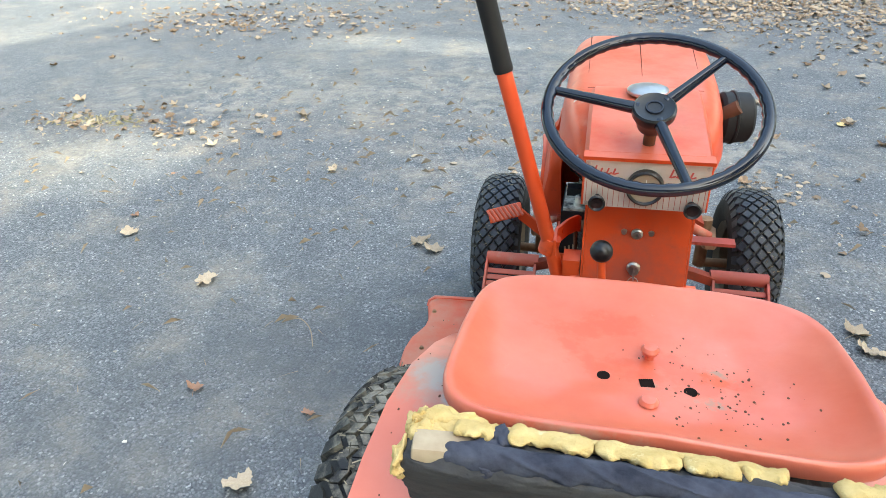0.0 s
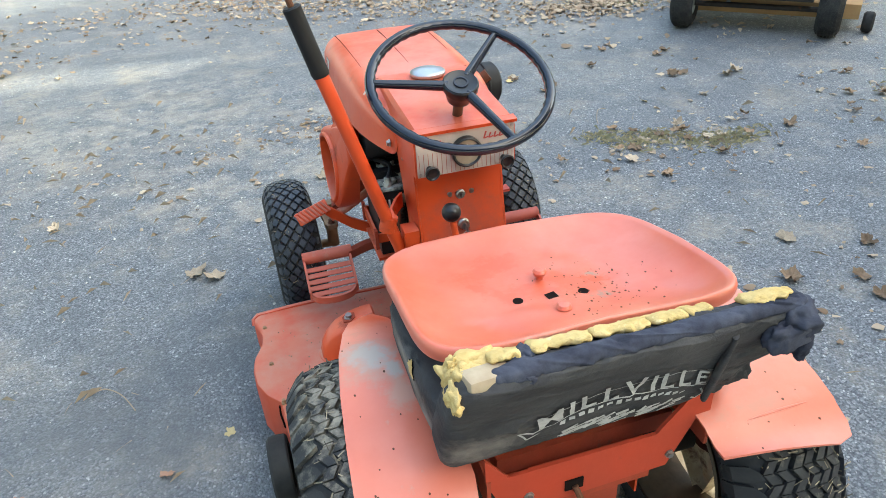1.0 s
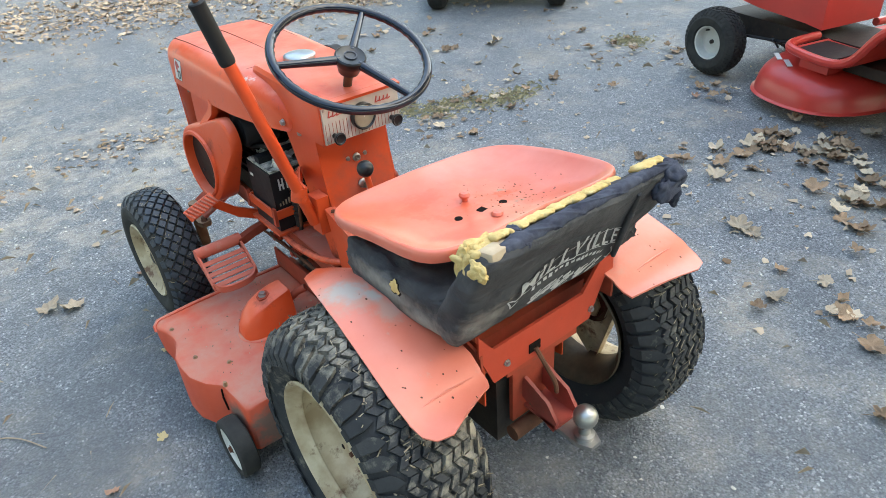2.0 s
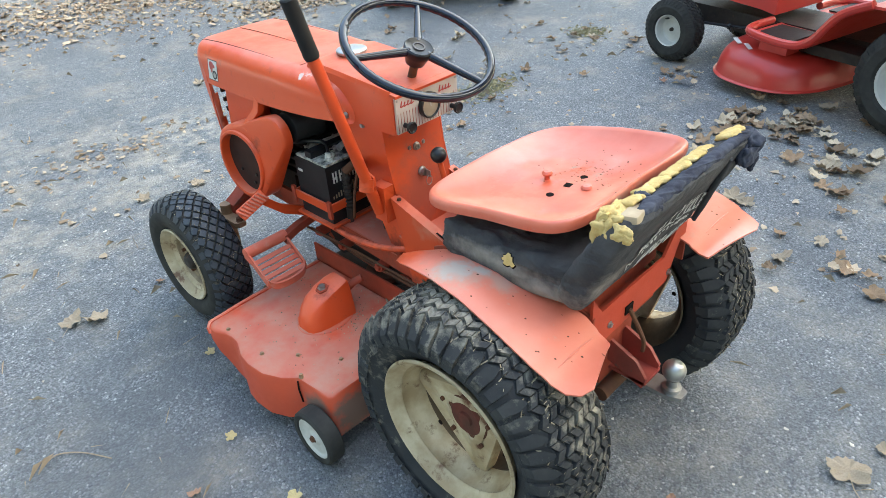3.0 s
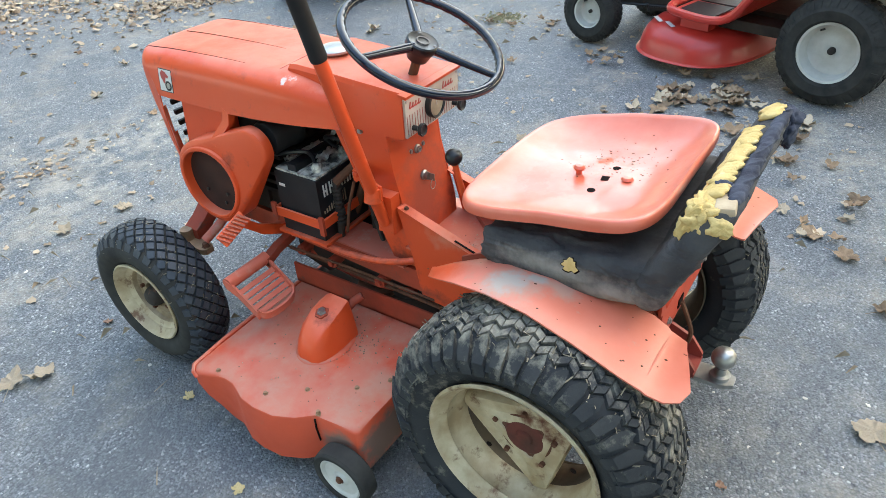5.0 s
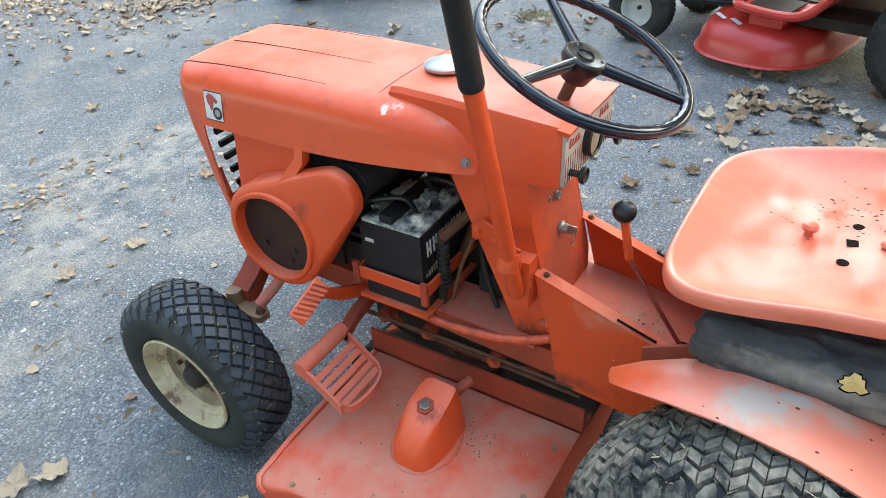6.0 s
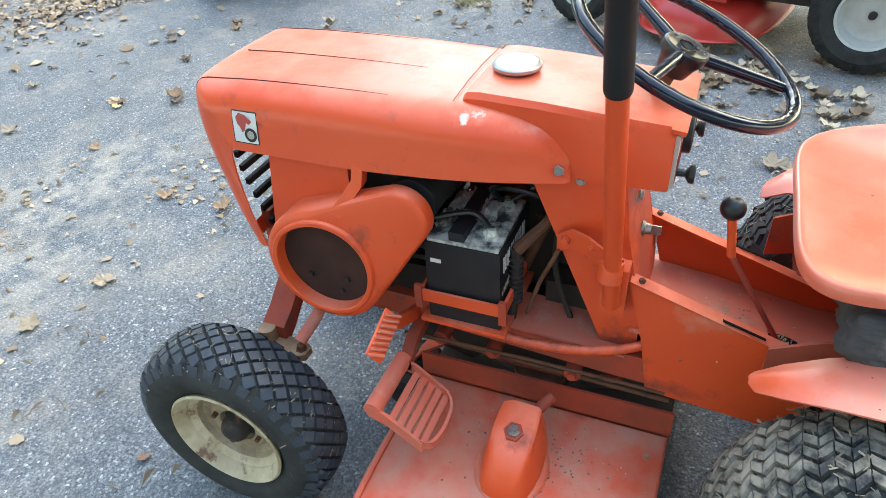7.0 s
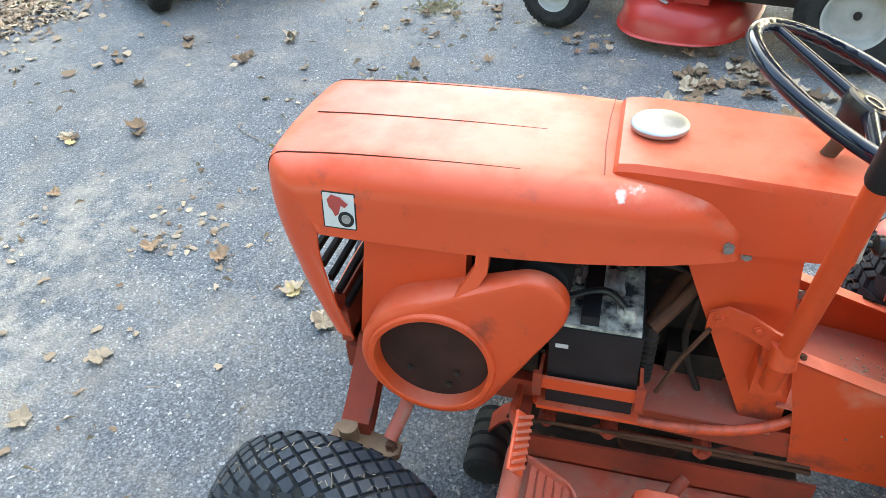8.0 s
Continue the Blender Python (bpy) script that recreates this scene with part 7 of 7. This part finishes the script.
# ---------------------------------------------------------------- leaves, grass and twigs on the asphalt
def leaf_mesh(name, seed, lobes_, curl, material):
    """A dry leaf: a lobed outline fanned from its stalk, curled, with a stalk."""
    rng_ = random.Random(seed)
    bm = bmesh.new()
    n_ = 44
    mid_ = bm.verts.new((0, 0, 0.12))
    long_ = [rng_.random() for _ in range(lobes_)]
    fold = rng_.uniform(0, 6.28)
    ring1, ring2 = [], []
    for k in range(n_):
        a = 2 * math.pi * k / n_
        # pointed lobes, each of its own length
        ph = ((a - 0.5 * math.pi) * lobes_ / (2 * math.pi)) % lobes_
        lobe_ = int(ph + 0.5) % lobes_
        w_ = 1 - 2 * abs(ph - int(ph + 0.5))
        r = 0.62 + (0.16 + 0.24 * long_[lobe_]) * w_ + rng_.uniform(-0.06, 0.06)
        r = max(0.36, r) * (0.45 if abs(a - 1.5 * math.pi) < 0.16 else 0.60)
        x, y = r * math.cos(a), r * math.sin(a) * 1.05
        z = curl * (x * x * 1.1 + 0.6 * y * y) + 0.45 * max(0, x * math.cos(fold) + y * math.sin(fold) - 0.1) ** 1.5 + 0.20 * noise.noise(Vector((x * 3, y * 3, seed))) + 0.10 * noise.noise(Vector((x * 8, y * 8, seed + 4))) + 0.07
        ring2.append(bm.verts.new((x, y, max(0.01, z))))
        ring1.append(bm.verts.new((x * 0.5, y * 0.5, 0.09 + 0.16 * noise.noise(Vector((x * 4, y * 4, seed + 9))) + 0.2 * z)))
    for k in range(n_):
        bm.faces.new((mid_, ring1[k], ring1[(k + 1) % n_]))
        bm.faces.new((ring1[k], ring2[k], ring2[(k + 1) % n_], ring1[(k + 1) % n_]))
    tube(bm, [(0, -0.25, 0.05), (0.03, -0.6, 0.03), (0.1, -0.9, 0.03)], 0.012, 5)
    bmesh.ops.recalc_face_normals(bm, faces=bm.faces)
    me = bpy.data.meshes.new(name)
    bm.to_mesh(me)
    bm.free()
    me.polygons.foreach_set("use_smooth", [True] * len(me.polygons))
    me.materials.append(material)
    return me


KINDS = {}
for nm, mt in (("pale", PALELEAF), ("brown", BROWNLEAF), ("russet", RUSTLEAF), ("yellow", YELLOWLEAF)):
    KINDS[nm] = [leaf_mesh("fallen_leaf_" + nm, 10 + i * 7 + len(nm), (5, 3, 5, 4, 3, 5)[i], (0.35, 0.7, 0.2, 1.0, 0.5, 0.8)[i], mt) for i in range(6)]
WORDS = {"pale": "dry pale tan leaf on the asphalt", "brown": "curled dry brown leaf on the asphalt", "russet": "russet brown fallen leaf on the asphalt", "yellow": "yellowed fallen leaf on the asphalt"}
lrng = random.Random(77)


def leaf(kind, x, y, size, z=0.002):
    ob = new("fallen_leaf", lrng.choice(KINDS[kind]))
    ob.matrix_world = pose(x, y, z, lrng.uniform(-12, 12), lrng.uniform(-12, 12), lrng.uniform(0, 360)) @ Matrix.Diagonal((size, size * lrng.uniform(0.75, 1.0), size, 1))
    return tagged(ob, WORDS[kind], "leaf", "fallen leaves")


# the leaves that lie alone
leaf("pale", 0.30, -0.648, 0.112)
for x, y, s in ((0.04, -0.79, 0.078), (0.42, -0.69, 0.042), (0.47, -0.73, 0.036), (0.35, 1.49, 0.065), (0.45, 1.62, 0.075)):
    leaf("pale", x, y, s)
for x, y in ((-0.72, 1.45), (-0.66, 1.40), (-0.86, 0.25), (-1.41, 1.06), (-1.91, 1.33), (-1.75, 2.73), (-3.31, 2.82), (-2.06, 2.25), (-1.30, 2.04), (1.18, 3.58), (0.72, 1.05), (0.72, 1.13), (0.76, 1.04),
             (-3.71, 4.28), (2.40, 2.54), (2.00, 2.28), (1.36, 0.87), (1.38, 0.13), (1.37, 0.07), (1.16, 3.02), (0.77, 3.26), (0.33, 1.47), (2.32, 2.51), (-0.16, 2.09), (0.07, 2.03), (1.08, -0.18)):
    leaf("pale", x, y, lrng.uniform(0.058, 0.086))
for x, y in ((1.15, 2.98), (-2.71, 3.85), (-3.75, 3.77), (-4.08, 3.53), (2.11, 2.65), (2.01, 3.39), (2.27, 3.10), (1.42, 0.58), (1.20, 0.65), (1.40, 0.48), (1.60, 0.74), (2.08, 2.69), (1.29, 2.76), (1.14, -0.37), (1.46, -0.47), (1.06, -0.48),
             (0.76, 2.75), (1.24, 2.71), (1.92, 3.31), (1.69, 3.02), (2.18, 3.04), (2.03, 2.64), (2.11, 1.74), (0.54, 1.92), (0.54, 2.18), (0.81, -0.62)):
    leaf("brown", x, y, lrng.uniform(0.056, 0.082))
for x, y, s in ((-0.79, 0.51, 0.04), (-1.98, 1.47, 0.035), (-2.06, 1.89, 0.03), (-0.60, 0.17, 0.036), (-0.41, 1.44, 0.035), (-1.15, 0.54, 0.05), (-0.04, -0.37, 0.028)):
    leaf("russet", x, y, s)
for x, y, s in ((-0.63, 0.60, 0.034), (-0.63, 0.31, 0.042), (-0.49, 0.95, 0.036), (0.43, 1.61, 0.05), (1.65, 2.32, 0.04), (1.11, 2.96, 0.045), (-0.67, 1.415, 0.03)):
    leaf("yellow", x, y, s)
# drifts: one pile by the red mower, one by its front wheel, bands at the edges of the drive
for cx, cy, sx, sy, count, tall in ((2.13, 0.27, 0.15, 0.14, 36, 0.008), (1.88, -0.12, 0.12, 0.12, 16, 0.006), (2.35, 0.10, 0.12, 0.12, 7, 0.004), (1.78, 0.55, 0.14, 0.12, 7, 0.004), (2.75, 1.75, 0.20, 0.30, 18, 0.012), (2.5, 0.95, 0.06, 0.10, 8, 0.02), (1.25, -0.42, 0.2, 0.15, 12, 0.01),
                                    (1.55, 1.85, 0.28, 0.14, 20, 0.012), (-2.5, 2.55, 0.40, 0.13, 18, 0.010), (-3.0, 4.9, 0.7, 0.3, 34, 0.015)):
    for k in range(count):
        leaf(lrng.choice(("brown", "brown", "brown", "pale", "russet" if tall > 0.015 else "pale")), lrng.gauss(cx, sx), lrng.gauss(cy, sy), lrng.uniform(0.058, 0.095) if 1.7 < cx < 2.4 else lrng.uniform(0.042, 0.072), 0.002 + abs(lrng.gauss(0, tall)))


def litter(name, spots, material, low, high, flat, label, seed):
    """Countless small scraps in one mesh: (x, y, spread x, spread y, count)."""
    r_ = random.Random(seed)
    verts, faces = [], []
    for cx, cy, sx, sy, count in spots:
        for _ in range(count):
            x, y = (r_.gauss(cx, sx), r_.gauss(cy, sy)) if sx < 3 else (cx + r_.uniform(-sx, sx), cy + r_.uniform(-sy, sy))
            s, a = r_.uniform(low, high), r_.uniform(0, 6.28)
            i = len(verts)
            verts.append((x, y, 0.004 + r_.uniform(0, flat)))
            sides = r_.randint(7, 10)
            thin = r_.uniform(0.35, 0.95)
            for q in range(sides):
                b = 2 * math.pi * q / sides + r_.uniform(-0.25, 0.25)
                rr = s * r_.uniform(0.45, 1.15)
                u, v = rr * math.cos(b), rr * math.sin(b) * thin
                verts.append((x + u * math.cos(a) - v * math.sin(a), y + u * math.sin(a) + v * math.cos(a), 0.001 + r_.uniform(0, flat)))
            faces += [(i, i + 1 + q, i + 1 + (q + 1) % sides) for q in range(sides)]
    me = bpy.data.meshes.new(name)
    me.from_pydata(verts, [], faces)
    me.polygons.foreach_set("use_smooth", [True] * len(me.polygons))
    me.materials.append(material)
    return tagged(new(name, me), label, "litter", kind="stuff")


def scrap_material(name, dark, light):
    """Varies from scrap to scrap."""
    m = bpy.data.materials.new(name)
    m.use_nodes = True
    nodes, link = m.node_tree.nodes, m.node_tree.links.new
    g = nodes.new("ShaderNodeNewGeometry")
    mix = nodes.new("ShaderNodeMix")
    mix.data_type = "RGBA"
    mix.inputs["A"].default_value, mix.inputs["B"].default_value = (*dark, 1), (*light, 1)
    link(g.outputs["Random Per Island"], mix.inputs["Factor"])
    link(mix.outputs["Result"], nodes["Principled BSDF"].inputs["Base Color"])
    nodes["Principled BSDF"].inputs["Roughness"].default_value = 0.9
    return m


SCRAP = scrap_material("leaf_scraps", (0.15, 0.09, 0.05), (0.48, 0.38, 0.27))
GRIT = scrap_material("pale_grit", (0.20, 0.18, 0.15), (0.62, 0.58, 0.50))
litter("leaf_litter", [(1.3, 5.6, 0.9, 0.5, 900), (3.2, 5.2, 1.2, 0.8, 900), (-3.2, 5.2, 0.9, 0.5, 420), (2.45, 4.50, 0.36, 0.20, 420), (-2.7, 2.5, 0.55, 0.2, 110), (2.05, 0.15, 0.24, 0.26, 70), (2.9, 1.9, 0.3, 0.4, 90),
                      (1.5, 1.8, 0.35, 0.16, 130), (-1.1, 2.75, 0.5, 0.14, 40), (0.2, 6.3, 1.5, 0.4, 700), (-0.2, 2.4, 0.5, 0.35, 60), (1.0, 1.0, 3.5, 4.5, 70), (1.5, 0.1, 0.35, 0.4, 60), (1.4, 1.0, 0.45, 0.5, 50), (0.68, 2.12, 0.14, 0.10, 45), (0.0, 2.70, 0.26, 0.07, 130), (-0.4, 3.0, 0.8, 0.7, 70)],
       SCRAP, 0.006, 0.024, 0.010, "drift of broken dry brown leaves", 5)
litter("far_leaf_litter", [(1.6, 5.9, 1.0, 0.5, 1100), (3.4, 5.3, 1.2, 0.9, 1500), (-3.2, 5.2, 0.9, 0.45, 300), (2.45, 4.50, 0.34, 0.18, 420), (0.2, 6.4, 1.4, 0.4, 500), (-2.8, 2.5, 0.5, 0.17, 60)],
       SCRAP, 0.018, 0.042, 0.024, "drift of curled dry brown leaves", 15)
litter("grit", [(0.5, 1.0, 4.0, 4.0, 900), (-1.2, 2.6, 0.8, 0.6, 260), (0.4, 2.3, 0.6, 0.6, 240), (-2.4, 2.1, 0.7, 0.4, 240)], GRIT, 0.0025, 0.009, 0.004, "pale grit and leaf crumbs scattered on asphalt", 8)


def blades(name, spots, material, label, seed, long=0.05):
    r_ = random.Random(seed)
    verts, faces = [], []
    for cx, cy, sx, sy, count in spots:
        for _ in range(count):
            x, y, a = r_.gauss(cx, sx), r_.gauss(cy, sy), r_.uniform(0, 6.28)
            l, w = r_.uniform(0.4, 1) * long, 0.0016
            z1 = r_.uniform(0.002, 0.5 * long)
            i = len(verts)
            dx, dy = math.cos(a) * l, math.sin(a) * l
            verts += [(x - dy / l * w, y + dx / l * w, 0.001), (x + dy / l * w, y - dx / l * w, 0.001), (x + dx * 0.5, y + dy * 0.5, z1), (x + dx, y + dy, z1 * 0.6)]
            faces += [(i, i + 1, i + 2), (i + 1, i + 3, i + 2)]
    me = bpy.data.meshes.new(name)
    me.from_pydata(verts, [], faces)
    me.materials.append(material)
    return tagged(new(name, me), label, "grass", kind="stuff")


blades("dry_grass", [(1.40, 1.86, 0.10, 0.05, 260), (1.72, 1.72, 0.12, 0.05, 320), (1.22, 1.96, 0.06, 0.04, 140), (2.95, 1.85, 0.06, 0.06, 220), (2.75, 4.4, 0.12, 0.1, 150), (-2.9, 2.5, 0.16, 0.05, 160)], GRASS, "flattened tuft of dry green grass clippings", 3)
blades("pine_straw", [(0.3, 1.2, 2.2, 1.8, 420), (-1.6, 2.2, 0.8, 0.7, 240)], TWIG, "scattered thin straw on asphalt", 9, 0.07)
for pts in (((-1.02, 0.89), (-0.98, 0.90), (-0.93, 0.86), (-0.885, 0.775)), ((1.41, 2.31), (1.36, 2.30), (1.30, 2.20), (1.27, 2.13)), ((-0.74, 2.62), (-0.70, 2.64), (-0.66, 2.58), (-0.69, 2.55))):
    bm = bmesh.new()
    tube(bm, curve([(x, y, 0.005 + 0.004 * (i % 2)) for i, (x, y) in enumerate(pts)], 6), 0.0019, 6)
    ob = part("twig", bm, TWIG)
    tagged(ob, "thin bent grey-brown twig on asphalt", "twig", "twigs")

# ---------------------------------------------------------------- an unseen tree, added so that its crown shades the drive
tree_at = Vector((2.0, 0.5, 0)) + SUNWARD * 20
maple = thing("tree", "unseen broad-crowned tree added to shade the driveway", "tree", (tree_at.x, tree_at.y, 0))
bm = bmesh.new()
tube(bm, [(0, 0, -0.1), (0.05, 0, 3.5), (0, 0.1, 8.0), (0.1, 0, 13.5)], [0.42, 0.34, 0.26, 0.1], 14)
for k in range(7):
    a = k * 0.9
    tube(bm, [(0, 0, 8.0 + 0.6 * k), (2.0 * math.cos(a), 2.0 * math.sin(a), 10.0 + 0.6 * k), (4.4 * math.cos(a), 4.4 * math.sin(a), 11.5 + 0.7 * k)], [0.14, 0.08, 0.02], 8)
part("trunk", bm, TWIG, maple)
r_ = random.Random(31)
verts, faces = [], []
for k in range(30000):
    # the spot on the drive that this leaf clump shades; gaps are left for sunlit patches
    gx, gy = r_.uniform(-5.5, 8.5), r_.uniform(-6.0, 8.0)
    lit = min(((gx + 2.8) / 1.35) ** 2 + ((gy - 2.0 - 0.12 * (gx + 2.8)) / 0.50) ** 2, ((gx + 1.5) / 0.85) ** 2 + ((gy - 4.4) / 0.38) ** 2)
    if lit < 0.9 + 1.5 * noise.noise(Vector((gx * 1.5, gy * 1.5, 0))) + 0.8 * noise.noise(Vector((gx * 4, gy * 4, 3))) or ((gx - 1.5) / 7) ** 2 + ((gy - 1) / 7) ** 2 > 1:
        continue
    p = Vector((gx - 2.0, gy - 0.5, tree_at.z)) + SUNWARD * r_.gauss(0, 1.5)
    n1 = Vector((r_.gauss(0, 1), r_.gauss(0, 1), r_.gauss(0, 1))).normalized()
    n2 = n1.orthogonal().normalized()
    s = r_.uniform(0.16, 0.30)
    i = len(verts)
    verts += [p - n1 * s, p + n2 * s * 0.7, p + n1 * s, p - n2 * s * 0.7]
    faces += [(i, i + 1, i + 2, i + 3)]
me = bpy.data.meshes.new("crown")
me.from_pydata([tuple(v) for v in verts], [], faces)
me.materials.append(shader("tree_leaves", (0.16, 0.14, 0.04), 0.7, second=(0.22, 0.15, 0.05), scale=2))
crown = new("crown", me)
crown.parent = maple
tagged(crown, kind="stuff")

# unseen woods all round the drive, added to block low sky light
verts, faces = [], []
for k in range(16000):
    a = r_.uniform(0, 2 * math.pi)
    d = 15 + r_.uniform(0, 5) + 1.5 * math.sin(5 * a)
    top_z = 8.8 + 2.5 * math.sin(3 * a + 0.7) + 1.5 * math.sin(8 * a)
    # lowered to the east so that bright sky reflects in the paint
    top_z *= 1.25 - 0.9 * math.exp(-((a - 0.25) / 0.30) ** 4)
    z = r_.uniform(0.2, 1.0) ** 0.8 * top_z
    p = Vector((1 + d * math.cos(a), 1 + d * math.sin(a), z))
    n1 = Vector((r_.gauss(0, 1), r_.gauss(0, 1), r_.gauss(0, 1))).normalized()
    n2 = n1.orthogonal().normalized()
    s = r_.uniform(0.3, 0.7)
    i = len(verts)
    verts += [p - n1 * s, p + n2 * s * 0.7, p + n1 * s, p - n2 * s * 0.7]
    faces += [(i, i + 1, i + 2, i + 3)]
me = bpy.data.meshes.new("woods")
me.from_pydata([tuple(v) for v in verts], [], faces)
me.materials.append(shader("wood_edge_leaves", (0.07, 0.06, 0.02), 0.8, second=(0.12, 0.08, 0.03), scale=1))
tagged(new("woods", me), "unseen autumn woods added round the driveway", "woods", kind="stuff")

# dried grass caught in the treads
verts, faces = [], []
for side in (-1, 1):
    for k in range(900):
        a, x = r_.uniform(0, 2 * math.pi), r_.uniform(-0.09, 0.095)
        rr = float(np.interp(abs(x), (0, 0.05, 0.09, 0.1), (0.299, 0.296, 0.276, 0.262)))
        c = Vector((side * (0.330 + x), -0.027 + rr * math.cos(a), 0.299 + rr * math.sin(a)))
        if c.z < 0.02:
            continue
        out = Vector((0, math.cos(a), math.sin(a)))
        d1 = Vector((r_.gauss(0, 1), -math.sin(a) * r_.gauss(0, 1), math.cos(a) * r_.gauss(0, 1))).normalized()
        l, w = r_.uniform(0.003, 0.011), r_.uniform(0.0006, 0.0014)
        d2 = out.cross(d1).normalized() * w
        i = len(verts)
        verts += [c - d1 * l - d2, c - d1 * l + d2, c + d1 * l + d2 + out * 0.002, c + d1 * l - d2 + out * 0.002]
        faces.append((i, i + 1, i + 2, i + 3))
    for k in range(220):
        a, x = r_.uniform(0, math.pi), r_.gauss(0.02, 0.03)
        rr = float(np.interp(abs(x), (0, 0.03, 0.055, 0.07), (0.219, 0.217, 0.198, 0.175)))
        c = Vector((side * (0.359 + x), 1.135 + rr * math.cos(a), 0.219 + rr * math.sin(a)))
        out = Vector((0, math.cos(a), math.sin(a)))
        d1 = Vector((r_.gauss(0, 1), -math.sin(a) * r_.gauss(0, 1), math.cos(a) * r_.gauss(0, 1))).normalized()
        l, w = r_.uniform(0.002, 0.007), r_.uniform(0.0005, 0.0013)
        d2 = out.cross(d1).normalized() * w
        i = len(verts)
        verts += [c - d1 * l - d2, c - d1 * l + d2, c + d1 * l + d2 + out * 0.002, c + d1 * l - d2 + out * 0.002]
        faces.append((i, i + 1, i + 2, i + 3))
me = bpy.data.meshes.new("tread_grass")
me.from_pydata([tuple(v) for v in verts], [], faces)
me.materials.append(scrap_material("dried_grass_bits", (0.05, 0.042, 0.03), (0.30, 0.25, 0.17)))
grass_bits = new("tread_grass", me)
grass_bits.parent = tractor
tagged(grass_bits, "dried grass caught in the tyre treads", kind="stuff")

# crumbs of grass and dirt on the deck
crumbs = litter("deck_crumbs", [(-0.32, 0.56, 0.09, 0.12, 110), (-0.20, 0.62, 0.04, 0.13, 110), (-0.24, 0.50, 0.04, 0.03, 60)], scrap_material("deck_dirt", (0.07, 0.05, 0.035), (0.40, 0.30, 0.20)), 0.001, 0.0035, 0.002, "grass crumbs and dirt on the deck", 6)
crumbs.location.z = 0.200


crumbs = litter("floor_crumbs", [(-0.06, 0.31, 0.028, 0.018, 110), (-0.028, 0.178, 0.016, 0.014, 130), (0.02, 0.25, 0.04, 0.04, 50)], scrap_material("floor_dirt", (0.06, 0.045, 0.03), (0.42, 0.33, 0.22)), 0.001, 0.004, 0.002, "dry crumbs and dirt on the tractor floor plate", 16)
crumbs.matrix_world = pose(0, 0, 0.3815, 11, 0, 0)
